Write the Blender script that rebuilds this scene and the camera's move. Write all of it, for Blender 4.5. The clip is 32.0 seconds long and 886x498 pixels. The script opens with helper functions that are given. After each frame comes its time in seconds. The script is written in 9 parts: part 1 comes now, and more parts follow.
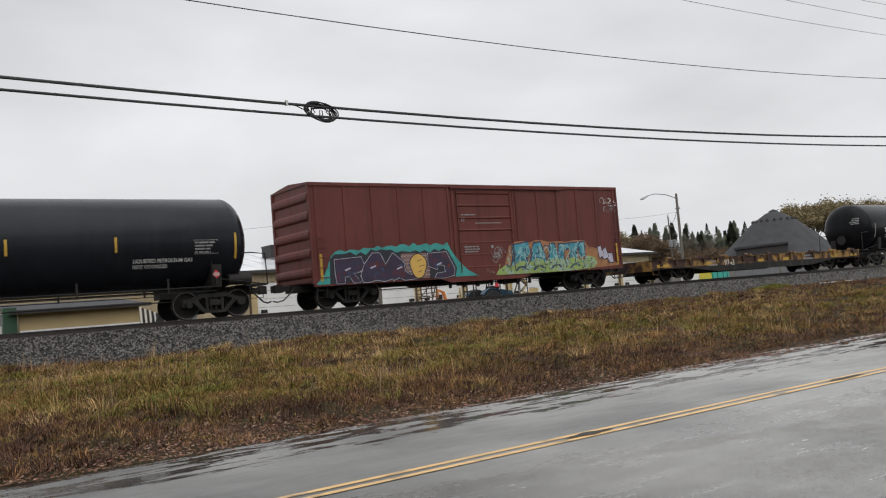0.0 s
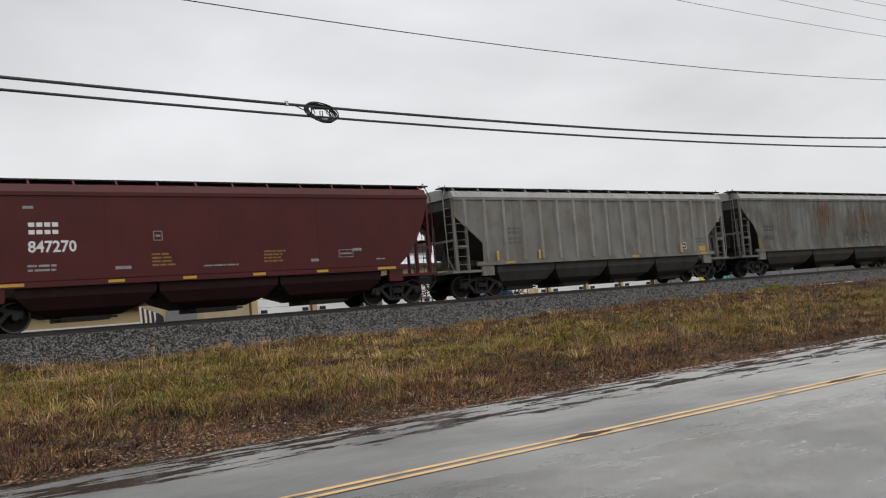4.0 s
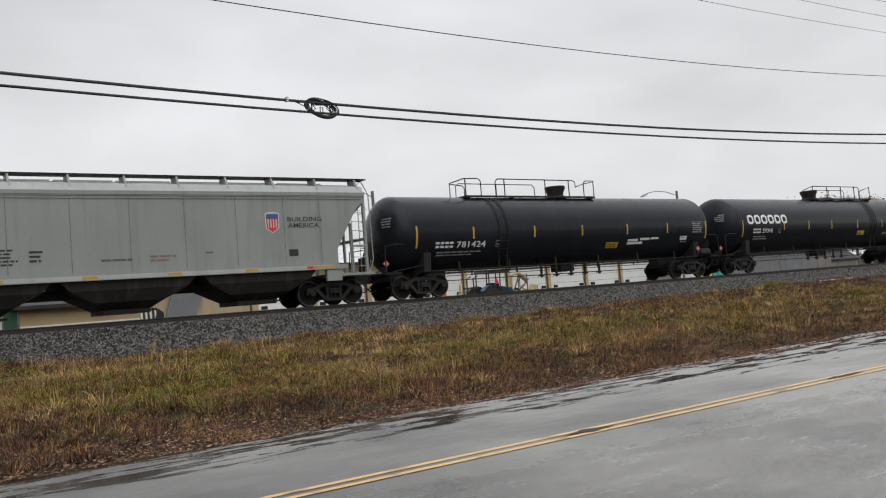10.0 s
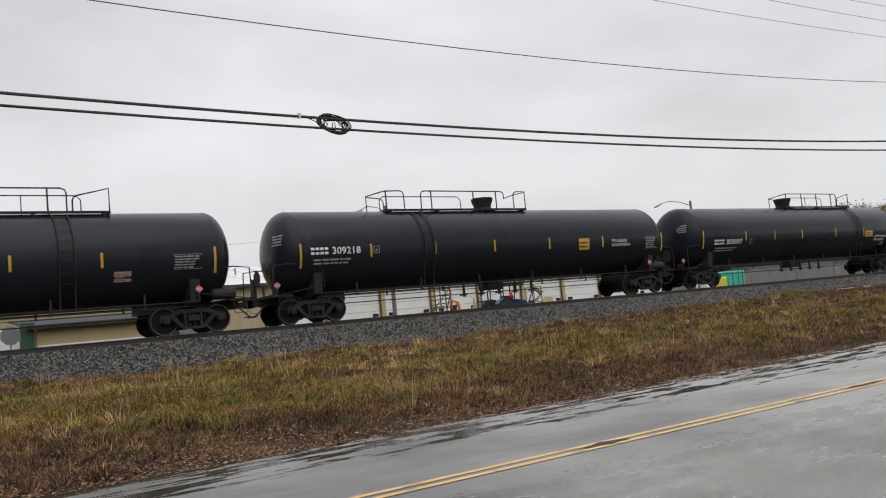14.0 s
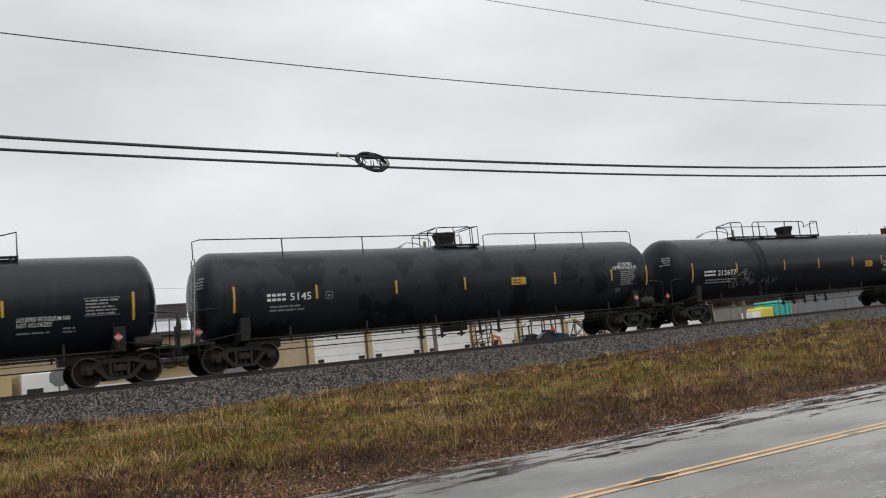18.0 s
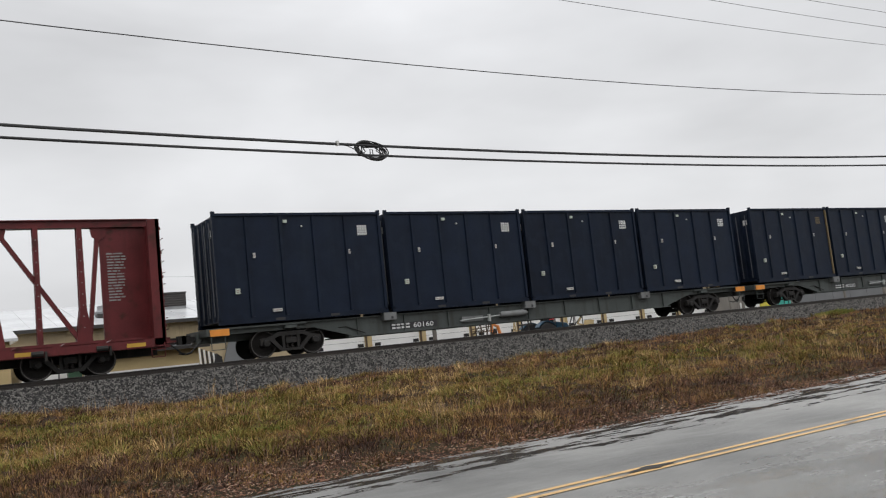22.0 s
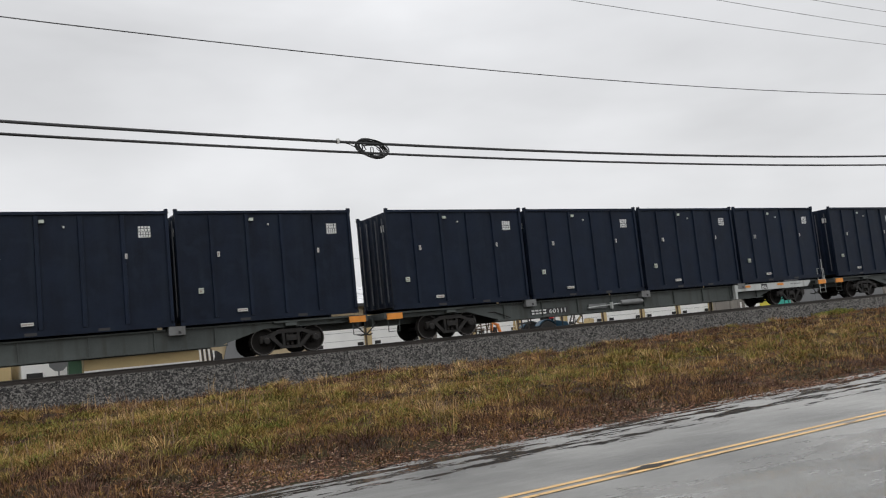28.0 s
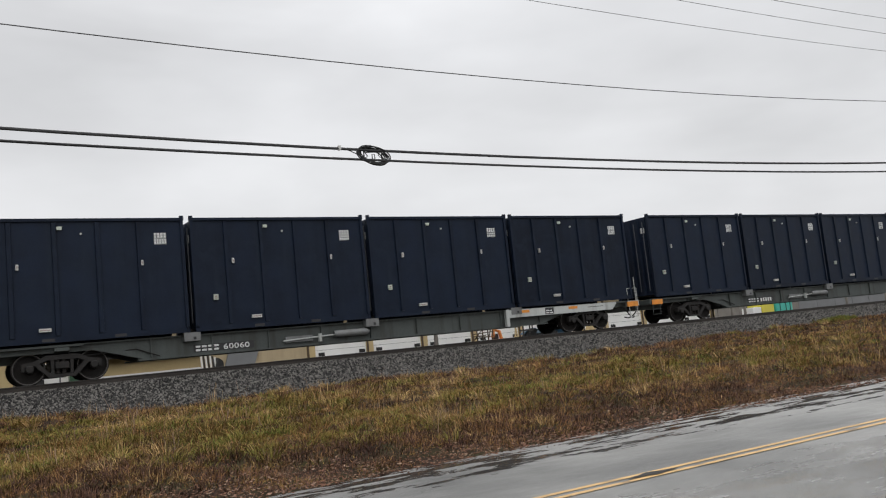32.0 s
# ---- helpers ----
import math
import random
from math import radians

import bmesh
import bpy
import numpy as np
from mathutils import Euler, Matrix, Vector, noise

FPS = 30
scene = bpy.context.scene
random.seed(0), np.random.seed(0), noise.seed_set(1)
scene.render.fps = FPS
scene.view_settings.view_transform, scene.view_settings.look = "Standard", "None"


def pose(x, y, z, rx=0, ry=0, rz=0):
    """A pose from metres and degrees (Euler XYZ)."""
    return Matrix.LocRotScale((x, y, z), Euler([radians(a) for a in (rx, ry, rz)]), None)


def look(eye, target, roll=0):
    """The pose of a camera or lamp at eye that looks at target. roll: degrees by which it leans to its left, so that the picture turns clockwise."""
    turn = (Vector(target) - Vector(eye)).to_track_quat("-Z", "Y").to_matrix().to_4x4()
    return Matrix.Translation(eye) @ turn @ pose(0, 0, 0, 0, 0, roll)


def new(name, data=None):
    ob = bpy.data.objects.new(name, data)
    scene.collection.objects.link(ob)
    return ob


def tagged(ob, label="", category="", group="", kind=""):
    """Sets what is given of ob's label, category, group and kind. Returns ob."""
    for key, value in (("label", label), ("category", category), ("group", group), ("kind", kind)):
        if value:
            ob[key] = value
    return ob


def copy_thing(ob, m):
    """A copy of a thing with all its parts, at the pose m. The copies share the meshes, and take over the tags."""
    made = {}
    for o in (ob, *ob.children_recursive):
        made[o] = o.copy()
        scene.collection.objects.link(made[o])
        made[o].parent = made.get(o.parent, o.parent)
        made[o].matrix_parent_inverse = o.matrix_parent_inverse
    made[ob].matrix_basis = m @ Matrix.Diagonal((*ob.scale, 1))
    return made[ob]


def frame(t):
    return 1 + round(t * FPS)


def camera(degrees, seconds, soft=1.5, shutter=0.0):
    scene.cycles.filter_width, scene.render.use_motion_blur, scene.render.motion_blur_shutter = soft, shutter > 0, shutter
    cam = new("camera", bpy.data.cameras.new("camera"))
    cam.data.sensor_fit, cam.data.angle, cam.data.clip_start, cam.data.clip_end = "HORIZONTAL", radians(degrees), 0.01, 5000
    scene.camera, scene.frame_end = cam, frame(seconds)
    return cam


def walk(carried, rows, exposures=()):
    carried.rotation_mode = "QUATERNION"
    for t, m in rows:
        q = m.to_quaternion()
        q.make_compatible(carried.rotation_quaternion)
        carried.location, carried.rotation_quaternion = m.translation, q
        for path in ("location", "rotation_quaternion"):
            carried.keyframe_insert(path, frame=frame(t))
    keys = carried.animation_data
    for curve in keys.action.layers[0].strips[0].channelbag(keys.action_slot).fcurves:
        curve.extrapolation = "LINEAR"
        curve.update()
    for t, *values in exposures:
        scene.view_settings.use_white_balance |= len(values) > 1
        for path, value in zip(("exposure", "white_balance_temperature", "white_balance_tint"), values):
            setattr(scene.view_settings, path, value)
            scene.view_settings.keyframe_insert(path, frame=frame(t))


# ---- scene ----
EYE = Vector((0.0, -28.88, 1.6))
RAIL = 1.74        # top of rail
SPEED = 17.06     # metres a second, towards -x


def aim(yaw, up, roll):
    """The pose of the observer's camera: degrees to the right of the track's normal, upwards, and lean."""
    a, b = radians(yaw), radians(up)
    return look(EYE, EYE + Vector((math.sin(a) * math.cos(b), math.cos(a) * math.cos(b), math.sin(b))), roll)


cam = camera(54.72, 32.0, soft=1.15, shutter=0.04)
walk(cam, [
    (0, aim(35.73, 3.60, -4.66)),
    (0.5, aim(35.74, 3.64, -4.62)),
    (1, aim(35.73, 3.61, -4.59)),
    (1.5, aim(35.74, 3.49, -4.57)),
    (2, aim(35.72, 3.53, -4.63)),
    (2.5, aim(35.76, 3.73, -4.65)),
    (3, aim(35.78, 3.78, -4.50)),
    (3.5, aim(35.74, 3.72, -4.60)),
    (5.5, aim(35.75, 3.44, -4.47)),
    (6, aim(35.73, 3.43, -4.60)),
    (6.5, aim(35.71, 3.38, -4.52)),
    (7, aim(35.67, 3.22, -4.58)),
    (7.5, aim(35.69, 3.21, -4.64)),
    (8, aim(35.63, 3.29, -4.51)),
    (8.5, aim(35.65, 3.40, -4.48)),
    (9, aim(35.65, 3.46, -4.33)),
    (9.5, aim(35.68, 3.34, -4.53)),
    (10, aim(35.70, 3.39, -4.54)),
    (10.5, aim(35.63, 3.48, -4.51)),
    (11, aim(35.66, 3.57, -4.47)),
    (11.5, aim(35.68, 3.74, -4.56)),
    (12, aim(35.72, 3.85, -4.52)),
    (12.5, aim(35.73, 3.86, -4.55)),
    (13, aim(35.73, 3.97, -4.43)),
    (13.5, aim(35.75, 3.98, -4.49)),
    (14, aim(34.87, 4.37, -5.28)),
    (14.5, aim(33.08, 5.40, -6.01)),
    (16.5, aim(32.44, 6.40, -6.08)),
    (17, aim(32.45, 6.52, -6.00)),
    (17.5, aim(32.46, 6.76, -6.02)),
    (18, aim(32.46, 6.97, -6.16)),
    (18.5, aim(32.51, 7.24, -6.07)),
    (19, aim(32.50, 7.12, -6.09)),
    (19.5, aim(32.45, 6.28, -6.00)),
    (20, aim(32.39, 5.77, -5.91)),
    (20.5, aim(32.37, 5.78, -5.98)),
    (21, aim(32.42, 5.90, -5.93)),
    (21.5, aim(32.45, 6.12, -6.01)),
    (22, aim(32.44, 6.23, -6.04)),
    (22.5, aim(32.43, 6.21, -6.04)),
    (23, aim(32.41, 6.23, -5.89)),
    (23.5, aim(32.40, 6.23, -5.88)),
    (24, aim(32.44, 6.24, -5.90)),
    (24.5, aim(32.45, 6.20, -5.99)),
    (25, aim(32.42, 6.06, -5.88)),
    (25.5, aim(32.38, 5.89, -5.83)),
    (27.5, aim(32.34, 5.55, -5.77)),
    (28, aim(32.41, 6.11, -5.83)),
    (28.5, aim(32.43, 6.35, -5.73)),
    (29, aim(32.38, 6.29, -5.85)),
    (29.5, aim(32.36, 6.30, -5.89)),
    (30, aim(32.34, 6.36, -5.93)),
    (30.5, aim(32.38, 6.46, -5.85)),
    (31, aim(32.33, 6.44, -5.81)),
    (31.5, aim(32.35, 6.42, -5.79)),
    (32, aim(32.36, 6.57, -5.84))
])

# ---- sky and light: an even overcast after rain ----
world = bpy.data.worlds.new("overcast")
scene.world = world
world.use_nodes = True
wn, wl = world.node_tree.nodes, world.node_tree.links
wn.clear()
w_out, w_bg = wn.new("ShaderNodeOutputWorld"), wn.new("ShaderNodeBackground")
w_co, w_sep = wn.new("ShaderNodeTexCoord"), wn.new("ShaderNodeSeparateXYZ")
w_map = wn.new("ShaderNodeMapping")
w_map.inputs["Scale"].default_value = (1.0, 1.0, 2.6)
w_n1, w_n2 = wn.new("ShaderNodeTexNoise"), wn.new("ShaderNodeTexNoise")
w_n1.inputs["Scale"].default_value, w_n1.inputs["Detail"].default_value, w_n1.inputs["Roughness"].default_value = 1.7, 4.0, 0.45
w_n2.inputs["Scale"].default_value, w_n2.inputs["Detail"].default_value = 4.5, 4.0
w_n1.inputs["Distortion"].default_value = 0.6
w_ramp = wn.new("ShaderNodeValToRGB")          # brightness by height above the horizon
w_ramp.color_ramp.elements[0].position, w_ramp.color_ramp.elements[0].color = 0.0, (0.78, 0.785, 0.80, 1)
w_ramp.color_ramp.elements[1].position, w_ramp.color_ramp.elements[1].color = 1.0, (1.7, 1.72, 1.78, 1)
for w_pos, w_col in ((0.16, (0.815, 0.825, 0.845, 1)), (0.34, (0.785, 0.795, 0.82, 1)), (0.55, (1.05, 1.06, 1.09, 1))):
    w_ramp.color_ramp.elements.new(w_pos).color = w_col
w_add, w_mul = wn.new("ShaderNodeMath"), wn.new("ShaderNodeMapRange")
w_add.operation = "ADD"
w_mul.inputs["From Min"].default_value, w_mul.inputs["From Max"].default_value = 0.45, 0.97
w_mul.inputs["To Min"].default_value, w_mul.inputs["To Max"].default_value = 0.75, 1.11
w_mix = wn.new("ShaderNodeVectorMath")
w_mix.operation = "SCALE"
w_half = wn.new("ShaderNodeMath")
w_half.operation, w_half.inputs[1].default_value = "MULTIPLY", 0.4
wl.new(w_co.outputs["Generated"], w_sep.inputs[0])
wl.new(w_co.outputs["Generated"], w_map.inputs["Vector"])
wl.new(w_map.outputs[0], w_n1.inputs["Vector"])
wl.new(w_map.outputs[0], w_n2.inputs["Vector"])
wl.new(w_sep.outputs["Z"], w_ramp.inputs[0])
wl.new(w_n2.outputs["Fac"], w_half.inputs[0])
wl.new(w_n1.outputs["Fac"], w_add.inputs[0])
wl.new(w_half.outputs[0], w_add.inputs[1])
wl.new(w_add.outputs[0], w_mul.inputs["Value"])
wl.new(w_ramp.outputs[0], w_mix.inputs[0])
# the cloud is a little thinner towards +x
w_side = wn.new("ShaderNodeMath")
w_side.operation, w_side.inputs[1].default_value, w_side.inputs[2].default_value = "MULTIPLY_ADD", 0.17, -0.10
w_sum = wn.new("ShaderNodeMath")
w_sum.operation = "ADD"
wl.new(w_sep.outputs["X"], w_side.inputs[0])
wl.new(w_side.outputs[0], w_sum.inputs[0])
wl.new(w_mul.outputs[0], w_sum.inputs[1])
wl.new(w_sum.outputs[0], w_mix.inputs["Scale"])
wl.new(w_mix.outputs[0], w_bg.inputs["Color"])
w_bg.inputs["Strength"].default_value = 1.0
wl.new(w_bg.outputs[0], w_out.inputs[0])

sun = new("sun", bpy.data.lights.new("sun", "SUN"))
sun.data.energy, sun.data.angle, sun.data.color = 1.2, radians(80), (1.0, 0.98, 0.95)
sun.matrix_world = look((-20, -60, 90), (10, 0, 0))


# ---- materials ----
def surf(name, col, rough=0.6, metal=0.0, var=0.25, scale=1.2, grain=30.0, bump=0.15, streak=None, streak_amount=0.5,
         streak_at=(0.50, 0.74), island=0.0, rand=0.0, coat=0.0, stretch=(1, 1, 1), col2=None, col2_at=(0.5, 0.65), rough_var=0.12, spec=0.5, relief=0.02):
    """A weathered surface: colour varied at two scales, fine relief, and streaks of a second colour running down."""
    m = bpy.data.materials.new(name)
    m.use_nodes = True
    n, l = m.node_tree.nodes, m.node_tree.links
    b = n["Principled BSDF"]
    co, mp = n.new("ShaderNodeTexCoord"), n.new("ShaderNodeMapping")
    mp.inputs["Scale"].default_value = stretch
    l.new(co.outputs["Object"], mp.inputs["Vector"])
    a, g = n.new("ShaderNodeTexNoise"), n.new("ShaderNodeTexNoise")
    a.inputs["Scale"].default_value, a.inputs["Detail"].default_value = scale, 6.0
    g.inputs["Scale"].default_value, g.inputs["Detail"].default_value = grain, 3.0
    l.new(mp.outputs[0], a.inputs["Vector"])
    l.new(mp.outputs[0], g.inputs["Vector"])
    mixer = n.new("ShaderNodeMath")
    mixer.operation, mixer.inputs[1].default_value = "MULTIPLY_ADD", 0.35
    l.new(g.outputs["Fac"], mixer.inputs[0])
    l.new(a.outputs["Fac"], mixer.inputs[2])
    value = mixer.outputs[0]
    if island or rand:
        pick = n.new("ShaderNodeNewGeometry" if island else "ShaderNodeObjectInfo").outputs["Random Per Island" if island else "Random"]
        more = n.new("ShaderNodeMath")
        more.operation, more.inputs[1].default_value = "MULTIPLY_ADD", island or rand
        l.new(pick, more.inputs[0])
        l.new(value, more.inputs[2])
        sub = n.new("ShaderNodeMath")
        sub.operation, sub.inputs[1].default_value = "SUBTRACT", (island or rand) / 2
        l.new(more.outputs[0], sub.inputs[0])
        value = sub.outputs[0]
    ramp = n.new("ShaderNodeValToRGB")
    e = ramp.color_ramp.elements
    e[0].position, e[0].color = 0.30, (*[c * (1 - var) for c in col], 1)
    e[1].position, e[1].color = 1.0, (*[min(1, c * (1 + var)) for c in col], 1)
    l.new(value, ramp.inputs[0])
    colour = ramp.outputs[0]
    if col2:
        spot = n.new("ShaderNodeTexNoise")
        spot.inputs["Scale"].default_value, spot.inputs["Detail"].default_value = scale * 1.7, 8.0
        l.new(mp.outputs[0], spot.inputs["Vector"])
        rng = n.new("ShaderNodeMapRange")
        rng.inputs["From Min"].default_value, rng.inputs["From Max"].default_value = col2_at
        l.new(spot.outputs["Fac"], rng.inputs["Value"])
        mx = n.new("ShaderNodeMix")
        mx.data_type = "RGBA"
        mx.inputs["B"].default_value = (*col2, 1)
        mx.inputs[7].default_value = (*col2, 1)
        l.new(rng.outputs[0], mx.inputs[0])
        l.new(colour, mx.inputs[6])
        colour = mx.outputs[2]
    if streak:
        ms, s = n.new("ShaderNodeMapping"), n.new("ShaderNodeTexNoise")
        ms.inputs["Scale"].default_value = (2.6, 2.6, 0.22)
        s.inputs["Scale"].default_value, s.inputs["Detail"].default_value, s.inputs["Roughness"].default_value = 1.0, 7.0, 0.62
        l.new(co.outputs["Object"], ms.inputs["Vector"])
        l.new(ms.outputs[0], s.inputs["Vector"])
        r2 = n.new("ShaderNodeMapRange")
        r2.inputs["From Min"].default_value, r2.inputs["From Max"].default_value = streak_at
        r2.inputs["To Max"].default_value = streak_amount
        l.new(s.outputs["Fac"], r2.inputs["Value"])
        m2 = n.new("ShaderNodeMix")
        m2.data_type = "RGBA"
        m2.inputs[7].default_value = (*streak, 1)
        l.new(r2.outputs[0], m2.inputs[0])
        l.new(colour, m2.inputs[6])
        colour = m2.outputs[2]
    l.new(colour, b.inputs["Base Color"])
    rr = n.new("ShaderNodeMapRange")
    rr.inputs["To Min"].default_value, rr.inputs["To Max"].default_value = max(0.02, rough - rough_var), min(1, rough + rough_var)
    l.new(a.outputs["Fac"], rr.inputs["Value"])
    l.new(rr.outputs[0], b.inputs["Roughness"])
    b.inputs["Metallic"].default_value = metal
    b.inputs["Specular IOR Level"].default_value = spec
    b.inputs["Coat Weight"].default_value = coat
    b.inputs["Coat Roughness"].default_value = 0.12
    if bump:
        bp = n.new("ShaderNodeBump")
        bp.inputs["Strength"].default_value, bp.inputs["Distance"].default_value = bump, relief
        l.new(g.outputs["Fac"], bp.inputs["Height"])
        l.new(bp.outputs[0], b.inputs["Normal"])
    return m


M = {}
M["tank_black"] = surf("tank_black", (0.0130, 0.0148, 0.0188), 0.24, spec=0.18, var=0.3, scale=0.5, grain=18, bump=0.02, streak=(0.020, 0.022, 0.026), streak_amount=0.5, rand=0.2, rough_var=0.07)
M["tank_deep"] = surf("tank_deep", (0.0072, 0.0080, 0.0098), 0.24, spec=0.13, var=0.3, scale=0.5, grain=18, bump=0.02, streak=(0.012, 0.013, 0.015), streak_amount=0.5, rough_var=0.07)
M["tank_dull"] = surf("tank_dull", (0.0190, 0.0218, 0.0265), 0.30, spec=0.17, var=0.30, scale=0.4, grain=18, bump=0.03, streak=(0.011, 0.012, 0.014), streak_amount=0.4, col2=(0.0088, 0.0100, 0.0125), col2_at=(0.53, 0.545))
M["iron"] = surf("iron", (0.0205, 0.0194, 0.0187), 0.62, spec=0.22, var=0.45, scale=5, grain=45, bump=0.25, col2=(0.034, 0.026, 0.020), col2_at=(0.56, 0.85))
M["wheel_steel"] = surf("wheel_steel", (0.0165, 0.0148, 0.0138), 0.7, metal=0.0, spec=0.15, var=0.4, scale=6, grain=50, bump=0.15)
M["rim_steel"] = surf("rim_steel", (0.105, 0.100, 0.095), 0.42, metal=0.8, var=0.5, scale=5, grain=60, bump=0.05)
M["rail_steel"] = surf("rail_steel", (0.030, 0.024, 0.020), 0.55, metal=0.2, var=0.4, scale=3, grain=40, bump=0.2)
M["rail_head"] = surf("rail_head", (0.30, 0.30, 0.30), 0.25, metal=0.95, var=0.2, scale=3, grain=40, bump=0.05, stretch=(0.1, 1, 1))
M["boxcar_red"] = surf("boxcar_red", (0.120, 0.0310, 0.0245), 0.5, spec=0.3, var=0.25, scale=0.7, grain=25, bump=0.06, streak=(0.050, 0.018, 0.016), streak_amount=0.75)
M["hopper_red"] = surf("hopper_red", (0.064, 0.0088, 0.0088), 0.45, spec=0.28, var=0.25, scale=0.6, grain=25, bump=0.05, streak=(0.036, 0.010, 0.010), streak_amount=0.5)
# belly tones are darker than the side paint; bins and bays use them
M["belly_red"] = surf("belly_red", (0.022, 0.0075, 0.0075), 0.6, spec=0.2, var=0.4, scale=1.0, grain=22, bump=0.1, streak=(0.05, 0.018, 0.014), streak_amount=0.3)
M["beam_red"] = surf("beam_red", (0.105, 0.0185, 0.0200), 0.45, spec=0.25, var=0.35, scale=1.2, grain=25, bump=0.08, streak=(0.045, 0.013, 0.012), streak_amount=0.6, col2=(0.055, 0.017, 0.013), col2_at=(0.58, 0.7))
M["hopper_rusty"] = surf("hopper_rusty", (0.150, 0.154, 0.142), 0.58, spec=0.3, var=0.28, scale=0.6, grain=22, bump=0.08, streak=(0.066, 0.056, 0.044), streak_amount=0.85, streak_at=(0.42, 0.66), col2=(0.092, 0.088, 0.076), col2_at=(0.46, 0.68))
M["hopper_worn"] = surf("hopper_worn", (0.165, 0.160, 0.146), 0.6, spec=0.3, var=0.3, scale=0.7, grain=22, bump=0.08, streak=(0.085, 0.068, 0.050), streak_amount=0.8, col2=(0.13, 0.115, 0.095), col2_at=(0.48, 0.7))
M["hopper_grey"] = surf("hopper_grey", (0.255, 0.272, 0.256), 0.42, spec=0.3, var=0.14, scale=0.5, grain=22, bump=0.03, streak=(0.165, 0.172, 0.162), streak_amount=0.55)
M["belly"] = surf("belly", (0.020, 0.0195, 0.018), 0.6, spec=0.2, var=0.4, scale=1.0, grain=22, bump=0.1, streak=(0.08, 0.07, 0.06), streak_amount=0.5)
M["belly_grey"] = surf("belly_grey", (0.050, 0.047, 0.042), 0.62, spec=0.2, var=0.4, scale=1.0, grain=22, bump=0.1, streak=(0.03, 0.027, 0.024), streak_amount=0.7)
M["flat_yellow"] = surf("flat_yellow", (0.27, 0.155, 0.045), 0.6, spec=0.3, var=0.35, scale=0.9, grain=22, bump=0.12, streak=(0.045, 0.022, 0.015), streak_amount=0.9, col2=(0.050, 0.026, 0.018), col2_at=(0.42, 0.52))
M["deck_wood"] = surf("deck_wood", (0.16, 0.105, 0.06), 0.7, var=0.4, scale=2.5, grain=30, bump=0.3, stretch=(1, 8, 1))
M["yellow"] = surf("yellow", (0.44, 0.265, 0.028), 0.5, var=0.2, scale=3, grain=40, bump=0.03)
M["orange"] = surf("orange", (0.62, 0.23, 0.03), 0.5, var=0.25, scale=3, grain=40, bump=0.03)
M["white"] = surf("white", (0.52, 0.52, 0.50), 0.5, var=0.1, scale=3, grain=40, bump=0.02)
M["letter_white"] = surf("letter_white", (0.62, 0.63, 0.62), 0.5, var=0.2, scale=5, grain=60, bump=0.0)
M["letter_dim"] = surf("letter_dim", (0.22, 0.22, 0.22), 0.55, var=0.35, scale=5, grain=60, bump=0.0)
M["letter_black"] = surf("letter_black", (0.02, 0.02, 0.022), 0.5, var=0.2, scale=5, grain=60, bump=0.0)
M["faded_black"] = surf("faded_black", (0.085, 0.083, 0.08), 0.6, var=0.4, scale=5, grain=60, bump=0.0)
M["red"] = surf("red", (0.55, 0.03, 0.035), 0.45, var=0.15, scale=4, grain=50, bump=0.0)
M["logo_blue"] = surf("logo_blue", (0.05, 0.07, 0.22), 0.45, var=0.15, scale=4, grain=50, bump=0.0)
M["container"] = surf("container", (0.0068, 0.0118, 0.0245), 0.50, spec=0.16, var=0.45, scale=1.1, grain=16, bump=0.10, col2=(0.0105, 0.0175, 0.0325), col2_at=(0.52, 0.74), streak=(0.0140, 0.0222, 0.0355), streak_amount=0.55, rand=0.25)
M["container_tan"] = surf("container_tan", (0.12, 0.085, 0.035), 0.55, var=0.3, scale=1.5, grain=20, bump=0.05)
M["spine_grey"] = surf("spine_grey", (0.060, 0.069, 0.066), 0.5, spec=0.3, var=0.35, scale=0.8, grain=20, bump=0.05, streak=(0.036, 0.034, 0.030), streak_amount=0.8)
M["steel_worn"] = surf("steel_worn", (0.06, 0.066, 0.078), 0.5, var=0.3, scale=3, grain=25, bump=0.05)
M["steel_pale"] = surf("steel_pale", (0.15, 0.155, 0.155), 0.5, var=0.3, scale=1.2, grain=25, bump=0.04, streak=(0.06, 0.055, 0.05), streak_amount=0.6)
M["spine_white"] = surf("spine_white", (0.42, 0.44, 0.43), 0.5, var=0.2, scale=1.2, grain=25, bump=0.04, streak=(0.15, 0.135, 0.115), streak_amount=0.75)
M["wrap"] = surf("wrap", (0.56, 0.59, 0.60), 0.20, var=0.20, scale=2.2, grain=6.5, bump=0.25, relief=0.03, stretch=(1.0, 1.0, 1.5), rand=0.15, spec=0.7)
M["wrap_dark"] = surf("wrap_dark", (0.040, 0.048, 0.048), 0.25, var=0.5, scale=4, grain=8, bump=0.6)
M["label_pink"] = surf("label_pink", (0.36, 0.26, 0.25), 0.5, var=0.2, scale=8, grain=60, bump=0.0)
M["label_pale"] = surf("label_pale", (0.42, 0.46, 0.40), 0.5, var=0.2, scale=8, grain=60, bump=0.0)
M["wrap_green"] = surf("wrap_green", (0.0045, 0.0240, 0.0175), 0.42, spec=0.2, var=0.3, scale=3, grain=8, bump=0.4)
M["wrap_lime"] = surf("wrap_lime", (0.03, 0.19, 0.06), 0.42, var=0.2, scale=3, grain=8, bump=0.3)
M["lumber"] = surf("lumber", (0.50, 0.32, 0.13), 0.65, var=0.25, scale=2, grain=22, bump=0.2, stretch=(0.3, 3, 9))
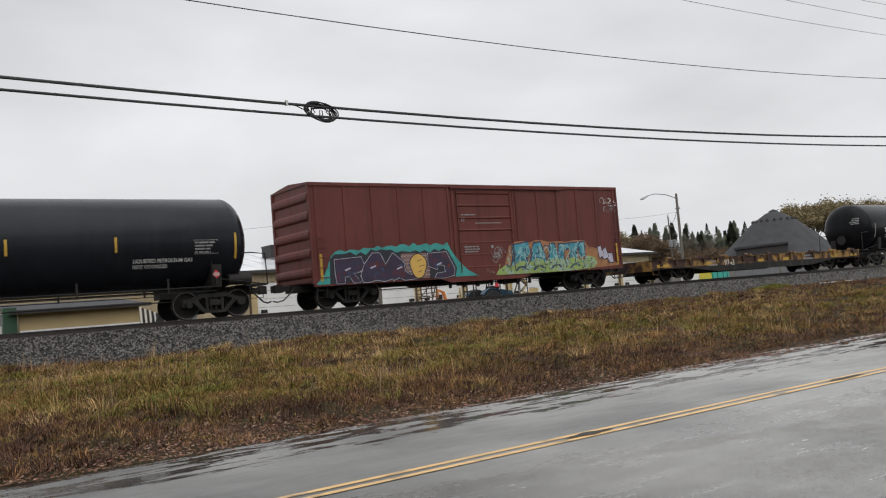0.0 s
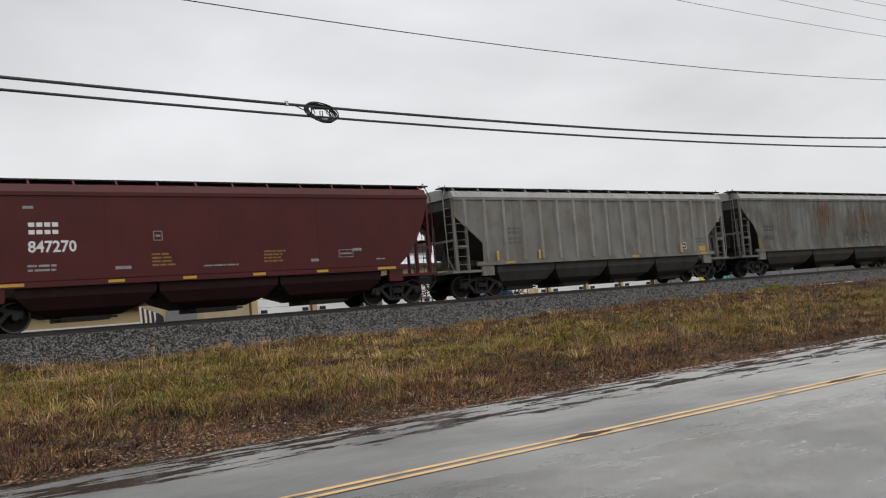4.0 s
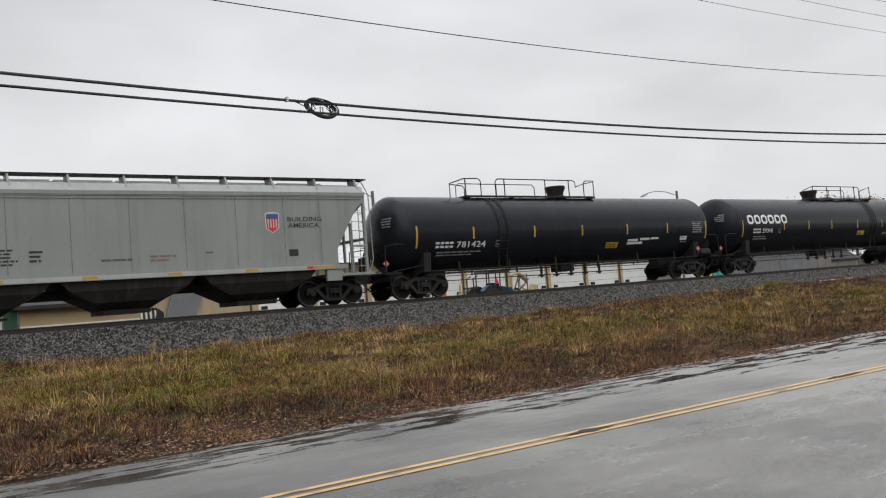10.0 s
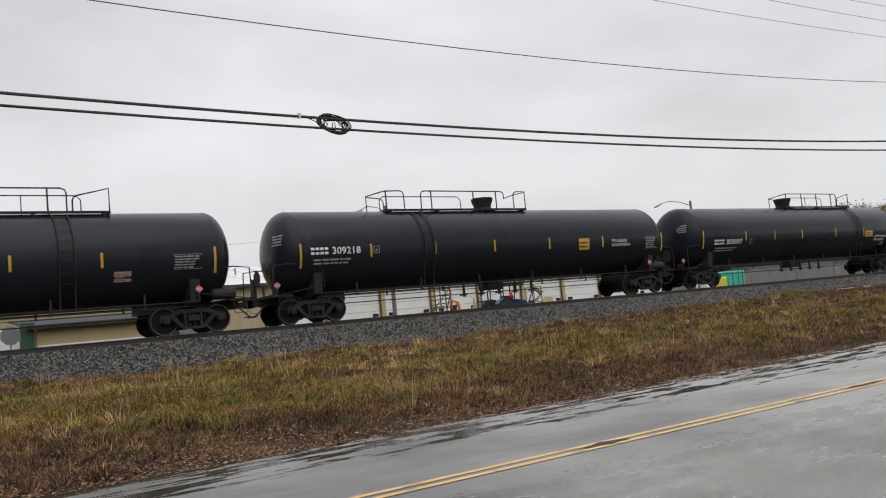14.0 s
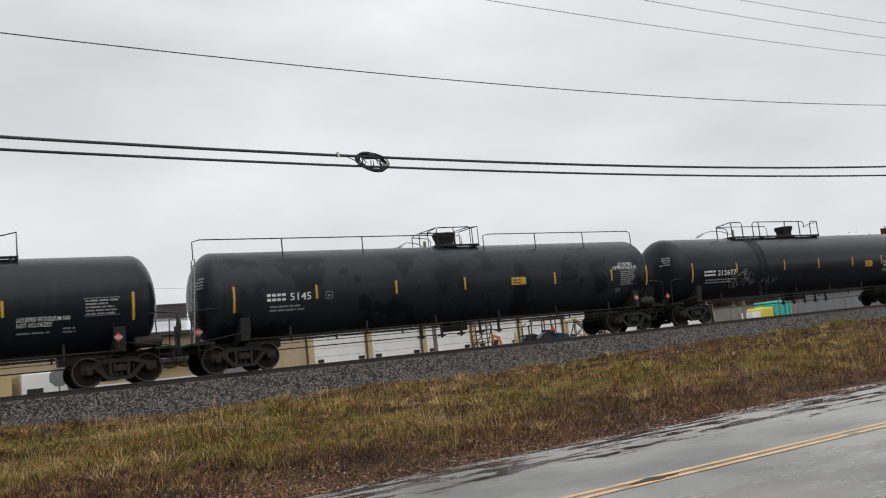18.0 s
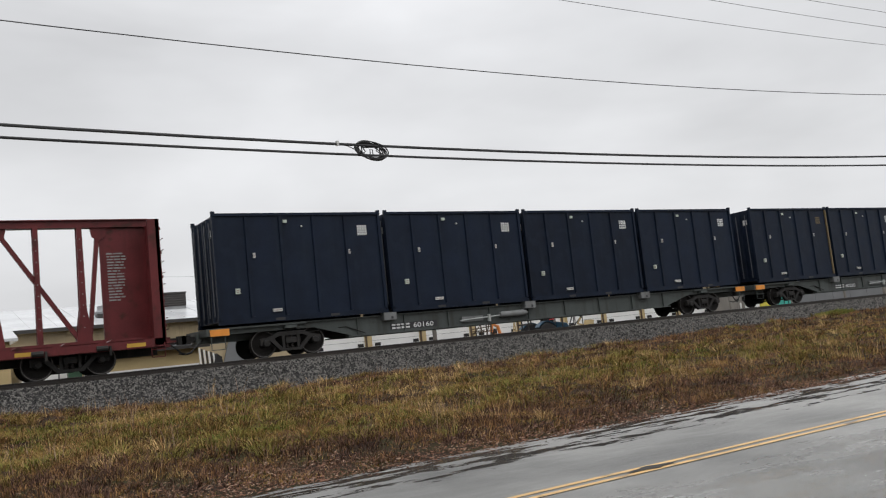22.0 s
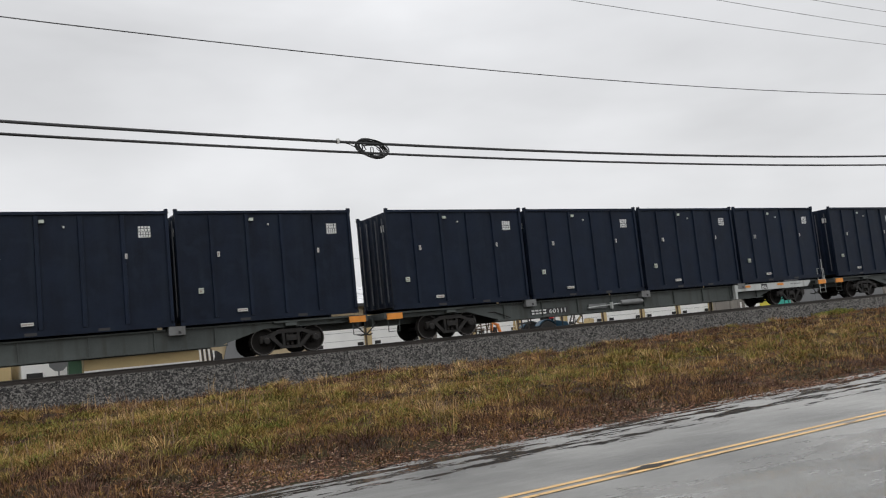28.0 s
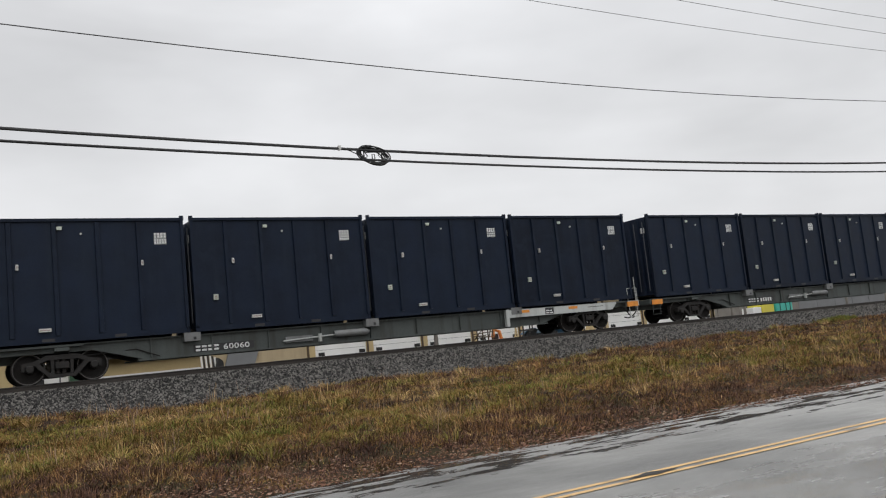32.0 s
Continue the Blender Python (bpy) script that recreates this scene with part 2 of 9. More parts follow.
M["paint_teal"] = surf("paint_teal", (0.035, 0.270, 0.245), 0.5, var=0.3, scale=2, streak=(0.02, 0.10, 0.09), streak_amount=0.5, grain=25, bump=0.0)
M["paint_purple"] = surf("paint_purple", (0.026, 0.017, 0.044), 0.5, var=0.5, scale=1.8, grain=25, bump=0.0, col2=(0.065, 0.014, 0.030), col2_at=(0.52, 0.64))
M["paint_navy"] = surf("paint_navy", (0.020, 0.045, 0.10), 0.45, var=0.3, scale=2, grain=25, bump=0.0)
M["paint_lime"] = surf("paint_lime", (0.26, 0.36, 0.10), 0.45, var=0.3, scale=1.6, grain=25, bump=0.0, col2=(0.30, 0.40, 0.30), col2_at=(0.5, 0.6))
M["paint_lilac"] = surf("paint_lilac", (0.42, 0.40, 0.48), 0.45, var=0.15, scale=2, grain=25, bump=0.0)
M["paint_black"] = surf("paint_black", (0.012, 0.014, 0.022), 0.45, var=0.2, scale=2, grain=25, bump=0.0)
M["paint_yellow"] = surf("paint_yellow", (0.58, 0.36, 0.08), 0.45, var=0.2, scale=2, grain=25, bump=0.0)
M["paint_blue"] = surf("paint_blue", (0.040, 0.24, 0.30), 0.45, var=0.4, scale=2.2, grain=25, bump=0.0, col2=(0.22, 0.42, 0.46), col2_at=(0.52, 0.66))
M["paint_pale"] = surf("paint_pale", (0.30, 0.46, 0.42), 0.45, var=0.3, scale=2, grain=25, bump=0.0)
M["paint_orange"] = surf("paint_orange", (0.32, 0.145, 0.055), 0.5, var=0.25, scale=2, grain=25, bump=0.0, col2=(0.13, 0.045, 0.03), col2_at=(0.54, 0.68))
M["brick_paint"] = surf("brick_paint", (0.20, 0.12, 0.10), 0.5, var=0.25, scale=2, grain=25, bump=0.0)
M["worn_post"] = surf("worn_post", (0.215, 0.210, 0.195), 0.6, spec=0.3, var=0.3, scale=1.5, grain=22, bump=0.08, streak=(0.11, 0.08, 0.055), streak_amount=0.6)
M["stencil_yellow"] = surf("stencil_yellow", (0.20, 0.105, 0.018), 0.55, var=0.35, scale=5, grain=60, bump=0.0)
M["roof_light"] = surf("roof_light", (0.36, 0.375, 0.37), 0.4, spec=0.35, var=0.15, scale=1.0, grain=22, bump=0.03, streak=(0.24, 0.25, 0.24), streak_amount=0.5)
M["seam_shade"] = surf("seam_shade", (0.115, 0.12, 0.112), 0.6, var=0.4, scale=1.5, grain=20, bump=0.02)
M["roof_pale"] = surf("roof_pale", (0.27, 0.27, 0.265), 0.5, spec=0.3, var=0.25, scale=1.2, grain=22, bump=0.05, streak=(0.15, 0.12, 0.10), streak_amount=0.6)
M["rust_bloom"] = surf("rust_bloom", (0.120, 0.066, 0.038), 0.7, spec=0.2, var=0.4, scale=2.5, grain=25, bump=0.1, col2=(0.130, 0.100, 0.072), col2_at=(0.46, 0.62))
M["rust_haze"] = surf("rust_haze", (0.118, 0.088, 0.064), 0.7, spec=0.2, var=0.35, scale=2.5, grain=25, bump=0.1, col2=(0.140, 0.132, 0.116), col2_at=(0.45, 0.62))
M["asphalt"] = None
M["cable"] = surf("cable", (0.012, 0.012, 0.013), 0.55, var=0.2, scale=4, grain=40, bump=0.05)
M["wire"] = surf("wire", (0.07, 0.07, 0.075), 0.5, var=0.2, scale=4, grain=40, bump=0.0)



def folds(m):
    """Adds slanting sharp folds to a plastic film."""
    n, l = m.node_tree.nodes, m.node_tree.links
    co, under = n.new("ShaderNodeTexCoord"), [k for k in n if k.bl_idname == "ShaderNodeBump"][0]
    for turn, size, deep in ((26, (1.9, 1.0, 0.42), 0.060), (-40, (1.4, 1.0, 0.34), 0.040)):
        mp, t, bp = n.new("ShaderNodeMapping"), n.new("ShaderNodeTexNoise"), n.new("ShaderNodeBump")
        mp.vector_type, t.noise_type = "TEXTURE", "RIDGED_MULTIFRACTAL"
        mp.inputs["Rotation"].default_value, mp.inputs["Scale"].default_value = (0, radians(turn), 0), size
        t.inputs["Scale"].default_value, t.inputs["Detail"].default_value, t.inputs["Roughness"].default_value = 1.5, 4.0, 0.5
        bp.inputs["Strength"].default_value, bp.inputs["Distance"].default_value = 0.85, deep
        l.new(co.outputs["Object"], mp.inputs["Vector"])
        l.new(mp.outputs[0], t.inputs["Vector"])
        l.new(t.outputs["Fac"], bp.inputs["Height"])
        l.new(under.outputs[0], bp.inputs["Normal"])
        under = bp
    l.new(under.outputs[0], n["Principled BSDF"].inputs["Normal"])


folds(M["wrap"])
folds(M["wrap_dark"])


# ---- mesh helpers ----
class Geo:
    """Vertices and faces of one mesh, gathered from simple solids."""

    def __init__(self):
        self.v, self.f = [], []

    def add(self, verts, faces):
        k = len(self.v)
        self.v += [tuple(p) for p in verts]
        self.f += [tuple(i + k for i in q) for q in faces]
        return self

    def box(self, x0, x1, y0, y1, z0, z1):
        return self.add([(x0, y0, z0), (x1, y0, z0), (x1, y1, z0), (x0, y1, z0), (x0, y0, z1), (x1, y0, z1), (x1, y1, z1), (x0, y1, z1)],
                        [(3, 2, 1, 0), (4, 5, 6, 7), (0, 1, 5, 4), (1, 2, 6, 5), (2, 3, 7, 6), (3, 0, 4, 7)])

    def prism(self, pts, axis, a, b):
        """A polygon drawn out from a to b; pts are (x, z) for axis y, (y, z) for axis x, (x, y) for axis z."""
        def at(p, s):
            return (s, p[0], p[1]) if axis == "x" else (p[0], s, p[1]) if axis == "y" else (p[0], p[1], s)
        n = len(pts)
        return self.add([at(p, a) for p in pts] + [at(p, b) for p in pts],
                        [tuple(range(n)), tuple(range(2 * n - 1, n - 1, -1))] + [(i, i + n, (i + 1) % n + n, (i + 1) % n) for i in range(n)])

    def loft(self, rings, caps=True):
        n, k = len(rings[0]), len(rings)
        faces = [(j * n + i, j * n + (i + 1) % n, (j + 1) * n + (i + 1) % n, (j + 1) * n + i) for j in range(k - 1) for i in range(n)]
        if caps:
            faces += [tuple(range(n - 1, -1, -1)), tuple(range((k - 1) * n, k * n))]
        return self.add([p for r in rings for p in r], faces)

    def lathe(self, axis, profile, n, c=(0, 0, 0)):
        """Rings of radius r at a along an axis through c, for profile [(a, r)]."""
        rings = []
        for a, r in profile:
            ring = []
            for i in range(n):
                u, w = r * math.cos(2 * math.pi * i / n), r * math.sin(2 * math.pi * i / n)
                ring.append((c[0] + a, c[1] + u, c[2] + w) if axis == "x" else (c[0] + w, c[1] + a, c[2] + u) if axis == "y" else (c[0] + u, c[1] + w, c[2] + a))
            rings.append(ring)
        return self.loft(rings)

    def tube(self, pts, r, n=6, r2=None):
        pts = [Vector(p) for p in pts]
        rings, last = [], len(pts) - 1
        for i, p in enumerate(pts):
            d = (pts[min(i + 1, last)] - pts[max(i - 1, 0)]).normalized()
            u = d.orthogonal().normalized() if i == 0 else (u - d * u.dot(d)).normalized()
            w = d.cross(u)
            rr = r if r2 is None else r + (r2 - r) * i / last
            rings.append([tuple(p + rr * (u * math.cos(2 * math.pi * k / n) + w * math.sin(2 * math.pi * k / n))) for k in range(n)])
        return self.loft(rings)

    def beam(self, p, q, w, h):
        """A bar of section w (along y) by h from p to q, in the plane y = const."""
        p, q = Vector(p), Vector(q)
        d = (q - p).normalized()
        s = Vector((-d.z, 0, d.x)) * h / 2
        t = Vector((0, w / 2, 0))
        return self.loft([[tuple(e - s - t), tuple(e + s - t), tuple(e + s + t), tuple(e - s + t)] for e in (p, q)])

    def mesh(self, name, smooth=0):
        me = bpy.data.meshes.new(name)
        me.from_pydata(self.v, [], self.f)
        me.validate()
        bm = bmesh.new()
        bm.from_mesh(me)
        bmesh.ops.recalc_face_normals(bm, faces=bm.faces)
        bm.to_mesh(me)
        bm.free()
        if smooth:
            me.polygons.foreach_set("use_smooth", [True] * len(me.polygons))
            me.set_sharp_from_angle(angle=radians(smooth))
        return me


def part(name, geo, material, parent, label="", smooth=0, bevel=0.0, at=None):
    """One mesh object under a thing or a part."""
    me = geo if isinstance(geo, bpy.types.Mesh) else geo.mesh(name, smooth)
    if material and not me.materials:
        me.materials.append(M[material] if isinstance(material, str) else material)
    ob = new(name, me)
    if parent:
        ob.parent = parent
    if at:
        ob.matrix_basis = at
    if label:
        tagged(ob, label)
    if bevel:
        b = ob.modifiers.new("edge", "BEVEL")
        b.width, b.segments, b.limit_method = bevel, 2, "ANGLE"
    return ob


def thing(name, label, category, m=None, group="", kind=""):
    ob = new(name)
    ob.empty_display_size = 0.3
    if m:
        ob.matrix_basis = m
    return tagged(ob, label, category, group, kind)


def words(text, size, bold):
    """Flat lettering as vertices (x, z) and faces, left-aligned at 0."""
    cu = bpy.data.curves.new("words", "FONT")
    cu.body, cu.size, cu.resolution_u, cu.offset = text, size, 2, bold
    ob = bpy.data.objects.new("words", cu)
    scene.collection.objects.link(ob)
    bpy.context.view_layer.update()
    me = bpy.data.meshes.new_from_object(ob.evaluated_get(bpy.context.evaluated_depsgraph_get()))
    vs, fs = [(v.co.x, v.co.y) for v in me.vertices], [tuple(p.vertices) for p in me.polygons]
    bpy.data.objects.remove(ob)
    bpy.data.curves.remove(cu)
    bpy.data.meshes.remove(me)
    return vs, fs


def flat_words(g, text, x0, x1, z, h, y, bold=0.008):
    """Lettering of height h stretched between x0 and x1 on a side wall at y."""
    vs, fs = words(text, 1.0, bold)
    w, t = max(v[0] for v in vs), max(v[1] for v in vs)
    k = (x1 - x0) / w
    return g.add([(x0 + a * k, y, z + b / t * h) for a, b in vs], fs)


def bars(g, x0, x1, z, h, y, count, gap=0.35):
    """A row of plain bars where writing cannot be read or is not to be copied."""
    w = (x1 - x0) / count
    for i in range(count):
        g.add([(x0 + i * w, y, z), (x0 + (i + 1 - gap) * w, y, z), (x0 + (i + 1 - gap) * w, y, z + h), (x0 + i * w, y, z + h)], [(0, 1, 2, 3)])
    return g


def blocks(g, x0, x1, z, h, y, count, stroke=None):
    """A row of plain stacked bars in place of an owner's mark."""
    w = (x1 - x0) / count
    s = stroke or 0.36 * h
    for i in range(count):
        a, b = x0 + i * w, x0 + (i + 0.76) * w
        for za, zb in ((z, z + s), (z + h - s, z + h)):
            g.add([(a, y, za), (b, y, za), (b, y, zb), (a, y, zb)], [(0, 1, 2, 3)])
    return g


def hollow(x0, x1, z, h, t):
    """A hollow oblong with clipped corners, of stroke t."""
    g, c = Geo(), 0.22 * h

    def ring(a, b, p, q, k):
        return [(a + k, 0, p), (b - k, 0, p), (b, 0, p + k), (b, 0, q - k), (b - k, 0, q), (a + k, 0, q), (a, 0, q - k), (a, 0, p + k)]
    return g.add(ring(x0, x1, z, z + h, c) + ring(x0 + t, x1 - t, z + t, z + h - t, c * 0.5), [(i, (i + 1) % 8, (i + 1) % 8 + 8, i + 8) for i in range(8)])


def small_lines(g, x0, x1, z, h, y, rows, seed=0):
    """Rows of small stencilling as thin word-long bars."""
    rnd = random.Random(seed + int(x0 * 100) + rows)
    p = h / rows
    for r in range(rows):
        x = x0
        end = x1 - (x1 - x0) * rnd.uniform(0, 0.35)
        while x < end:
            w = min(rnd.uniform(0.8, 3.2) * p, end - x)
            if w > 0.25 * p:
                g.add([(x, y, z + r * p), (x + w, y, z + r * p), (x + w, y, z + (r + 0.5) * p), (x, y, z + (r + 0.5) * p)], [(0, 1, 2, 3)])
            x += w + 0.35 * p
    return g


def scribble(g, rnd, x0, x1, z, h, y, n, w):
    """Curling sprayed strokes: ribbons along parts of circles."""
    for k in range(n):
        cx, cz = x0 + (x1 - x0) * (k + rnd.random()) / n, z + h * rnd.uniform(0.25, 0.75)
        r, a0, sweep = h * rnd.uniform(0.18, 0.45), rnd.uniform(0, 6.28), rnd.uniform(1.5, 4.6)
        sx, ww = rnd.uniform(0.5, 1.0), w * rnd.uniform(0.6, 1.3)
        m = len(g.v)
        for i in range(10):
            u = a0 + sweep * i / 9
            for rr in (r - ww, r + ww):
                g.v.append((cx + sx * rr * math.cos(u), y - 0.0001 * k, cz + rr * math.sin(u)))
        g.f += [(m + 2 * i, m + 2 * i + 1, m + 2 * i + 3, m + 2 * i + 2) for i in range(9)]
    return g


def plate(g, pts, y):
    """A flat polygon (x, z) on a side wall."""
    return g.add([(a, y, b) for a, b in pts], [tuple(range(len(pts)))])


def wrapped(g, r, zc):
    """Bends flat marks (made at y = 0, z measured up from zc) on to a tank of radius r lying along x."""
    g.v = [(x, -r * math.cos((z - zc) / r), zc + r * math.sin((z - zc) / r)) for x, y, z in g.v]
    return g

# ---- the ground and the road ----
def bank(y):
    """Height of the ground across the track."""
    pts = ((-400, 0.0), (-25.6, -0.03), (-18.2, -0.03), (-17.6, 0.0), (-15.5, 0.22), (-10.0, 0.60), (-6.0, 0.86), (-3.7, 0.98), (3.7, 0.98), (6.0, 0.6), (400, 0.6), (3000, 0.6))
    for (a, p), (b, q) in zip(pts, pts[1:]):
        if y <= b:
            return p + (q - p) * max(0, y - a) / (b - a)
    return pts[-1][1]


def lumps(x, y):
    # the bank lies lower where it meets the ballast near the lay-by
    dip = 0.24 * min(1.0, max(0.0, (y + 10.0) / 6.0)) * min(1.0, max(0.0, (34.0 - x) / 22.0))
    return -dip + 0.15 * noise.noise((x * 0.30, y * 0.30, 3.1)) + 0.10 * noise.noise((x * 0.75, y * 0.75, 7.7))


ys = [-2500, -400, -60, -30, -25.6] + [-22, -18.6, -18.2] + [-18.2 + 0.5 * i for i in range(1, 30)] + [-3.5, 0, 3.7, 6, 10, 30, 100, 400, 3000]
xs = [-2500, -400, -100, -40, -20] + [-10 + 0.6 * i for i in range(151)] + [90, 110, 150, 250, 500, 900, 2500]
g = Geo()
for y in ys:
    for x in xs:
        rough = lumps(x, y) if -17.7 < y < -3.6 else 0
        g.v.append((x, y, bank(y) + rough))
nx = len(xs)
g.f = [(j * nx + i, j * nx + i + 1, (j + 1) * nx + i + 1, (j + 1) * nx + i) for j in range(len(ys) - 1) for i in range(nx - 1)]
M["soil"] = surf("soil", (0.030, 0.020, 0.014), 0.95, spec=0.1, var=0.45, scale=0.8, grain=14, bump=0.6, col2=(0.040, 0.036, 0.014), col2_at=(0.42, 0.62))
ground = part("ground", g, "soil", None, smooth=60)
tagged(ground, "rough autumn grass bank with bare soil beside the railway", "ground", kind="structure")


def wet_asphalt():
    m = bpy.data.materials.new("wet_asphalt")
    m.use_nodes = True
    n, l = m.node_tree.nodes, m.node_tree.links
    b = n["Principled BSDF"]
    co = n.new("ShaderNodeTexCoord")
    mp = n.new("ShaderNodeMapping")
    mp.inputs["Scale"].default_value = (0.68, 2.9, 1.0)
    l.new(co.outputs["Object"], mp.inputs["Vector"])
    big, fine, mid = n.new("ShaderNodeTexNoise"), n.new("ShaderNodeTexNoise"), n.new("ShaderNodeTexNoise")
    big.inputs["Scale"].default_value, big.inputs["Detail"].default_value, big.inputs["Roughness"].default_value = 1.0, 8.0, 0.68
    mid.inputs["Scale"].default_value, mid.inputs["Detail"].default_value = 0.45, 7.0
    fine.inputs["Scale"].default_value, fine.inputs["Detail"].default_value = 90.0, 3.0
    l.new(mp.outputs[0], big.inputs["Vector"])
    l.new(co.outputs["Object"], mid.inputs["Vector"])
    l.new(co.outputs["Object"], fine.inputs["Vector"])
    # standing water gathers in the wheel rut beside the far edge
    sep = n.new("ShaderNodeSeparateXYZ")
    l.new(co.outputs["Object"], sep.inputs[0])
    rut = n.new("ShaderNodeMapRange")
    rut.interpolation_type = "SMOOTHSTEP"
    rut.inputs["From Min"].default_value, rut.inputs["From Max"].default_value = -20.9, -19.5
    rut.inputs["To Min"].default_value, rut.inputs["To Max"].default_value = -0.12, 0.100
    l.new(sep.outputs["Y"], rut.inputs["Value"])
    wet = n.new("ShaderNodeMath")
    wet.operation = "ADD"
    l.new(big.outputs["Fac"], wet.inputs[0])
    l.new(rut.outputs[0], wet.inputs[1])
    pud = n.new("ShaderNodeMapRange")
    pud.inputs["From Min"].default_value, pud.inputs["From Max"].default_value = 0.565, 0.625
    l.new(wet.outputs[0], pud.inputs["Value"])
    ramp = n.new("ShaderNodeValToRGB")
    e = ramp.color_ramp.elements
    e[0].position, e[0].color = 0.38, (0.074, 0.074, 0.069, 1)
    e[1].position, e[1].color = 0.85, (0.255, 0.252, 0.238, 1)
    # the lane on the observer's side has a paler base colour
    lane = n.new("ShaderNodeMapRange")
    lane.inputs["From Min"].default_value, lane.inputs["From Max"].default_value = -22.2, -24.6
    lane.inputs["To Min"].default_value, lane.inputs["To Max"].default_value = 0.03, 0.12
    l.new(sep.outputs["Y"], lane.inputs["Value"])
    tone = n.new("ShaderNodeMath")
    tone.operation = "ADD"
    l.new(mid.outputs["Fac"], tone.inputs[0])
    l.new(lane.outputs[0], tone.inputs[1])
    # the base colour gets paler towards +x
    along = n.new("ShaderNodeMapRange")
    along.inputs["From Min"].default_value, along.inputs["From Max"].default_value = 2.0, 13.0
    along.inputs["To Min"].default_value, along.inputs["To Max"].default_value = -0.10, 0.30
    l.new(sep.outputs["X"], along.inputs["Value"])
    graded = n.new("ShaderNodeMath")
    graded.operation = "ADD"
    l.new(tone.outputs[0], graded.inputs[0])
    l.new(along.outputs[0], graded.inputs[1])
    l.new(graded.outputs[0], ramp.inputs[0])
    mx = n.new("ShaderNodeMix")
    mx.data_type = "RGBA"
    mx.inputs[7].default_value = (0.048, 0.042, 0.036, 1)
    l.new(pud.outputs[0], mx.inputs[0])
    l.new(ramp.outputs[0], mx.inputs[6])
    l.new(mx.outputs[2], b.inputs["Base Color"])
    damp = n.new("ShaderNodeTexNoise")
    damp.inputs["Scale"].default_value, damp.inputs["Detail"].default_value, damp.inputs["Roughness"].default_value = 1.6, 8.0, 0.62
    md = n.new("ShaderNodeMapping")
    md.inputs["Scale"].default_value = (0.45, 1.3, 1.0)
    l.new(co.outputs["Object"], md.inputs["Vector"])
    l.new(md.outputs[0], damp.inputs["Vector"])
    rough0 = n.new("ShaderNodeMapRange")
    rough0.inputs["From Min"].default_value, rough0.inputs["From Max"].default_value = 0.40, 0.62
    rough0.inputs["To Min"].default_value, rough0.inputs["To Max"].default_value = 0.20, 0.42
    l.new(damp.outputs["Fac"], rough0.inputs["Value"])
    # the far lane is drier and rougher
    dry = n.new("ShaderNodeMapRange")
    dry.inputs["From Min"].default_value, dry.inputs["From Max"].default_value = -23.4, -21.6
    dry.inputs["To Min"].default_value, dry.inputs["To Max"].default_value = -0.13, 0.24
    l.new(sep.outputs["Y"], dry.inputs["Value"])
    rsum = n.new("ShaderNodeMath")
    rsum.operation = "ADD"
    l.new(rough0.outputs[0], rsum.inputs[0])
    l.new(dry.outputs[0], rsum.inputs[1])
    rg = n.new("ShaderNodeMix")
    rg.inputs[3].default_value = 0.11
    l.new(pud.outputs[0], rg.inputs[0])
    l.new(rsum.outputs[0], rg.inputs[2])
    l.new(rg.outputs[0], b.inputs["Roughness"])
    b.inputs["Specular IOR Level"].default_value = 1.0
    inv = n.new("ShaderNodeMapRange")
    inv.inputs["To Min"].default_value, inv.inputs["To Max"].default_value = 0.45, 0.02
    l.new(pud.outputs[0], inv.inputs["Value"])
    bp = n.new("ShaderNodeBump")
    bp.inputs["Distance"].default_value = 0.016
    l.new(inv.outputs[0], bp.inputs["Strength"])
    l.new(fine.outputs["Fac"], bp.inputs["Height"])
    l.new(bp.outputs[0], b.inputs["Normal"])
    return m


M["asphalt"] = wet_asphalt()
g = Geo()
prof = [(-26.35, -0.10), (-26.3, 0.0), (-23.7, 0.025), (-21.9, 0.045), (-20.1, 0.025), (-18.3, 0.0), (-18.22, -0.10)]
rxs = [-1500, -200] + list(range(-40, 121, 4)) + [200, 600, 1500]
for x in rxs:
    edge = 0.10 * noise.noise((x * 0.9, 1.7, 0.0)) - 0.20 + min(0.65, max(-0.2, 0.05 * (x - 1.4)))
    for k, (y, z) in enumerate(prof):
        g.v.append((x, y + (edge if k > 4 else 0), z))
n = len(prof)
g.f = [(i * n + k, (i + 1) * n + k, (i + 1) * n + k + 1, i * n + k + 1) for i in range(len(rxs) - 1) for k in range(n - 1)]
road = part("road", g, "asphalt", None, smooth=40)
tagged(road, "wet grey asphalt road with puddles along its edge", "road", kind="structure")
M["line_paint"] = surf("line_paint", (0.61, 0.38, 0.145), 0.42, var=0.25, scale=1.3, grain=30, bump=0.05, col2=(0.16, 0.11, 0.065), col2_at=(0.55, 0.68))
for yy in (-22.12, -21.92):
    g = Geo()
    lx = [-300 + 6 * i for i in range(101)] + [800]
    for a, b in zip(lx, lx[1:]):
        g.add([(a, yy - 0.045, 0.050), (b, yy - 0.045, 0.050), (b, yy + 0.045, 0.050), (a, yy + 0.045, 0.050)], [(0, 1, 2, 3)])
    line = part("centre_line", g, "line_paint", road, "worn yellow painted road line")

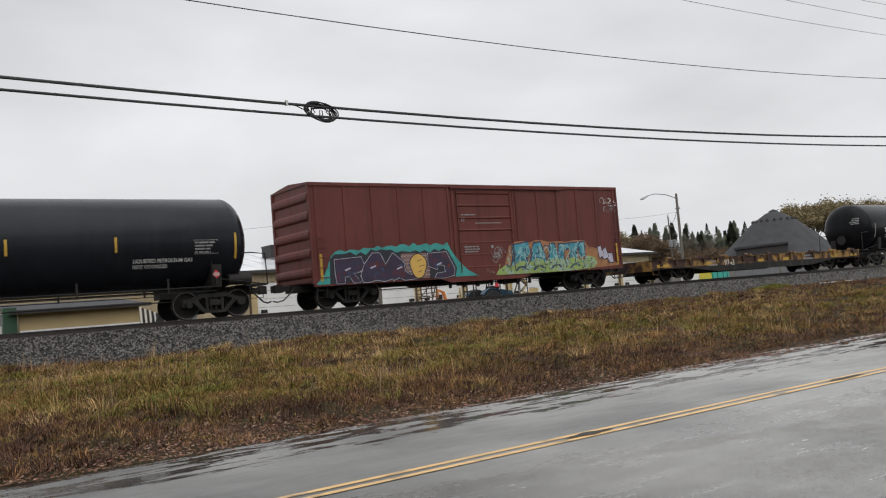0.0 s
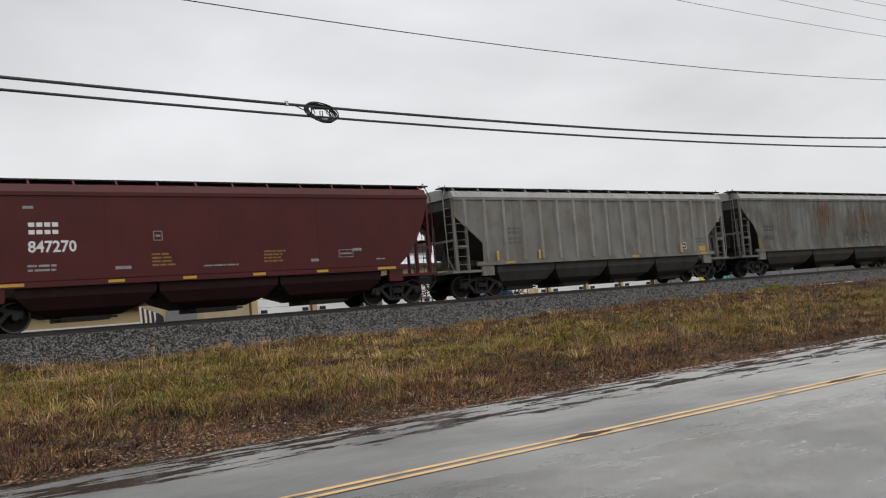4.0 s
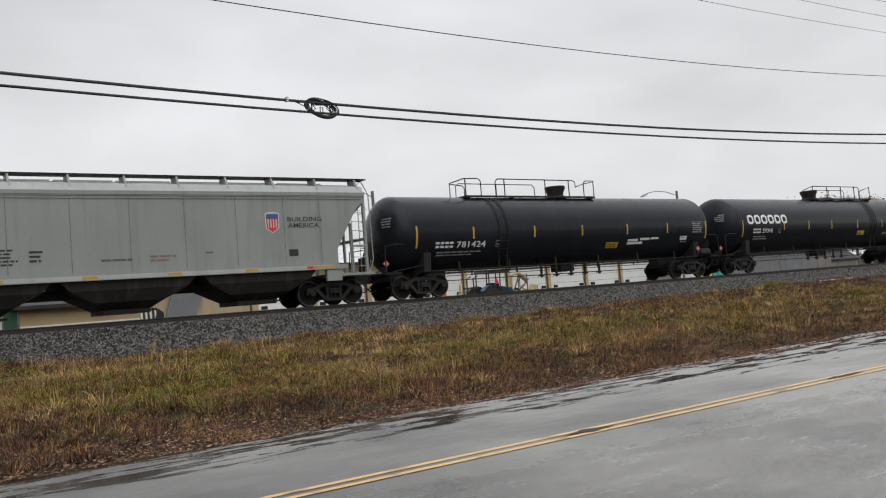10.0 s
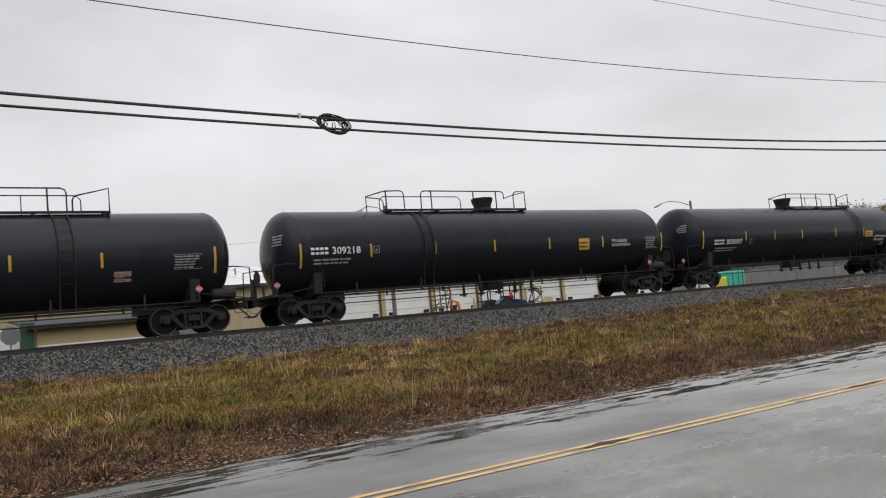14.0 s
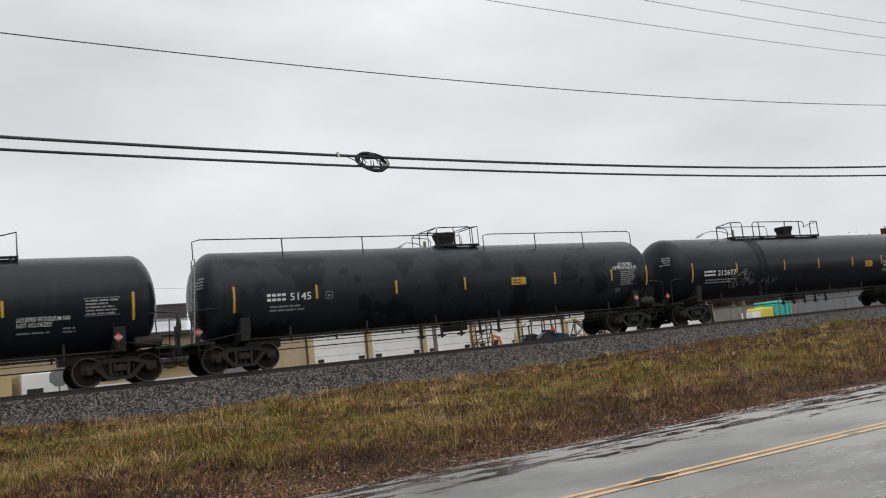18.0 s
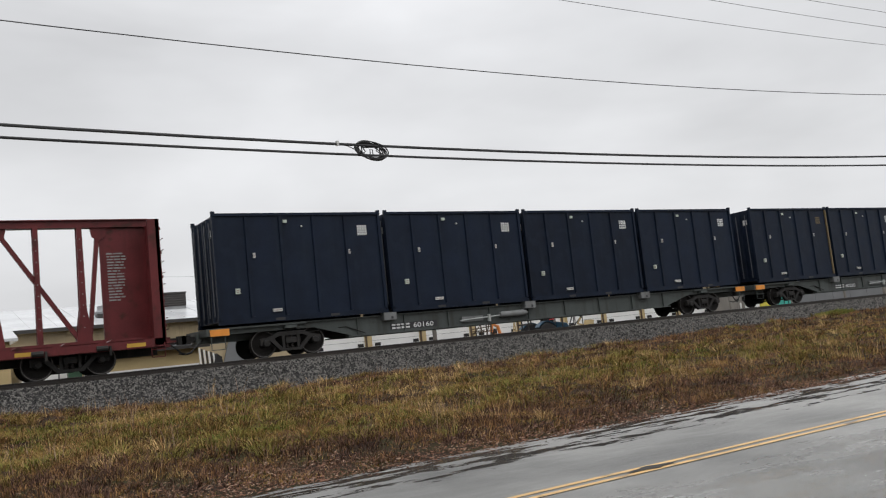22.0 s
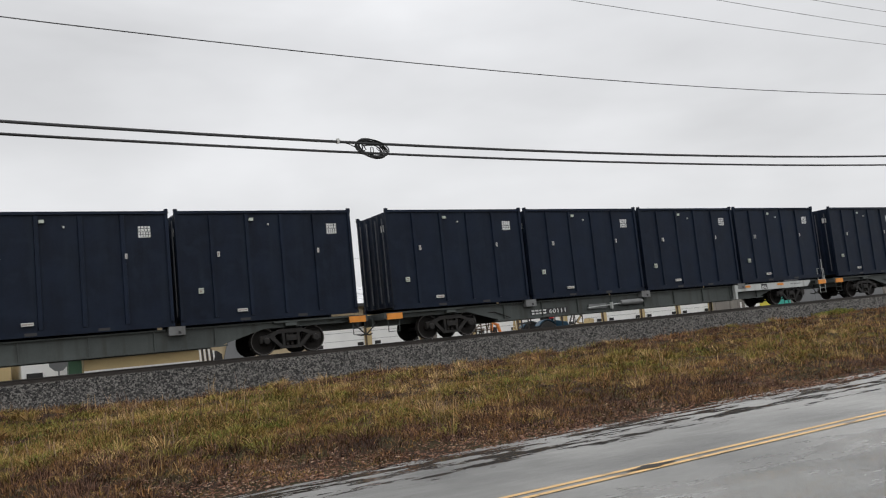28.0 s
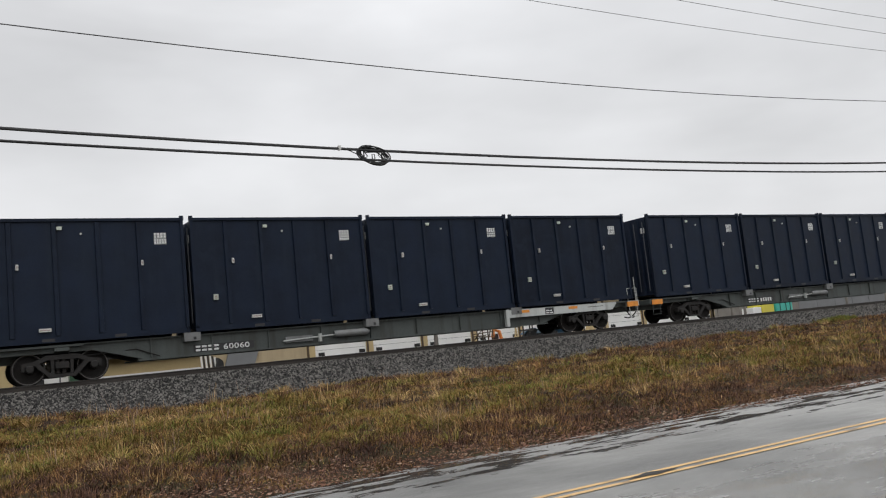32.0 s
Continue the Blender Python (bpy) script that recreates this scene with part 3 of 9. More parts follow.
# dark cracked joint that shows here and there between the two lines
M["tar"] = surf("tar", (0.016, 0.013, 0.011), 0.55, spec=0.3, var=0.4, scale=3, grain=30, bump=0.2)
rj = random.Random(77)
x = -20.0
while x < 90:
    length = rj.uniform(0.7, 2.6)
    n_cut = 12
    g = Geo()
    for i in range(n_cut + 1):
        u = i / n_cut
        mid = -22.02 + 0.05 * noise.noise((x + u * length * 2.2, 3, 1))
        wide = math.sin(math.pi * u) * (0.05 + 0.16 * abs(noise.noise((x + u * length * 3.1, 7, 2)))) + 0.004
        g.v += [(x + u * length, mid - wide, 0.056), (x + u * length, mid + wide, 0.056)]
    g.f = [(2 * i, 2 * i + 2, 2 * i + 3, 2 * i + 1) for i in range(n_cut)]
    part("joint_crack", g, "tar", road, "dark worn joint between the painted lines")
    x += length + rj.uniform(0.4, 4.5)

# gravel shoulder on the observer's side of the road
M["gravel"] = surf("gravel", (0.075, 0.070, 0.064), 0.8, var=0.5, scale=1.5, grain=35, bump=0.8)
g = Geo()
for i in range(81):
    x = -60 + 2 * i
    g.v += [(x, -34, 0.004), (x, -26.52 + 0.25 * noise.noise((x * 0.7, 0, 5)), 0.012), (x, -26.22 + 0.22 * noise.noise((x * 0.8, 0, 9)), 0.016)]
g.f = [(3 * i + k, 3 * i + 3 + k, 3 * i + 4 + k, 3 * i + 1 + k) for i in range(80) for k in range(2)]
tagged(part("shoulder", g, "gravel", None), "dark wet gravel shoulder beside the road", "shoulder", kind="structure")


def scatter(name, count, area, size, material, label, seed, flat=0.7, lift=0.3, height=None, keep=None):
    """Many small stones or lumps joined in one mesh."""
    rnd = np.random.RandomState(seed)
    base = np.array([(1, 0, 0), (-1, 0, 0), (0, 1, 0), (0, -1, 0), (0, 0, 1), (0, 0, -1)], float)
    tri = np.array([(0, 2, 4), (2, 1, 4), (1, 3, 4), (3, 0, 4), (2, 0, 5), (1, 2, 5), (3, 1, 5), (0, 3, 5)])
    x, y = rnd.uniform(area[0], area[1], count), rnd.uniform(area[2], area[3], count)
    if keep is not None:
        ok = np.array([keep(a, b) for a, b in zip(x, y)])
        x, y = x[ok], y[ok]
        count = len(x)
    z = np.array([(height or bank)(b) for b in y])
    s = size * rnd.uniform(0.55, 1.45, count)
    rot = rnd.uniform(0, 6.28, count)
    vs = base[None] * rnd.uniform(0.6, 1.25, (count, 6, 3)) * s[:, None, None]
    vs[:, :, 2] *= flat
    c, d = np.cos(rot)[:, None], np.sin(rot)[:, None]
    px, py = vs[:, :, 0] * c - vs[:, :, 1] * d, vs[:, :, 0] * d + vs[:, :, 1] * c
    tilt = rnd.uniform(-0.5, 0.5, count)[:, None]
    pz = vs[:, :, 2] + px * tilt
    allv = np.stack([px + x[:, None], py + y[:, None], pz + (z + s * lift)[:, None]], -1).reshape(-1, 3)
    allf = (tri[None] + 6 * np.arange(count)[:, None, None]).reshape(-1, 3)
    me = bpy.data.meshes.new(name)
    me.from_pydata(allv.tolist(), [], allf.tolist())
    me.materials.append(M[material])
    ob = new(name, me)
    return tagged(ob, label, name.replace("_", " "), kind="stuff")


scatter("loose_gravel", 3500, (-6, 16, -28.3, -26.25), 0.022, "gravel", "loose dark stones on the wet shoulder", 5, height=lambda y: 0.012)

# ---- the track ----
def bed(y):
    a = abs(y)
    return 1.54 if a < 1.75 else 1.54 - (a - 1.75) * 0.30


# bed colour is darker than its stones, painting the shade in their gaps
M["ballast"] = surf("ballast", (0.026, 0.025, 0.024), 0.8, spec=0.2, var=0.55, scale=3.0, grain=14, bump=1.0, island=0.0)
M["ballast_stone"] = surf("ballast_stone", (0.084, 0.079, 0.073), 0.62, spec=0.3, var=0.92, scale=9.0, grain=30, bump=0.3, island=1.9)
g = Geo()
bx = [-1500, -200] + list(range(-30, 131, 2)) + [300, 1500]
by = (-4.4, -1.75, 1.75, 3.75)
for x in bx:
    for y in by:
        yy = y + (0.25 * noise.noise((x * 0.5, y, 0)) if abs(y) > 3 else 0)
        g.v.append((x, yy, bed(yy)))
g.f = [(i * 4 + k, i * 4 + 4 + k, i * 4 + 5 + k, i * 4 + 1 + k) for i in range(len(bx) - 1) for k in range(3)]
tagged(part("ballast_bed", g, "ballast", None, smooth=30), "grey crushed-stone ballast bed under the rails", "ballast", kind="structure")
scatter("ballast_stones", 80000, (-3, 62, -4.45, -0.85), 0.031, "ballast_stone", "wet grey crushed stones of the track bed", 11, flat=0.95, lift=0.45, height=lambda y: bed(y) - 0.01)
scatter("ballast_stones", 8000, (-3, 62, -0.6, 2.2), 0.036, "ballast_stone", "wet grey crushed stones of the track bed", 12, height=lambda y: bed(y) - 0.015)

rail_sec = [(-0.075, 0.0), (0.075, 0.0), (0.075, 0.012), (0.012, 0.035), (0.010, 0.125), (0.036, 0.140), (0.036, 0.168), (-0.036, 0.168), (-0.036, 0.140), (-0.010, 0.125), (-0.012, 0.035), (-0.075, 0.012)]
M["tie_wood"] = surf("tie_wood", (0.050, 0.042, 0.036), 0.8, var=0.4, scale=3, grain=20, bump=0.4, stretch=(3, 0.4, 1), rand=0.4)
track = thing("railway_track", "single railway track with rusty steel rails on wooden ties", "railway track", kind="structure")
for yy in (-0.7535, 0.7535):
    r = Geo().prism([(yy + a, RAIL - 0.172 + b) for a, b in rail_sec], "x", -900, 1300)
    part("rail", r, "rail_steel", track, "dark rusty steel rail")
    part("rail_head", Geo().box(-900, 1300, yy - 0.030, yy + 0.030, RAIL - 0.004, RAIL), "rail_head", track, "polished running surface")
tie = Geo().box(-0.11, 0.11, -1.3, 1.3, -0.18, 0.0).mesh("tie")
plate_g = Geo()
for yy in (-0.7535, 0.7535):
    plate_g.box(-0.09, 0.09, yy - 0.19, yy + 0.19, 0.0, 0.014)
    for sx in (-0.05, 0.05):
        for sy in (-0.1, 0.1):
            plate_g.box(sx - 0.012, sx + 0.012, yy + sy - 0.012, yy + sy + 0.012, 0.014, 0.035)
tie_plate = plate_g.mesh("tie_plate")
for i in range(130):
    at = pose(-6 + 0.53 * i, 0, RAIL - 0.186)
    t_ob = part("tie", tie, "tie_wood", track, at=at)
    part("tie_plate", tie_plate, "rail_steel", t_ob)


# ---- grass, weeds and fallen leaves ----
def f1(x, y, s, k):
    return noise.noise((x * s, y * s * 1.6, k)) * 0.5 + 0.5


def clamp(a):
    return max(0.0, min(1.0, a))


def tufts(name, count, blades, area, height, lean, width, materials, label, seed, field, spread=0.10, curl=1.0):
    """Arching blades of grass in tufts, thick where the field is high; sparser and broader away from the lay-by. One mesh."""
    rnd = np.random.RandomState(seed)
    roots = []
    while len(roots) < count:
        x, y = rnd.uniform(area[0], area[1]), rnd.uniform(area[2], area[3])
        far = math.hypot(x - 2.0, y + 28.9)
        if rnd.rand() > min(1.0, (15.0 / far) ** 1.6) or rnd.rand() > field(x, y):
            continue
        tone = noise.noise((x * 1.25, y * 1.25, seed)) + 0.5 * noise.noise((x * 3.1, y * 3.1, seed + 3))
        swell = 0.62 + 0.75 * clamp(0.5 + 1.3 * noise.noise((x * 1.05, y * 1.05, seed + 7)))
        roots.append((x, y, bank(y) + lumps(x, y) - 0.02, max(1.0, far / 15.0) ** 0.7, tone, swell))
    roots = np.array(roots)
    n = count * blades
    base = np.repeat(roots, blades, 0)
    tall = np.repeat(height * rnd.uniform(0.6, 1.25, count) * roots[:, 5], blades) * rnd.uniform(0.55, 1.2, n)
    pick = np.repeat(np.clip((roots[:, 4] * 1.3 + 0.5 + rnd.uniform(-0.2, 0.2, count)) * len(materials), 0, len(materials) - 1).astype(int), blades)
    stray = rnd.rand(n) < 0.2
    pick[stray] = rnd.randint(0, len(materials), stray.sum())
    a, r = rnd.uniform(0, 6.283, n), spread * rnd.rand(n) ** 0.5
    bx, by, bz = base[:, 0] + r * np.cos(a), base[:, 1] + r * np.sin(a), base[:, 2]
    ln = lean * rnd.uniform(0.15, 1.3, n)
    way = a + rnd.uniform(-0.8, 0.8, n)
    dx, dy = np.cos(way) * ln * tall, np.sin(way) * ln * tall
    w = width * rnd.uniform(0.6, 1.4, n) * base[:, 3]
    side = rnd.uniform(-0.9, 0.9, n)
    wx, wy = w * np.cos(side), w * np.sin(side)
    ring = []
    for u, k in ((0.0, 1.0), (0.55, 0.85), (1.0, 0.0)):
        out, up = u ** (1.0 + 0.9 * curl), u - 0.30 * curl * np.minimum(ln, 1.4) * u * u
        for sgn in ((-1, 1) if k else (0,)):
            ring.append(np.stack([bx + dx * out + sgn * wx * k, by + dy * out + sgn * wy * k, bz + tall * up], -1))
    verts = np.stack(ring, 1).reshape(-1, 3)
    k = 5 * np.arange(n)
    me = bpy.data.meshes.new(name)
    me.vertices.add(5 * n)
    me.vertices.foreach_set("co", verts.ravel())
    me.loops.add(7 * n)
    me.loops.foreach_set("vertex_index", np.stack([k, k + 1, k + 3, k + 2, k + 2, k + 3, k + 4], -1).ravel())
    me.polygons.add(2 * n)
    me.polygons.foreach_set("loop_start", np.stack([7 * np.arange(n), 7 * np.arange(n) + 4], -1).ravel())
    me.update(calc_edges=True)
    for m in materials:
        me.materials.append(M[m])
    me.polygons.foreach_set("material_index", np.repeat(pick, 2))
    me.validate()
    return tagged(new(name, me), label, "grass", kind="stuff")


for nm, col in (("grass_green", (0.190, 0.166, 0.047)), ("grass_lush", (0.130, 0.152, 0.038)), ("grass_olive", (0.210, 0.148, 0.046)), ("grass_straw", (0.380, 0.258, 0.122)),
                ("grass_tan", (0.240, 0.134, 0.058)), ("weed_brown", (0.140, 0.080, 0.054)), ("weed_dark", (0.072, 0.043, 0.034)),
                ("leaf_brown", (0.145, 0.079, 0.054)), ("leaf_pale", (0.230, 0.160, 0.118))):
    M[nm] = surf(nm, col, 0.85, spec=0.03, var=0.65, scale=0.6, grain=8, bump=0.0, island=1.0)


def up_bank(x, y):
    """0 at the road, 1 at the ballast, uneven along the way."""
    return (y + 18.2) / 14.4 + 0.34 * (f1(x, y, 0.30, 5.0) - 0.5) + 0.12 * (f1(x, y, 1.0, 15.0) - 0.5)


def green_field(x, y):
    v = up_bank(x, y)
    clump = 0.25 + 0.75 * clamp((f1(x, y, 0.9, 6.0) - 0.40) * 5)
    return clump * clamp((f1(x, y, 0.24, 2.0) - 0.34 + 0.10 * clamp((16 - x) / 16)) * 4.5) * clamp((v - 0.14) * 5) * max(0.03, clamp((0.86 - 0.16 * clamp((x - 6) / 14) - v) * 4.5))


def straw_field(x, y):
    v = up_bank(x, y)
    clump = 0.15 + 0.85 * clamp((f1(x, y, 1.1, 9.0) - 0.42) * 6)
    return clump * max(0.10, clamp((f1(x, y, 0.28, 8.0) - 0.38) * 3.5)) * clamp((v - 0.06) * 6) * max(0.25, clamp((0.86 + 0.4 * clamp((9 - x) / 6) - v) * 5))


def weed_field(x, y):
    v = up_bank(x, y)
    low = clamp(1 - abs(v - 0.13) * 6.0)
    high = clamp(1 - abs(v - 0.90) * (4.6 - 2.2 * clamp((x - 6) / 14)))
    return min(1, max(low, high) * (0.35 + 1.2 * f1(x, y, 0.4, 4.0)) + 0.22 * clamp((x - 12) / 18) + 0.16 * clamp((f1(x, y, 0.35, 1.0) - 0.5) * 4))


def everywhere(x, y):
    return 0.75 + 0.25 * f1(x, y, 0.6, 3.0)


bank_area = (-2.5, 62, -18.0, -3.9)
tufts("thatch", 21000, 9, bank_area, 0.110, 1.5, 0.0050, ("grass_tan", "grass_olive", "weed_brown", "weed_brown", "weed_dark"), "low matted dry thatch covering the bank", 20, everywhere, spread=0.13)
tufts("grass", 8200, 14, bank_area, 0.145, 1.2, 0.0046, ("grass_green", "grass_olive", "grass_green", "grass_tan", "grass_lush"), "patchy green grass on the railway bank", 21, green_field, spread=0.11)
tufts("dry_grass", 5000, 13, bank_area, 0.16, 1.2, 0.0038, ("grass_straw", "grass_tan", "grass_olive", "grass_tan"), "dry straw-coloured autumn grass on the bank", 22, straw_field, spread=0.12)
tufts("dead_weeds", 9800, 11, bank_area, 0.17, 0.9, 0.0042, ("weed_dark", "weed_brown", "weed_dark", "grass_tan", "weed_dark", "weed_brown"), "dead reddish-brown weeds along the bank", 23, weed_field, spread=0.12)
tufts("green_clump", 420, 10, (35.0, 38.4, -5.4, -3.7), 0.20, 0.7, 0.0060, ("grass_green", "grass_lush"), "bright green clump of grass by the ballast", 25, lambda x, y: max(0, 1 - ((x - 36.5) / 1.4) ** 2 - ((y + 4.5) / 0.8) ** 2))
tufts("tall_stalks", 650, 5, bank_area, 0.42, 0.35, 0.0030, ("grass_straw", "leaf_pale"), "tall pale dry stalks standing in the grass", 24, straw_field, curl=0.4)
tufts("tussocks", 620, 62, bank_area, 0.25, 1.4, 0.0046, ("grass_olive", "grass_green", "grass_tan", "grass_straw", "grass_green"), "rounded tussocks of long bent grass on the bank", 26, lambda x, y: clamp((up_bank(x, y) - 0.10) * 6), spread=0.16)
random.seed(6)
scatter("fallen_leaves", 60000, (-2.5, 50, -18.75, -15.6), 0.021, "leaf_brown", "brown fallen leaves along the road edge", 31, flat=0.3, lift=0.8,
        height=lambda y: bank(y) + 0.03, keep=lambda x, y: random.random() < max(0.04, 1 - (y + 18.4) / 2.2) * clamp(1.25 - (x - 4) / 18) and (y > -18.45 or random.random() < 0.05))
scatter("fallen_leaves", 22000, (-2.5, 60, -18.6, -15.8), 0.020, "leaf_pale", "pale fallen leaves along the road edge", 32, flat=0.3, lift=0.9,
        height=lambda y: bank(y) + 0.035, keep=lambda x, y: random.random() < max(0.03, 1 - (y + 18.3) / 2.2) * clamp(1.1 - (x - 4) / 11) and (y > -18.45 or random.random() < 0.05))

# a pale board lying in the grass near the ballast
board = part("board", Geo().box(-1.55, 1.55, -0.10, 0.10, 0, 0.045), "white", None, bevel=0.008, at=pose(42.8, -4.3, 1.02, 0, 0, 3))
tagged(board, "weathered white board lying in the grass", "board")

# ---- overhead cables along the road ----
def cable(name, label, y, pts, r, material, slack=0.0):
    """A hanging line through three places (x, z) along the road, carried on to both sides."""
    (x0, z0), (x1, z1), (x2, z2) = pts
    q = np.polyfit((x0, x1, x2), (z0, z1, z2), 2)
    line = [(x, y, float(np.polyval(q, x))) for x in np.linspace(-26, 62, 45)]
    return tagged(part(name, Geo().tube(line, r, 6), material, None, smooth=60), label, "cable")


CY = -15.9
cable("overhead_cable", "thick black communication cable strung along the road", CY, ((1.6, 5.24), (7.0, 5.15), (24.5, 5.46)), 0.024, "cable")
cable("overhead_cable", "thick black communication cable strung below another", CY, ((1.6, 5.06), (7.0, 4.975), (24.5, 5.20)), 0.021, "cable")
cable("power_line", "thin grey power line high above the road", CY, ((3.0, 6.74), (9.5, 6.71), (25.0, 7.27)), 0.009, "wire")
cable("power_line", "thin grey power line high above the road", CY, ((9.48, 8.44), (15.34, 8.47), (25.4, 8.72)), 0.006, "wire")
cable("power_line", "thin grey power line high above the road", CY, ((13.83, 9.04), (21.6, 9.14), (27.0, 9.30)), 0.006, "wire")
cable("power_line", "thin grey power line high above the road", CY, ((17.1, 9.5), (20.8, 9.57), (24.2, 9.67)), 0.006, "wire")

# the spare cable coiled between the two lines
coil = thing("cable_coil", "black cable coiled on a spreader between two lines", "cable coil", pose(6.98, CY, 5.06))
for k in range(6):
    a, c = 0.33 - 0.022 * k, (0.155, 0.13, 0.165, 0.12, 0.145, 0.10)[k]
    pts = [(a * math.cos(u), 0.012 * (k - 2), c * math.sin(u) - (0.035 + 0.012 * (k % 3)) * math.cos(u)) for u in np.linspace(0, 6.35, 30)]
    part("loop", Geo().tube(pts, 0.011, 6), "cable", coil, smooth=60)
part("spreader", Geo().tube([(-0.17, 0, 0.07), (-0.11, 0, -0.02), (-0.16, 0, -0.05)], 0.009).tube([(0.15, 0, 0.08), (0.10, 0, 0.0), (0.19, 0, -0.06)], 0.009)
     .tube([(-0.02, 0, -0.08), (-0.02, 0, 0.02), (0.03, 0, 0.02), (0.03, 0, -0.08)], 0.009).tube([(-0.19, 0, 0.05), (0.17, 0, 0.07)], 0.012), "cable", coil)
part("lead_in", Geo().tube([(-0.62, 0, 0.115), (-0.45, 0, 0.07), (-0.28, 0, 0.0), (-0.15, 0, -0.06)], 0.008), "cable", coil)
part("tie", Geo().tube([(-0.18, 0, -0.11), (-0.18, 0, 0.10)], 0.012), "cable", coil, "black tie to both lines")
part("tie", Geo().tube([(0.17, 0, -0.11), (0.17, 0, 0.10)], 0.012), "cable", coil, "black tie to both lines")
part("clamp", Geo().box(-0.66, -0.62, -0.03, 0.03, 0.07, 0.15), "white", coil, "pale cable clamp")

# ---- rolling stock: every car stands on z = 0, the top of the rails, with its middle at x = 0 ----
TRAIN, WHEELSETS = [], []          # (thing, place along the train at 0 s); wheelsets ahead and behind the bolster
WR = 0.457                          # wheel radius


def wheel_mesh():
    g = Geo()
    for s in (-1, 1):
        prof = [(s * 0.60, 0.08), (s * 0.685, 0.09), (s * 0.690, 0.15), (s * 0.700, 0.36), (s * 0.690, 0.395), (s * 0.690, 0.482), (s * 0.715, 0.486),
                (s * 0.730, WR + 0.004), (s * 0.815, WR - 0.006), (s * 0.824, WR - 0.012), (s * 0.823, WR - 0.036), (s * 0.820, 0.398), (s * 0.775, 0.385), (s * 0.745, 0.34), (s * 0.760, 0.16), (s * 0.830, 0.14), (s * 0.830, 0.085)]
        g.lathe("y", prof, 36)
    g.lathe("y", [(-1.08, 0.02), (-1.08, 0.075), (1.08, 0.075), (1.08, 0.02)], 12)
    me = g.mesh("wheelset", 40)
    me.materials.append(M["wheel_steel"])
    me.materials.append(M["rim_steel"])
    for p in me.polygons:
        r = math.hypot(p.center.x, p.center.z)
        if 0.424 < r < 0.446 and 0.818 < abs(p.center.y) < 0.83:
            p.material_index = 1
    return me


def frame_mesh(s):
    """The cast side frame of a truck, with its spring pocket and axle boxes."""
    y0, y1 = (s * 0.93, s * 1.09)
    g = Geo()
    g.prism([(-1.10, 0.40), (-1.10, 0.62), (-0.78, 0.67), (-0.42, 0.82), (0.42, 0.82), (0.78, 0.67), (1.10, 0.62), (1.10, 0.40), (1.02, 0.40), (1.00, 0.54), (0.76, 0.54), (0.44, 0.68),
             (-0.44, 0.68), (-0.76, 0.54), (-1.00, 0.54), (-1.02, 0.40)], "y", y0, y1)
    for d in (-1, 1):
        g.prism([(d * 0.76, 0.55), (d * 0.62, 0.60), (d * 0.30, 0.26), (d * 0.36, 0.16)], "y", y0 + s * 0.01, y1 - s * 0.01)
        g.prism([(d * 0.30, 0.26), (d * 0.22, 0.26), (d * 0.22, 0.69), (d * 0.32, 0.69)], "y", y0 + s * 0.012, y1 - s * 0.012)
    g.prism([(-0.36, 0.16), (-0.36, 0.25), (0.36, 0.25), (0.36, 0.16)], "y", y0, y1)
    for x in (-0.89, 0.89):
        g.lathe("y", [(s * 0.95, 0.115), (s * 1.15, 0.115), (s * 1.17, 0.09), (s * 1.17, 0.01)], 14, (x, 0, WR))
    return g.mesh("side_frame", 30)


TRUCK = {}


def truck(car, x):
    if not TRUCK:
        TRUCK["bolster"] = Geo().prism([(-1.12, 0.42), (-1.12, 0.60), (-0.5, 0.74), (0.5, 0.74), (1.12, 0.60), (1.12, 0.42), (0.5, 0.34), (-0.5, 0.34)], "x", -0.19, 0.19).box(-0.9, 0.9, -0.62, -0.50, 0.22, 0.30).box(-0.9, 0.9, 0.50, 0.62, 0.22, 0.30).mesh("bolster")
        TRUCK["frame"] = (frame_mesh(-1), frame_mesh(1))
        TRUCK["spring"] = [Geo().lathe("z", [(0.25, 0.055), (0.29, 0.07), (0.33, 0.055), (0.37, 0.07), (0.41, 0.055), (0.45, 0.07), (0.68, 0.06)], 8, (x, y, 0)).mesh("spring", 30) for y in (-1.01, 1.01) for x in (-0.12, 0.05)]
        TRUCK["wheel"] = wheel_mesh()
    t = part("truck", TRUCK["bolster"], "iron", car, "greasy black cast-iron truck", at=pose(x, 0, 0))
    for me in TRUCK["frame"]:
        part("side_frame", me, "iron", t)
    for me in TRUCK["spring"]:
        part("spring", me, "wheel_steel", t)
    pair = [part("wheelset", TRUCK["wheel"], None, t, "steel wheelset with a bright tread", at=pose(k, 0, WR)) for k in (-0.89, 0.89)]
    WHEELSETS.append(pair)
    return t


COUPLER = {}


def coupler(car, x, s):
    """Draw-bar, knuckle and brake hose at an end; s is -1 or 1."""
    if not COUPLER:
        for d in (-1, 1):
            g = Geo().box(*sorted((0, d * 0.42)), -0.10, 0.10, 0.74, 0.94).box(*sorted((d * 0.36, d * 0.64)), -0.16, 0.05, 0.70, 0.99).box(*sorted((d * 0.50, d * 0.70)), 0.02, 0.15, 0.72, 0.97)
            h = Geo().tube([(0, -0.32, 0.80), (d * 0.20, -0.34, 0.62), (d * 0.42, -0.30, 0.42), (d * 0.62, -0.22, 0.37), (d * 0.78, -0.16, 0.42)], 0.028, 6)
            COUPLER[d] = (g.mesh("coupler"), h.mesh("brake_hose", 60))
    c = part("coupler", COUPLER[s][0], "iron", car, at=pose(x, 0, 0))
    part("brake_hose", COUPLER[s][1], "cable", c, "drooping black rubber brake hose")


def enlist(car, place):
    TRAIN.append((car, place))
    return car


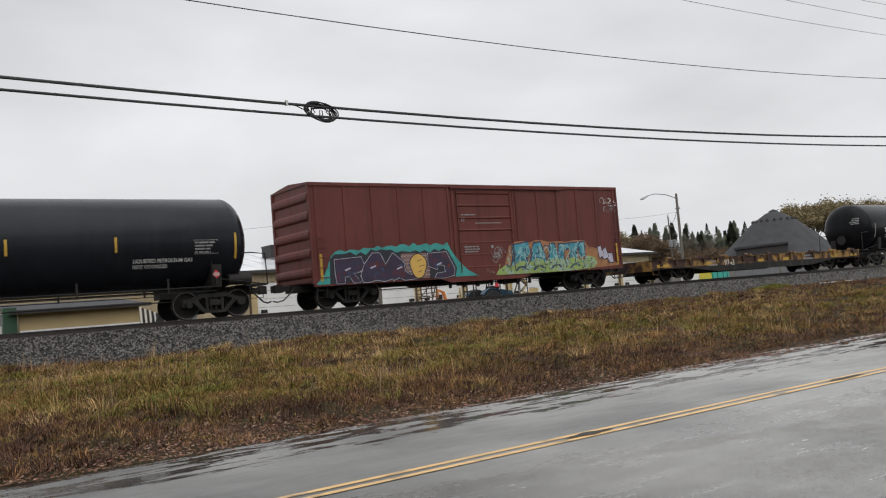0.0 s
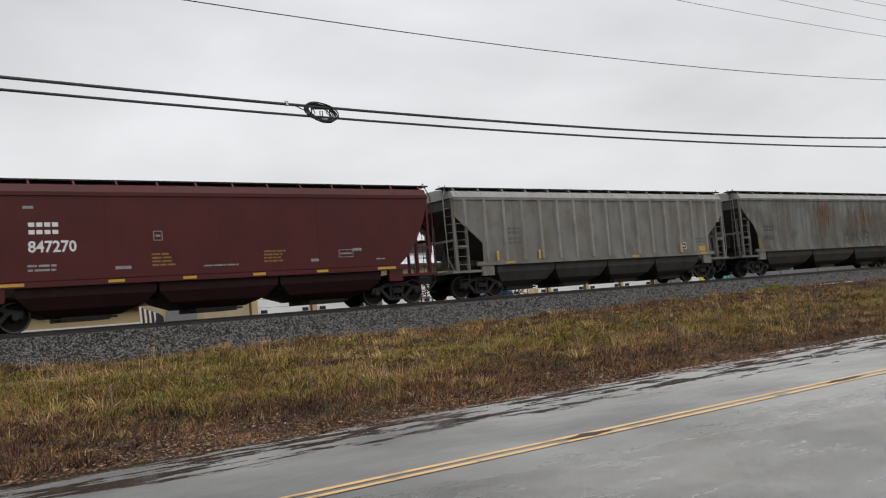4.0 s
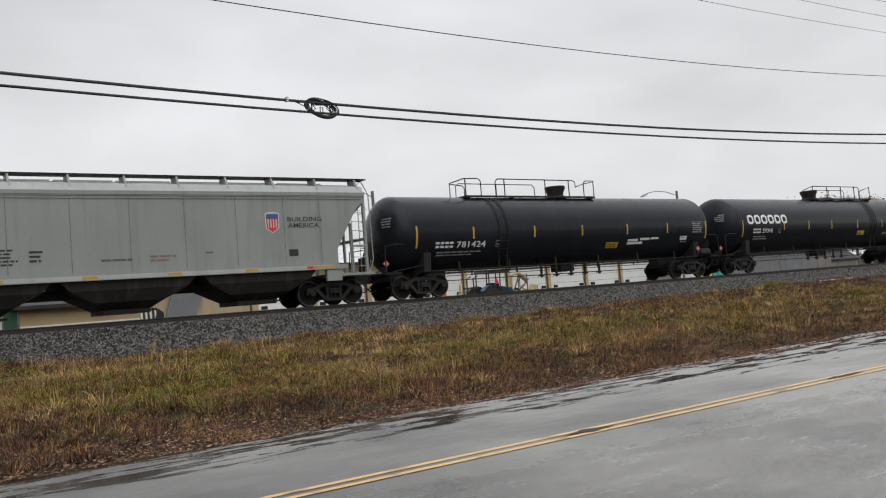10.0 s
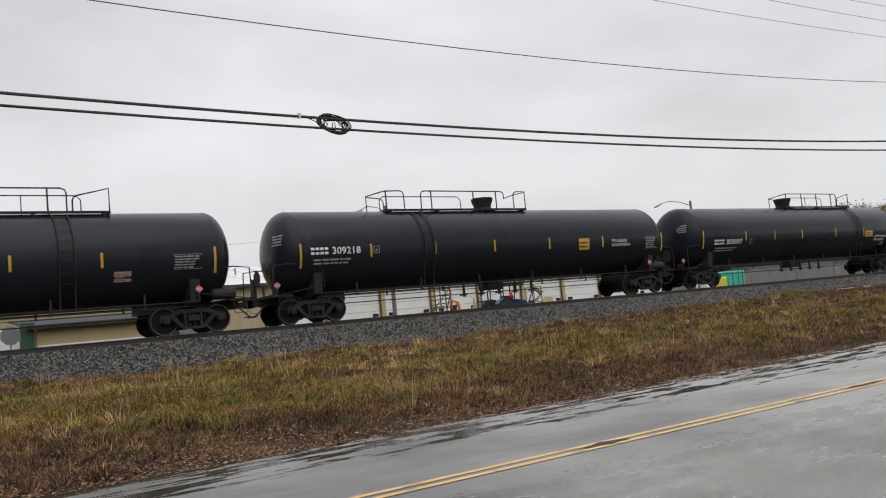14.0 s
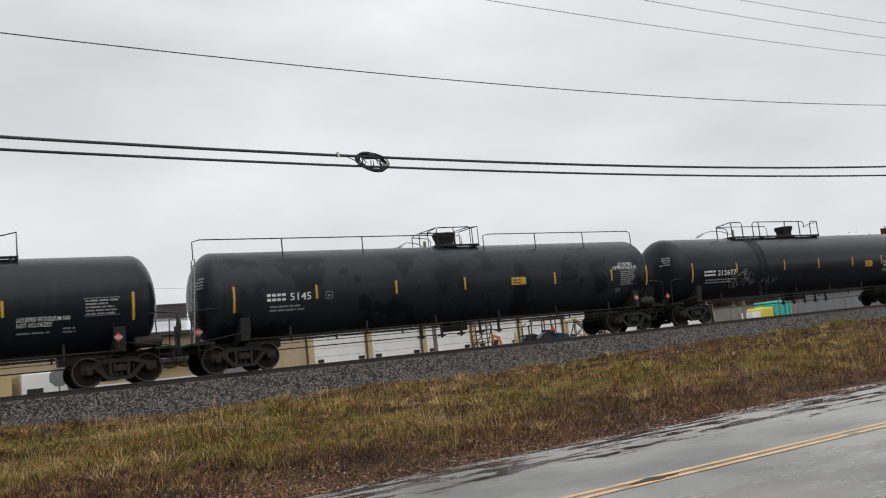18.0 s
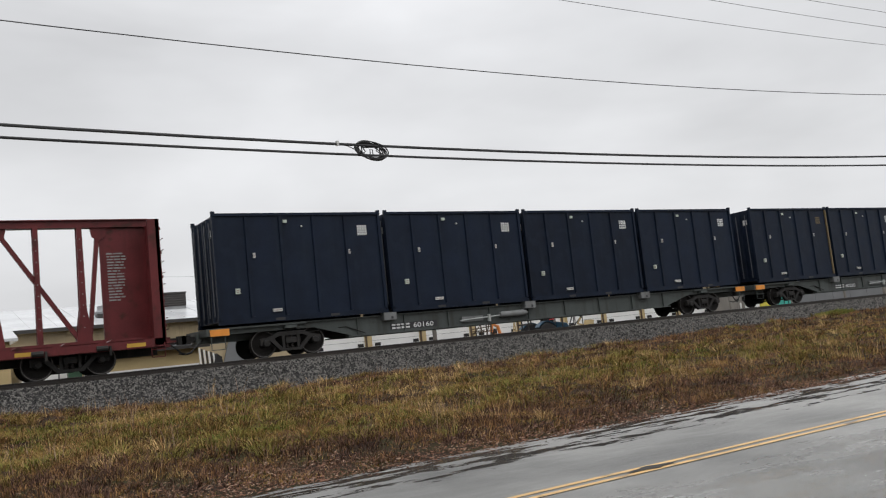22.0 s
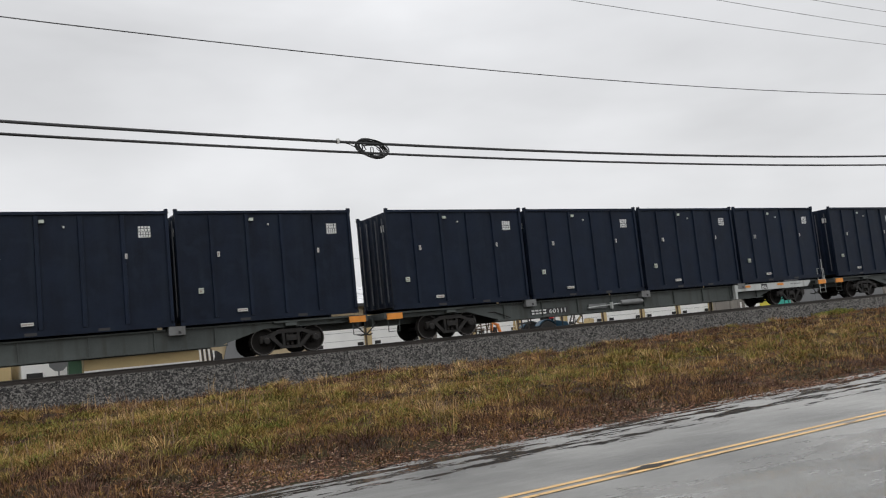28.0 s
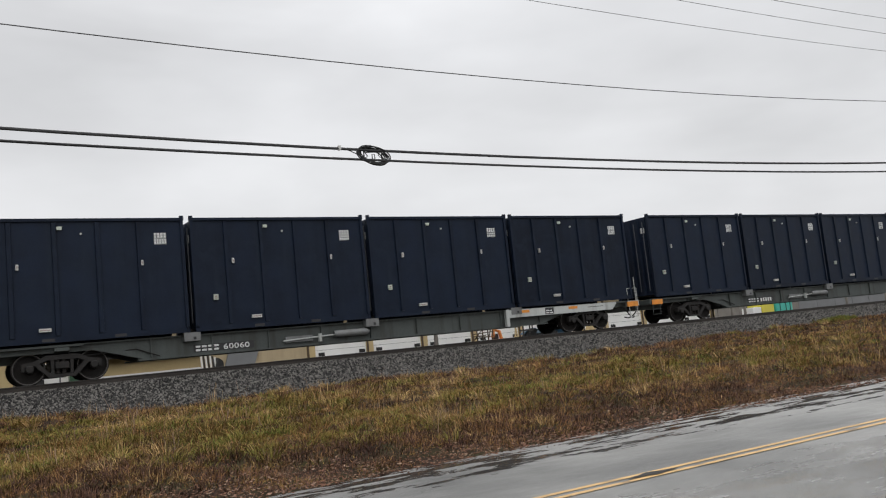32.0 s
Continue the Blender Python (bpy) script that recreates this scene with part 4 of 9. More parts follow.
# ---- tank cars ----
TR, TZ = 1.555, 2.565


def tank_car(place, half, trucks, stripes, number, num_x, marks, label, platform, dome, rail_span, wide=None, shell="tank_black", yellow=(), white=(), placard=True,
             band=None, big=None, long_rail=False, lpg=None, drop=0.0, stripe="yellow", pink=()):
    car = enlist(thing("tank_car", label, "tank car", group="tank cars of the train"), place)
    d, tz = 0.74, TZ - drop
    prof = [(-half, 0.02)] + [(-half + d - d * math.cos(u), TR * math.sin(u)) for u in np.linspace(0.22, math.pi / 2, 9)]
    prof += [(x, TR) for x in np.linspace(-half + d, half - d, 9)[1:-1]]
    prof += [(half - d + d * math.cos(u), TR * math.sin(u)) for u in np.linspace(math.pi / 2, 0.22, 9)] + [(half, 0.02)]
    body = part("shell", Geo().lathe("x", prof, 56, (0, 0, tz)), shell, car, "glossy rain-wet black tank shell", smooth=40)
    for x in np.linspace(-half + d, half - d, 5):
        part("weld_seam", Geo().lathe("x", [(x - 0.02, TR - 0.01), (x - 0.012, TR + 0.004), (x + 0.012, TR + 0.004), (x + 0.02, TR - 0.01)], 56, (0, 0, tz)), shell, body, smooth=40)
    for s in (-1, 1):
        e = s * half
        xt = s * trucks
        part("stub_sill", Geo().box(*sorted((xt - s * 1.6, e + s * 0.30)), -0.30, 0.30, 0.72, 1.02), "iron", car)
        part("bolster_cradle", Geo().prism([(-1.38, 1.0), (-1.45, 1.75), (-1.30, 1.72), (-0.7, 1.20), (0.7, 1.20), (1.30, 1.72), (1.45, 1.75), (1.38, 1.0), (0.5, 0.80), (-0.5, 0.80)], "x", xt - 0.16, xt + 0.16), "iron", car)
        part("end_platform", Geo().box(*sorted((e - s * 0.35, e + s * 0.42)), -1.35, 1.35, 0.98, 1.05), "iron", car)
        for y in (-1.38, 1.38):
            rails = Geo()
            rails.tube([(e - s * 1.55, y, 1.25), (e - s * 1.55, y, 2.02), (e - s * 0.2, y, 2.12), (e + s * 0.36, y, 2.06), (e + s * 0.40, y, 1.02)], 0.022)
            rails.tube([(e - s * 1.5, y, 1.3), (e + s * 0.1, y, 1.06)], 0.018)
            for z in (0.55, 0.80):
                rails.tube([(e - s * 0.25, y, 1.0), (e - s * 0.25, y, z), (e + s * 0.2, y, z), (e + s * 0.2, y, 1.0)], 0.016)
            part("grab_rail", rails, "iron", car, smooth=50)
        coupler(car, e + s * 0.25, s)
        truck(car, xt)
    brake = Geo().box(-half - 0.42, -half - 0.30, 0.35, 0.62, 1.05, 1.75).lathe("x", [(-half - 0.46, 0.02), (-half - 0.46, 0.28), (-half - 0.43, 0.28), (-half - 0.43, 0.02)], 16, (0, -0.1, 1.72))
    part("hand_brake", brake, "iron", car)
    part("air_tank", Geo().lathe("x", [(half - 0.95, 0.05), (half - 0.9, 0.19), (half - 0.1, 0.19), (half - 0.05, 0.05)], 14, (0, -1.05, 1.24)), "iron", car, smooth=40)
    for y in (-1.32, 1.32):
        side = Geo().tube([(-trucks, y, 1.02), (trucks, y, 1.02)], 0.026).tube([(-trucks, y, 0.88), (trucks, y, 0.88)], 0.014)
        for x in np.linspace(-trucks + 1.6, trucks - 1.6, 6):
            side.box(x - 0.03, x + 0.03, y - 0.02, y + 0.02, 0.86, 1.35)
        part("side_rail", side, "iron", car)
    gear = Geo().box(dome - 0.35, dome + 0.45, -0.35, 0.35, 0.72, 1.05).tube([(-trucks + 1, -0.6, 0.62), (trucks - 1, -0.6, 0.62)], 0.02)
    for k in range(5):
        x = dome - 2.4 + 0.9 * k + 0.5
        gear.box(x - 0.04, x + 0.04, -0.75, -0.67, 0.50, 1.1).box(x - 0.2, x + 0.14, -0.74, -0.68, 0.55, 0.60)
    part("bottom_rigging", gear, "iron", car)
    # top fittings
    wide = wide or 0.42
    part("valve_housing", Geo().lathe("z", [(tz + TR - 0.05, wide * 1.15), (tz + TR + 0.05, wide * 1.05), (tz + TR + 0.10, wide * 0.80), (tz + TR + 0.26, wide * 0.85), (tz + TR + 0.40, wide * 1.0),
                                            (tz + TR + 0.50, wide * 1.04), (tz + TR + 0.54, wide * 0.96), (tz + TR + 0.56, 0.02)], 24, (dome, 0, 0)), "iron", car, "bowl-shaped black valve housing", smooth=40)
    p0, p1 = platform
    z0 = tz + TR
    for y in (-0.52, 0.52):
        part("walkway", Geo().box(p0, p1, y - 0.16, y + 0.16, z0 - 0.03, z0 + 0.01).box(p0, p1, *sorted((math.copysign(0.66, y), math.copysign(0.70, y))), z0 - 0.07, z0 + 0.01), "iron", car)
    for xa in (p0, p1 - 0.06):
        part("walkway_end", Geo().box(xa, xa + 0.06, -0.66, 0.66, z0 - 0.07, z0 + 0.01), "iron", car)
    for x in np.linspace(p0 + 0.2, p1 - 0.2, max(2, int((p1 - p0) / 1.6))):
        for ya, yb in ((-0.70, -0.40), (0.40, 0.70)):
            part("walkway_bracket", Geo().box(x - 0.03, x + 0.03, ya, yb, z0 - 0.24, z0 - 0.03), "iron", car)
    r0, r1 = rail_span
    if p1 - p0 > 4 and (not band or band[0] < (p0 + p1) / 2):
        # two separate hooped rails with a gap for the ladder, a sloping tail and a shorter rail on the far side
        y = -0.68
        tail = Geo().tube([(r0, y * 0.9, z0 - 0.08), (r0, y * 0.9, z0 + 0.50), (p0 - 0.08, y, z0 + 0.71), (p0 + 0.62, y, z0 + 0.73), (p0 + 0.76, y, z0 + 0.69), (p0 + 0.82, y, z0 + 0.58), (p0 + 0.82, y, z0 - 0.05)], 0.024)
        tail.tube([(r0, y * 0.9, z0 + 0.47), (r0 + 0.60, y * 0.9, z0 + 0.42), (r0 + 0.72, y * 0.9, z0 + 0.36), (r0 + 0.76, y * 0.9, z0 + 0.26), (r0 + 0.76, y * 0.9, z0 - 0.10)], 0.021)
        tail.tube([(p0, y, z0 - 0.1), (p0, y, z0 + 0.72)], 0.028)
        part("handrail", tail, "iron", car, "black tubular handrail with rounded corners", smooth=50)
        a, b = p0 + 1.62, p1 - 1.20
        main = Geo().tube([(a, y, z0 - 0.05), (a, y, z0 + 0.58), (a + 0.05, y, z0 + 0.68), (a + 0.17, y, z0 + 0.73), (b - 0.17, y, z0 + 0.73), (b - 0.04, y, z0 + 0.68), (b, y, z0 + 0.58), (b, y, z0 + 0.40)], 0.024)
        for x in (a + 0.50, (a + 0.5 + b) / 2 + 0.25, b - 0.42):
            main.tube([(x, y, z0 - 0.1), (x, y, z0 + 0.72)], 0.028)
        part("handrail", main, "iron", car, "black tubular handrail with rounded corners", smooth=50)
        last = Geo().tube([(p1 - 0.03, y, z0 - 0.1), (p1 - 0.03, y, z0 + 0.73), (p1 - 0.50, y, z0 + 0.73), (p1 - 0.62, y, z0 + 0.68), (p1 - 0.67, y, z0 + 0.56), (p1 - 0.67, y, z0 - 0.05)], 0.025)
        last.tube([(p1 - 0.03, y, z0 + 0.70), (p1 - 0.67, y * 0.9, z0 + 0.58), (p1 - 1.15, y * 0.9, z0 + 0.44)], 0.019)
        part("handrail", last, "iron", car, "black tubular end hoop", smooth=50)
        c, e = p0 + 0.5, p1 - 2.5
        far = Geo().tube([(c, 0.68, z0 - 0.05), (c, 0.68, z0 + 0.58), (c + 0.16, 0.68, z0 + 0.72), (e - 0.16, 0.68, z0 + 0.72), (e, 0.68, z0 + 0.58), (e, 0.68, z0 - 0.05)], 0.020)
        far.tube([((c + e) / 2, 0.68, z0 - 0.05), ((c + e) / 2, 0.68, z0 + 0.72)], 0.018)
        part("far_handrail", far, "iron", car, "black tubular handrail with rounded corners", smooth=50)
    elif p1 - p0 > 4:
        # one long hooped rail with a sloping tail beside the valve, a gap for the ladder, then an end hoop
        y, b = -0.68, p1 - 1.30
        main = Geo().tube([(r0, y * 0.9, z0 - 0.08), (r0, y * 0.9, z0 + 0.44), (p0 + 0.1, y, z0 + 0.72), (b - 0.17, y, z0 + 0.73), (b - 0.04, y, z0 + 0.68), (b, y, z0 + 0.58), (b, y, z0 - 0.05)], 0.024)
        main.tube([(r0, y * 0.9, z0 + 0.42), (r0 + 0.60, y * 0.9, z0 + 0.38), (r0 + 0.72, y * 0.9, z0 + 0.30), (r0 + 0.76, y * 0.9, z0 - 0.08)], 0.020)
        for x in np.linspace(p0 + 0.1, b - 0.55, 4):
            main.tube([(x, y, z0 - 0.1), (x, y, z0 + 0.72)], 0.027)
        part("handrail", main, "iron", car, "black tubular handrail with rounded corners", smooth=50)
        last = Geo().tube([(p1 - 0.03, y, z0 - 0.1), (p1 - 0.03, y, z0 + 0.73), (p1 - 0.95, y * 0.9, z0 + 0.52), (p1 - 1.07, y * 0.9, z0 + 0.46), (p1 - 1.12, y * 0.9, z0 + 0.36), (p1 - 1.12, y * 0.9, z0 - 0.05)], 0.025)
        part("handrail", last, "iron", car, "black tubular end hoop", smooth=50)
        c, e = p0 + 2.4, p1 - 0.6
        far = Geo().tube([(c, 0.68, z0 - 0.05), (c, 0.68, z0 + 0.58), (c + 0.16, 0.68, z0 + 0.72), (e - 0.16, 0.68, z0 + 0.72), (e, 0.68, z0 + 0.58), (e, 0.68, z0 - 0.05)], 0.020)
        far.tube([((c + e) / 2, 0.68, z0 - 0.05), ((c + e) / 2, 0.68, z0 + 0.72)], 0.018)
        part("far_handrail", far, "iron", car, "black tubular handrail with rounded corners", smooth=50)
    else:
        for y in (-0.68, 0.68):
            hand = Geo()
            hand.tube([(p0, y, z0 - 0.1), (p0, y, z0 + 0.60), (p0 + 0.10, y, z0 + 0.68), (p1 - 0.45, y, z0 + 0.70), (p1 - 0.30, y, z0 + 0.60), (p1 - 0.30, y, z0 - 0.1)], 0.021)
            if y < 0:
                hand.tube([(p0, y, z0 + 0.34), (p1 - 0.95, y, z0 + 0.34), (p1 - 0.85, y, z0 + 0.26), (p1 - 0.85, y, z0 - 0.1)], 0.015)
            for x in np.linspace(p0, p1 - 0.4, max(3, int((p1 - p0) / 1.7) + 1))[1:]:
                hand.tube([(x, y, z0 - 0.1), (x, y, z0 + 0.69)], 0.016)
            if r0 < p0 - 0.2:
                hand.tube([(p0, y, z0 + 0.68), (r0, y * 0.9, z0 + 0.52), (r0, y * 0.9, z0 - 0.12)], 0.019)
                hand.tube([(r0, y * 0.9, z0 + 0.50), (r0 + 0.75, y * 0.9, z0 + 0.44), (r0 + 0.85, y * 0.9, z0 + 0.36), (r0 + 0.85, y * 0.9, z0 - 0.12)], 0.016)
            hand.tube([(p1 - 0.02, y, z0 - 0.1), (p1 - 0.02, y, z0 + 0.72), (p1 - 0.55, y * 0.9, z0 + 0.66), (p1 - 1.1, y * 0.9, z0 + 0.52), (p1 - 1.1, y * 0.9, z0 - 0.12)], 0.019)
            part("handrail", hand, "iron", car, "black tubular handrail", smooth=50)
        part("end_rail", Geo().tube([(p1 - 0.02, -0.68, z0 + 0.72), (p1 - 0.02, 0.68, z0 + 0.72)], 0.019), "iron", car)
        part("end_rail", Geo().tube([(p0, -0.68, z0 + 0.68), (p0, 0.68, z0 + 0.68)], 0.017), "iron", car)
    if long_rail:
        lr = Geo()
        for y in (-0.95,):
            for a, b in ((-half - 0.06, p0 - 0.3), (p1 + 0.02, half - 1.0)):
                lr.tube([(a, y, z0 - 0.35), (a, y, z0 + 0.27), (a + 0.25, y, z0 + 0.34), (b, y, z0 + 0.34)], 0.019)
                lr.tube([(b, y, z0 + 0.34), (b + 0.2, y, z0 + 0.27), (b + 0.2, y, z0 - 0.3)], 0.019)
                for x in np.linspace(a, b, 4)[1:-1]:
                    lr.tube([(x, y, z0 - 0.3), (x, y, z0 + 0.34)], 0.022)
        part("walkway_rail", lr, "iron", car, smooth=50)
        ld = Geo()
        for y in (-0.62, -1.0):
            ld.tube([(-half - 0.30, y - 0.3, 1.05), (-half - 0.02, y, z0 - 0.3)], 0.022)
        for k in range(9):
            u = k / 9 + 0.04
            ld.tube([(-half - 0.30 + 0.28 * u, -0.92 + 0.3 * u, 1.05 + (z0 - 1.35) * u), (-half - 0.30 + 0.28 * u, -1.30 + 0.3 * u, 1.05 + (z0 - 1.35) * u)], 0.015)
        part("end_ladder", ld, "letter_dim", car, "pale steel end ladder")
    for x in (band or ()):
        lad = Geo()
        for dx in (-0.22, 0.22):
            lad.tube([(x + dx, -(TR + 0.06) * math.cos(u), tz + (TR + 0.06) * math.sin(u)) for u in np.linspace(-0.55, 1.1, 10)], 0.024)
        for u in np.linspace(-0.5, 1.0, 8):
            lad.tube([(x - 0.22, -(TR + 0.06) * math.cos(u), tz + (TR + 0.06) * math.sin(u)), (x + 0.22, -(TR + 0.06) * math.cos(u), tz + (TR + 0.06) * math.sin(u))], 0.009)
        lad.tube([(x - 0.22, -1.32, 1.0), (x - 0.22, -(TR + 0.06) * math.cos(-0.55), tz + (TR + 0.06) * math.sin(-0.55))], 0.022)
        lad.tube([(x + 0.22, -1.32, 1.0), (x + 0.22, -(TR + 0.06) * math.cos(-0.55), tz + (TR + 0.06) * math.sin(-0.55))], 0.022)
        part("side_ladder", lad, "iron", car)
    # marks painted on the shell
    for k, x in enumerate(stripes):
        tall = 0.44 if abs(x) > half - 1.4 else 0.24
        zz = tz - 0.10 if abs(x) < half - 1.4 else tz - 0.22
        st = Geo()
        for i in range(6):
            za, zb = zz - tall + i * tall / 3, zz - tall + (i + 1) * tall / 3
            st.add([(x - 0.04, 0, za), (x + 0.04, 0, za), (x + 0.04, 0, zb), (x - 0.04, 0, zb)], [(0, 1, 2, 3)])
        part("reflector_stripe", wrapped(st, TR + 0.006, tz), stripe, body, "yellow reflective stripe" if stripe == "yellow" else "faded grey reflective stripe")
    n0, n1, nz = num_x
    cut = n0 + (n1 - n0) * marks / (marks + 1 + len(number))
    txt = flat_words(Geo(), number, cut + 0.10, n1, nz, 0.25, 0)
    tagged(part("owner_mark", wrapped(blocks(Geo(), n0, cut, nz, 0.25, 0, marks), TR + 0.006, tz), "letter_white", body, "white block mark"), kind="stuff")
    part("lettering", wrapped(txt, TR + 0.006, tz), "letter_white", body, "white painted car number")
    small = Geo()
    small_lines(small, n0 + 0.10, n1 - 0.05, nz - 0.36, 0.26, 0, 2)
    for x, z, w, h in white:
        small_lines(small, x - w / 2, x + w / 2, z - h / 2, h, 0, max(1, int(h / 0.085)))
        if h >= 0.4:
            x0, x1, z0, z1 = x - w / 2 - 0.03, x + w / 2 + 0.03, z - h / 2 - 0.04, z + h / 2 + 0.01
            for q in [(x0, x1, z0, z0 + 0.014), (x0, x1, z1 - 0.014, z1), (x0, x0 + 0.014, z0, z1), (x1 - 0.014, x1, z0, z1)] + [(x0 + (x1 - x0) * u, x0 + (x1 - x0) * u + 0.012, z0, z1) for u in (0.36, 0.58, 0.79)]:
                small.add([(q[0], 0, q[2]), (q[1], 0, q[2]), (q[1], 0, q[3]), (q[0], 0, q[3])], [(0, 1, 2, 3)])
    for a, b, z, h in ((n1 + 0.55, n1 + 0.80, nz - 0.02, 0.26),):
        for q in ((a, b, z, z + 0.02), (a, b, z + h - 0.02, z + h), (a, a + 0.02, z, z + h), (b - 0.02, b, z, z + h), (a + 0.08, b - 0.08, z + 0.08, z + 0.14)):
            small.add([(q[0], 0, q[2]), (q[1], 0, q[2]), (q[1], 0, q[3]), (q[0], 0, q[3])], [(0, 1, 2, 3)])
    tagged(part("stencil", wrapped(small, TR + 0.005, tz), "letter_dim", body), "rows of small worn white stencilling", kind="stuff")
    hd = small_lines(Geo(), -1.0, -0.45, tz + 0.25, 0.42, 0, 4, int(half * 100))
    hd.v = [(-half + d - (d + 0.012) * math.sqrt(max(0.0, 1 - (x * x + (z - tz) ** 2) / TR ** 2)), x, z) for x, y, z in hd.v]
    tagged(part("head_stencil", hd, "letter_dim", body), "small white stencilling on the tank head", kind="stuff")
    if lpg:
        for line, x0, x1, z in lpg:
            part("lettering", wrapped(flat_words(Geo(), line, x0, x1, z, 0.13, 0), TR + 0.006, tz), "letter_white", body, "white painted cargo name")
    for x, z, w, h in yellow:
        lb = Geo()
        for i in range(3):
            za, zb = z - h / 2 + i * h / 3, z - h / 2 + (i + 1) * h / 3
            lb.add([(x - w / 2, 0, za), (x + w / 2, 0, za), (x + w / 2, 0, zb), (x - w / 2, 0, zb)], [(0, 1, 2, 3)])
        part("warning_label", wrapped(lb, TR + 0.006, tz), "yellow", body, "yellow warning label")
        tb = Geo()
        for i in range(2):
            small_lines(tb, x - w * 0.42, x + w * 0.42, z - h * 0.30 + i * h * 0.35, h * 0.3, 0, 1)
        part("label_text", wrapped(tb, TR + 0.010, tz), "letter_black", body)
    for x, z, w, h in pink:
        part("pink_label", wrapped(bars(Geo(), x - w / 2, x + w / 2, z - h / 2, h, 0, 1, 0.0), TR + 0.007, tz), "label_pink", body, "faded pink printed label")
        tagged(part("label_text", wrapped(small_lines(Geo(), x - w * 0.44, x + w * 0.44, z - h * 0.40, h * 0.8, 0, 3), TR + 0.010, tz), "brick_paint", body), kind="stuff")
    if big:
        a, b, z, h = big
        for k in range(6):
            w = (b - a) / 6
            part("company_mark", wrapped(hollow(a + w * k, a + w * (k + 0.84), z, h, 0.12), TR + 0.006, tz), "letter_white", body, "bold white block shape")
    if placard:
        for x in (half - 1.45, -half + 0.02):
            y = -1.50 if x > 0 else -0.75
            fr = Geo().box(x - 0.03, x + 0.03, y, y + 0.4, 1.10, 1.30)
            part("placard_bracket", fr, "iron", car)
            c = Geo().prism([(x - 0.14, 1.42), (x, 1.28), (x + 0.14, 1.42), (x, 1.56)], "y", y - 0.012, y)
            pl = part("placard", c, "red", car, "red and white diamond hazard placard")
            part("placard_band", Geo().prism([(x - 0.125, 1.42), (x - 0.075, 1.36), (x + 0.075, 1.36), (x + 0.125, 1.42), (x + 0.075, 1.48), (x - 0.075, 1.48)], "y", y - 0.016, y - 0.012), "label_pink", pl)
    return car


W3 = ((8.2, 2.35, 0.75, 0.42),)
tank_car(1.9, 9.95, 8.55, (-8.8, -4.2, 2.25, 5.33, 9.22), "38817", (-8.0, -6.2, 2.15), 4, "black tank car marked for liquefied petroleum gas", (-5.2, 1.3), -0.2, (-5.9, 1.35), white=W3,
         lpg=(("LIQUEFIED PETROLEUM GAS", 5.85, 7.75, 1.86), ("NOT ODORIZED", 5.85, 6.95, 1.66)))
tank_car(60.34, 8.72, 7.13, (-7.69, -4.22, -1.88, 1.07, 3.06, 5.54, 8.0), "250258", (-6.55, -4.35, 2.07), 4, "shorter black tank car with a small top platform", (-0.8, 1.35), 0.35, (-1.65, 1.4), wide=0.33,
         yellow=((3.55, 2.24, 0.75, 0.32),), white=((7.1, 2.2, 0.6, 0.4), (1.2, 1.75, 0.9, 0.2)), placard=False, band=(0.6,), drop=0.17, stripe="letter_dim", shell="tank_deep")
tank_car(134.54, 8.62, 7.14, (-7.76, -3.99, -0.76, 1.83, 4.77, 7.95), "250991", (-6.75, -4.7, 1.95), 4, "shorter black tank car with a box-shaped top housing", (-0.05, 2.15), 0.04, (-0.7, 2.2), wide=0.30,
         white=((7.4, 2.3, 0.8, 0.5), (-1.2, 1.55, 0.8, 0.12), (2.2, 1.6, 0.8, 0.2), (4.0, 1.6, 0.9, 0.2), (-7.0, 2.35, 0.8, 0.1)), placard=False, band=(1.2,), drop=0.08, stripe="label_pale")
tank_car(197.72, 9.68, 8.17, (-8.66, -5.89, -2.59, 0.25, 3.17, 6.01, 8.95), "781424", (-7.75, -5.25, 1.88), 4, "long black tank car with a railed top walkway", (-5.46, 2.1), 0.25, (-6.23, 2.15), wide=0.46,
         yellow=((2.25, 1.72, 0.8, 0.3),), white=((7.3, 1.9, 0.5, 0.32), (8.3, 2.5, 0.8, 0.5)), band=(-4.3,))
long_tank = TRAIN[-1][0]
for x0, x1, z, h in ((3.25, 3.95, 1.88, 0.11), (4.1, 4.75, 1.92, 0.11), (4.85, 5.4, 1.95, 0.09), (3.25, 4.3, 1.72, 0.13), (7.0, 7.5, 1.86, 0.20)):
    part("pale_panel", wrapped(bars(Geo(), x0, x1, z, h, 0, 1, 0.0), TR + 0.0075, TZ), "letter_white", long_tank, "white painted panel")
tank_car(218.63, 9.85, 8.45, (-8.85, -5.12, -2.69, -0.31, 2.53, 5.41, 9.06), "39044", (-7.95, -6.2, 2.08), 4, "black tank car with a bold white mark", (-0.59, 5.95), 0.17, (-1.5, 6.05), wide=0.48,
         yellow=((2.99, 1.9, 0.8, 0.28),), white=((8.2, 2.34, 0.85, 0.44), (6.2, 1.85, 1.3, 0.2)), band=(4.4,), big=(-8.40, -4.70, 2.58, 0.50))
tank_car(239.6, 10.0, 8.45, (-8.79, -4.77, -2.12, 0.48, 3.05, 5.59, 9.15), "35035", (-7.90, -6.1, 2.10), 4, "black tank car with a bold white mark", (-0.42, 6.15), 0.22, (-1.5, 6.2), wide=0.48,
         yellow=((2.36, 1.98, 0.8, 0.28),), white=((8.24, 2.34, 0.85, 0.44),), pink=((6.2, 1.92, 0.52, 0.34),), band=(4.6,), big=(-8.50, -4.55, 2.56, 0.50))
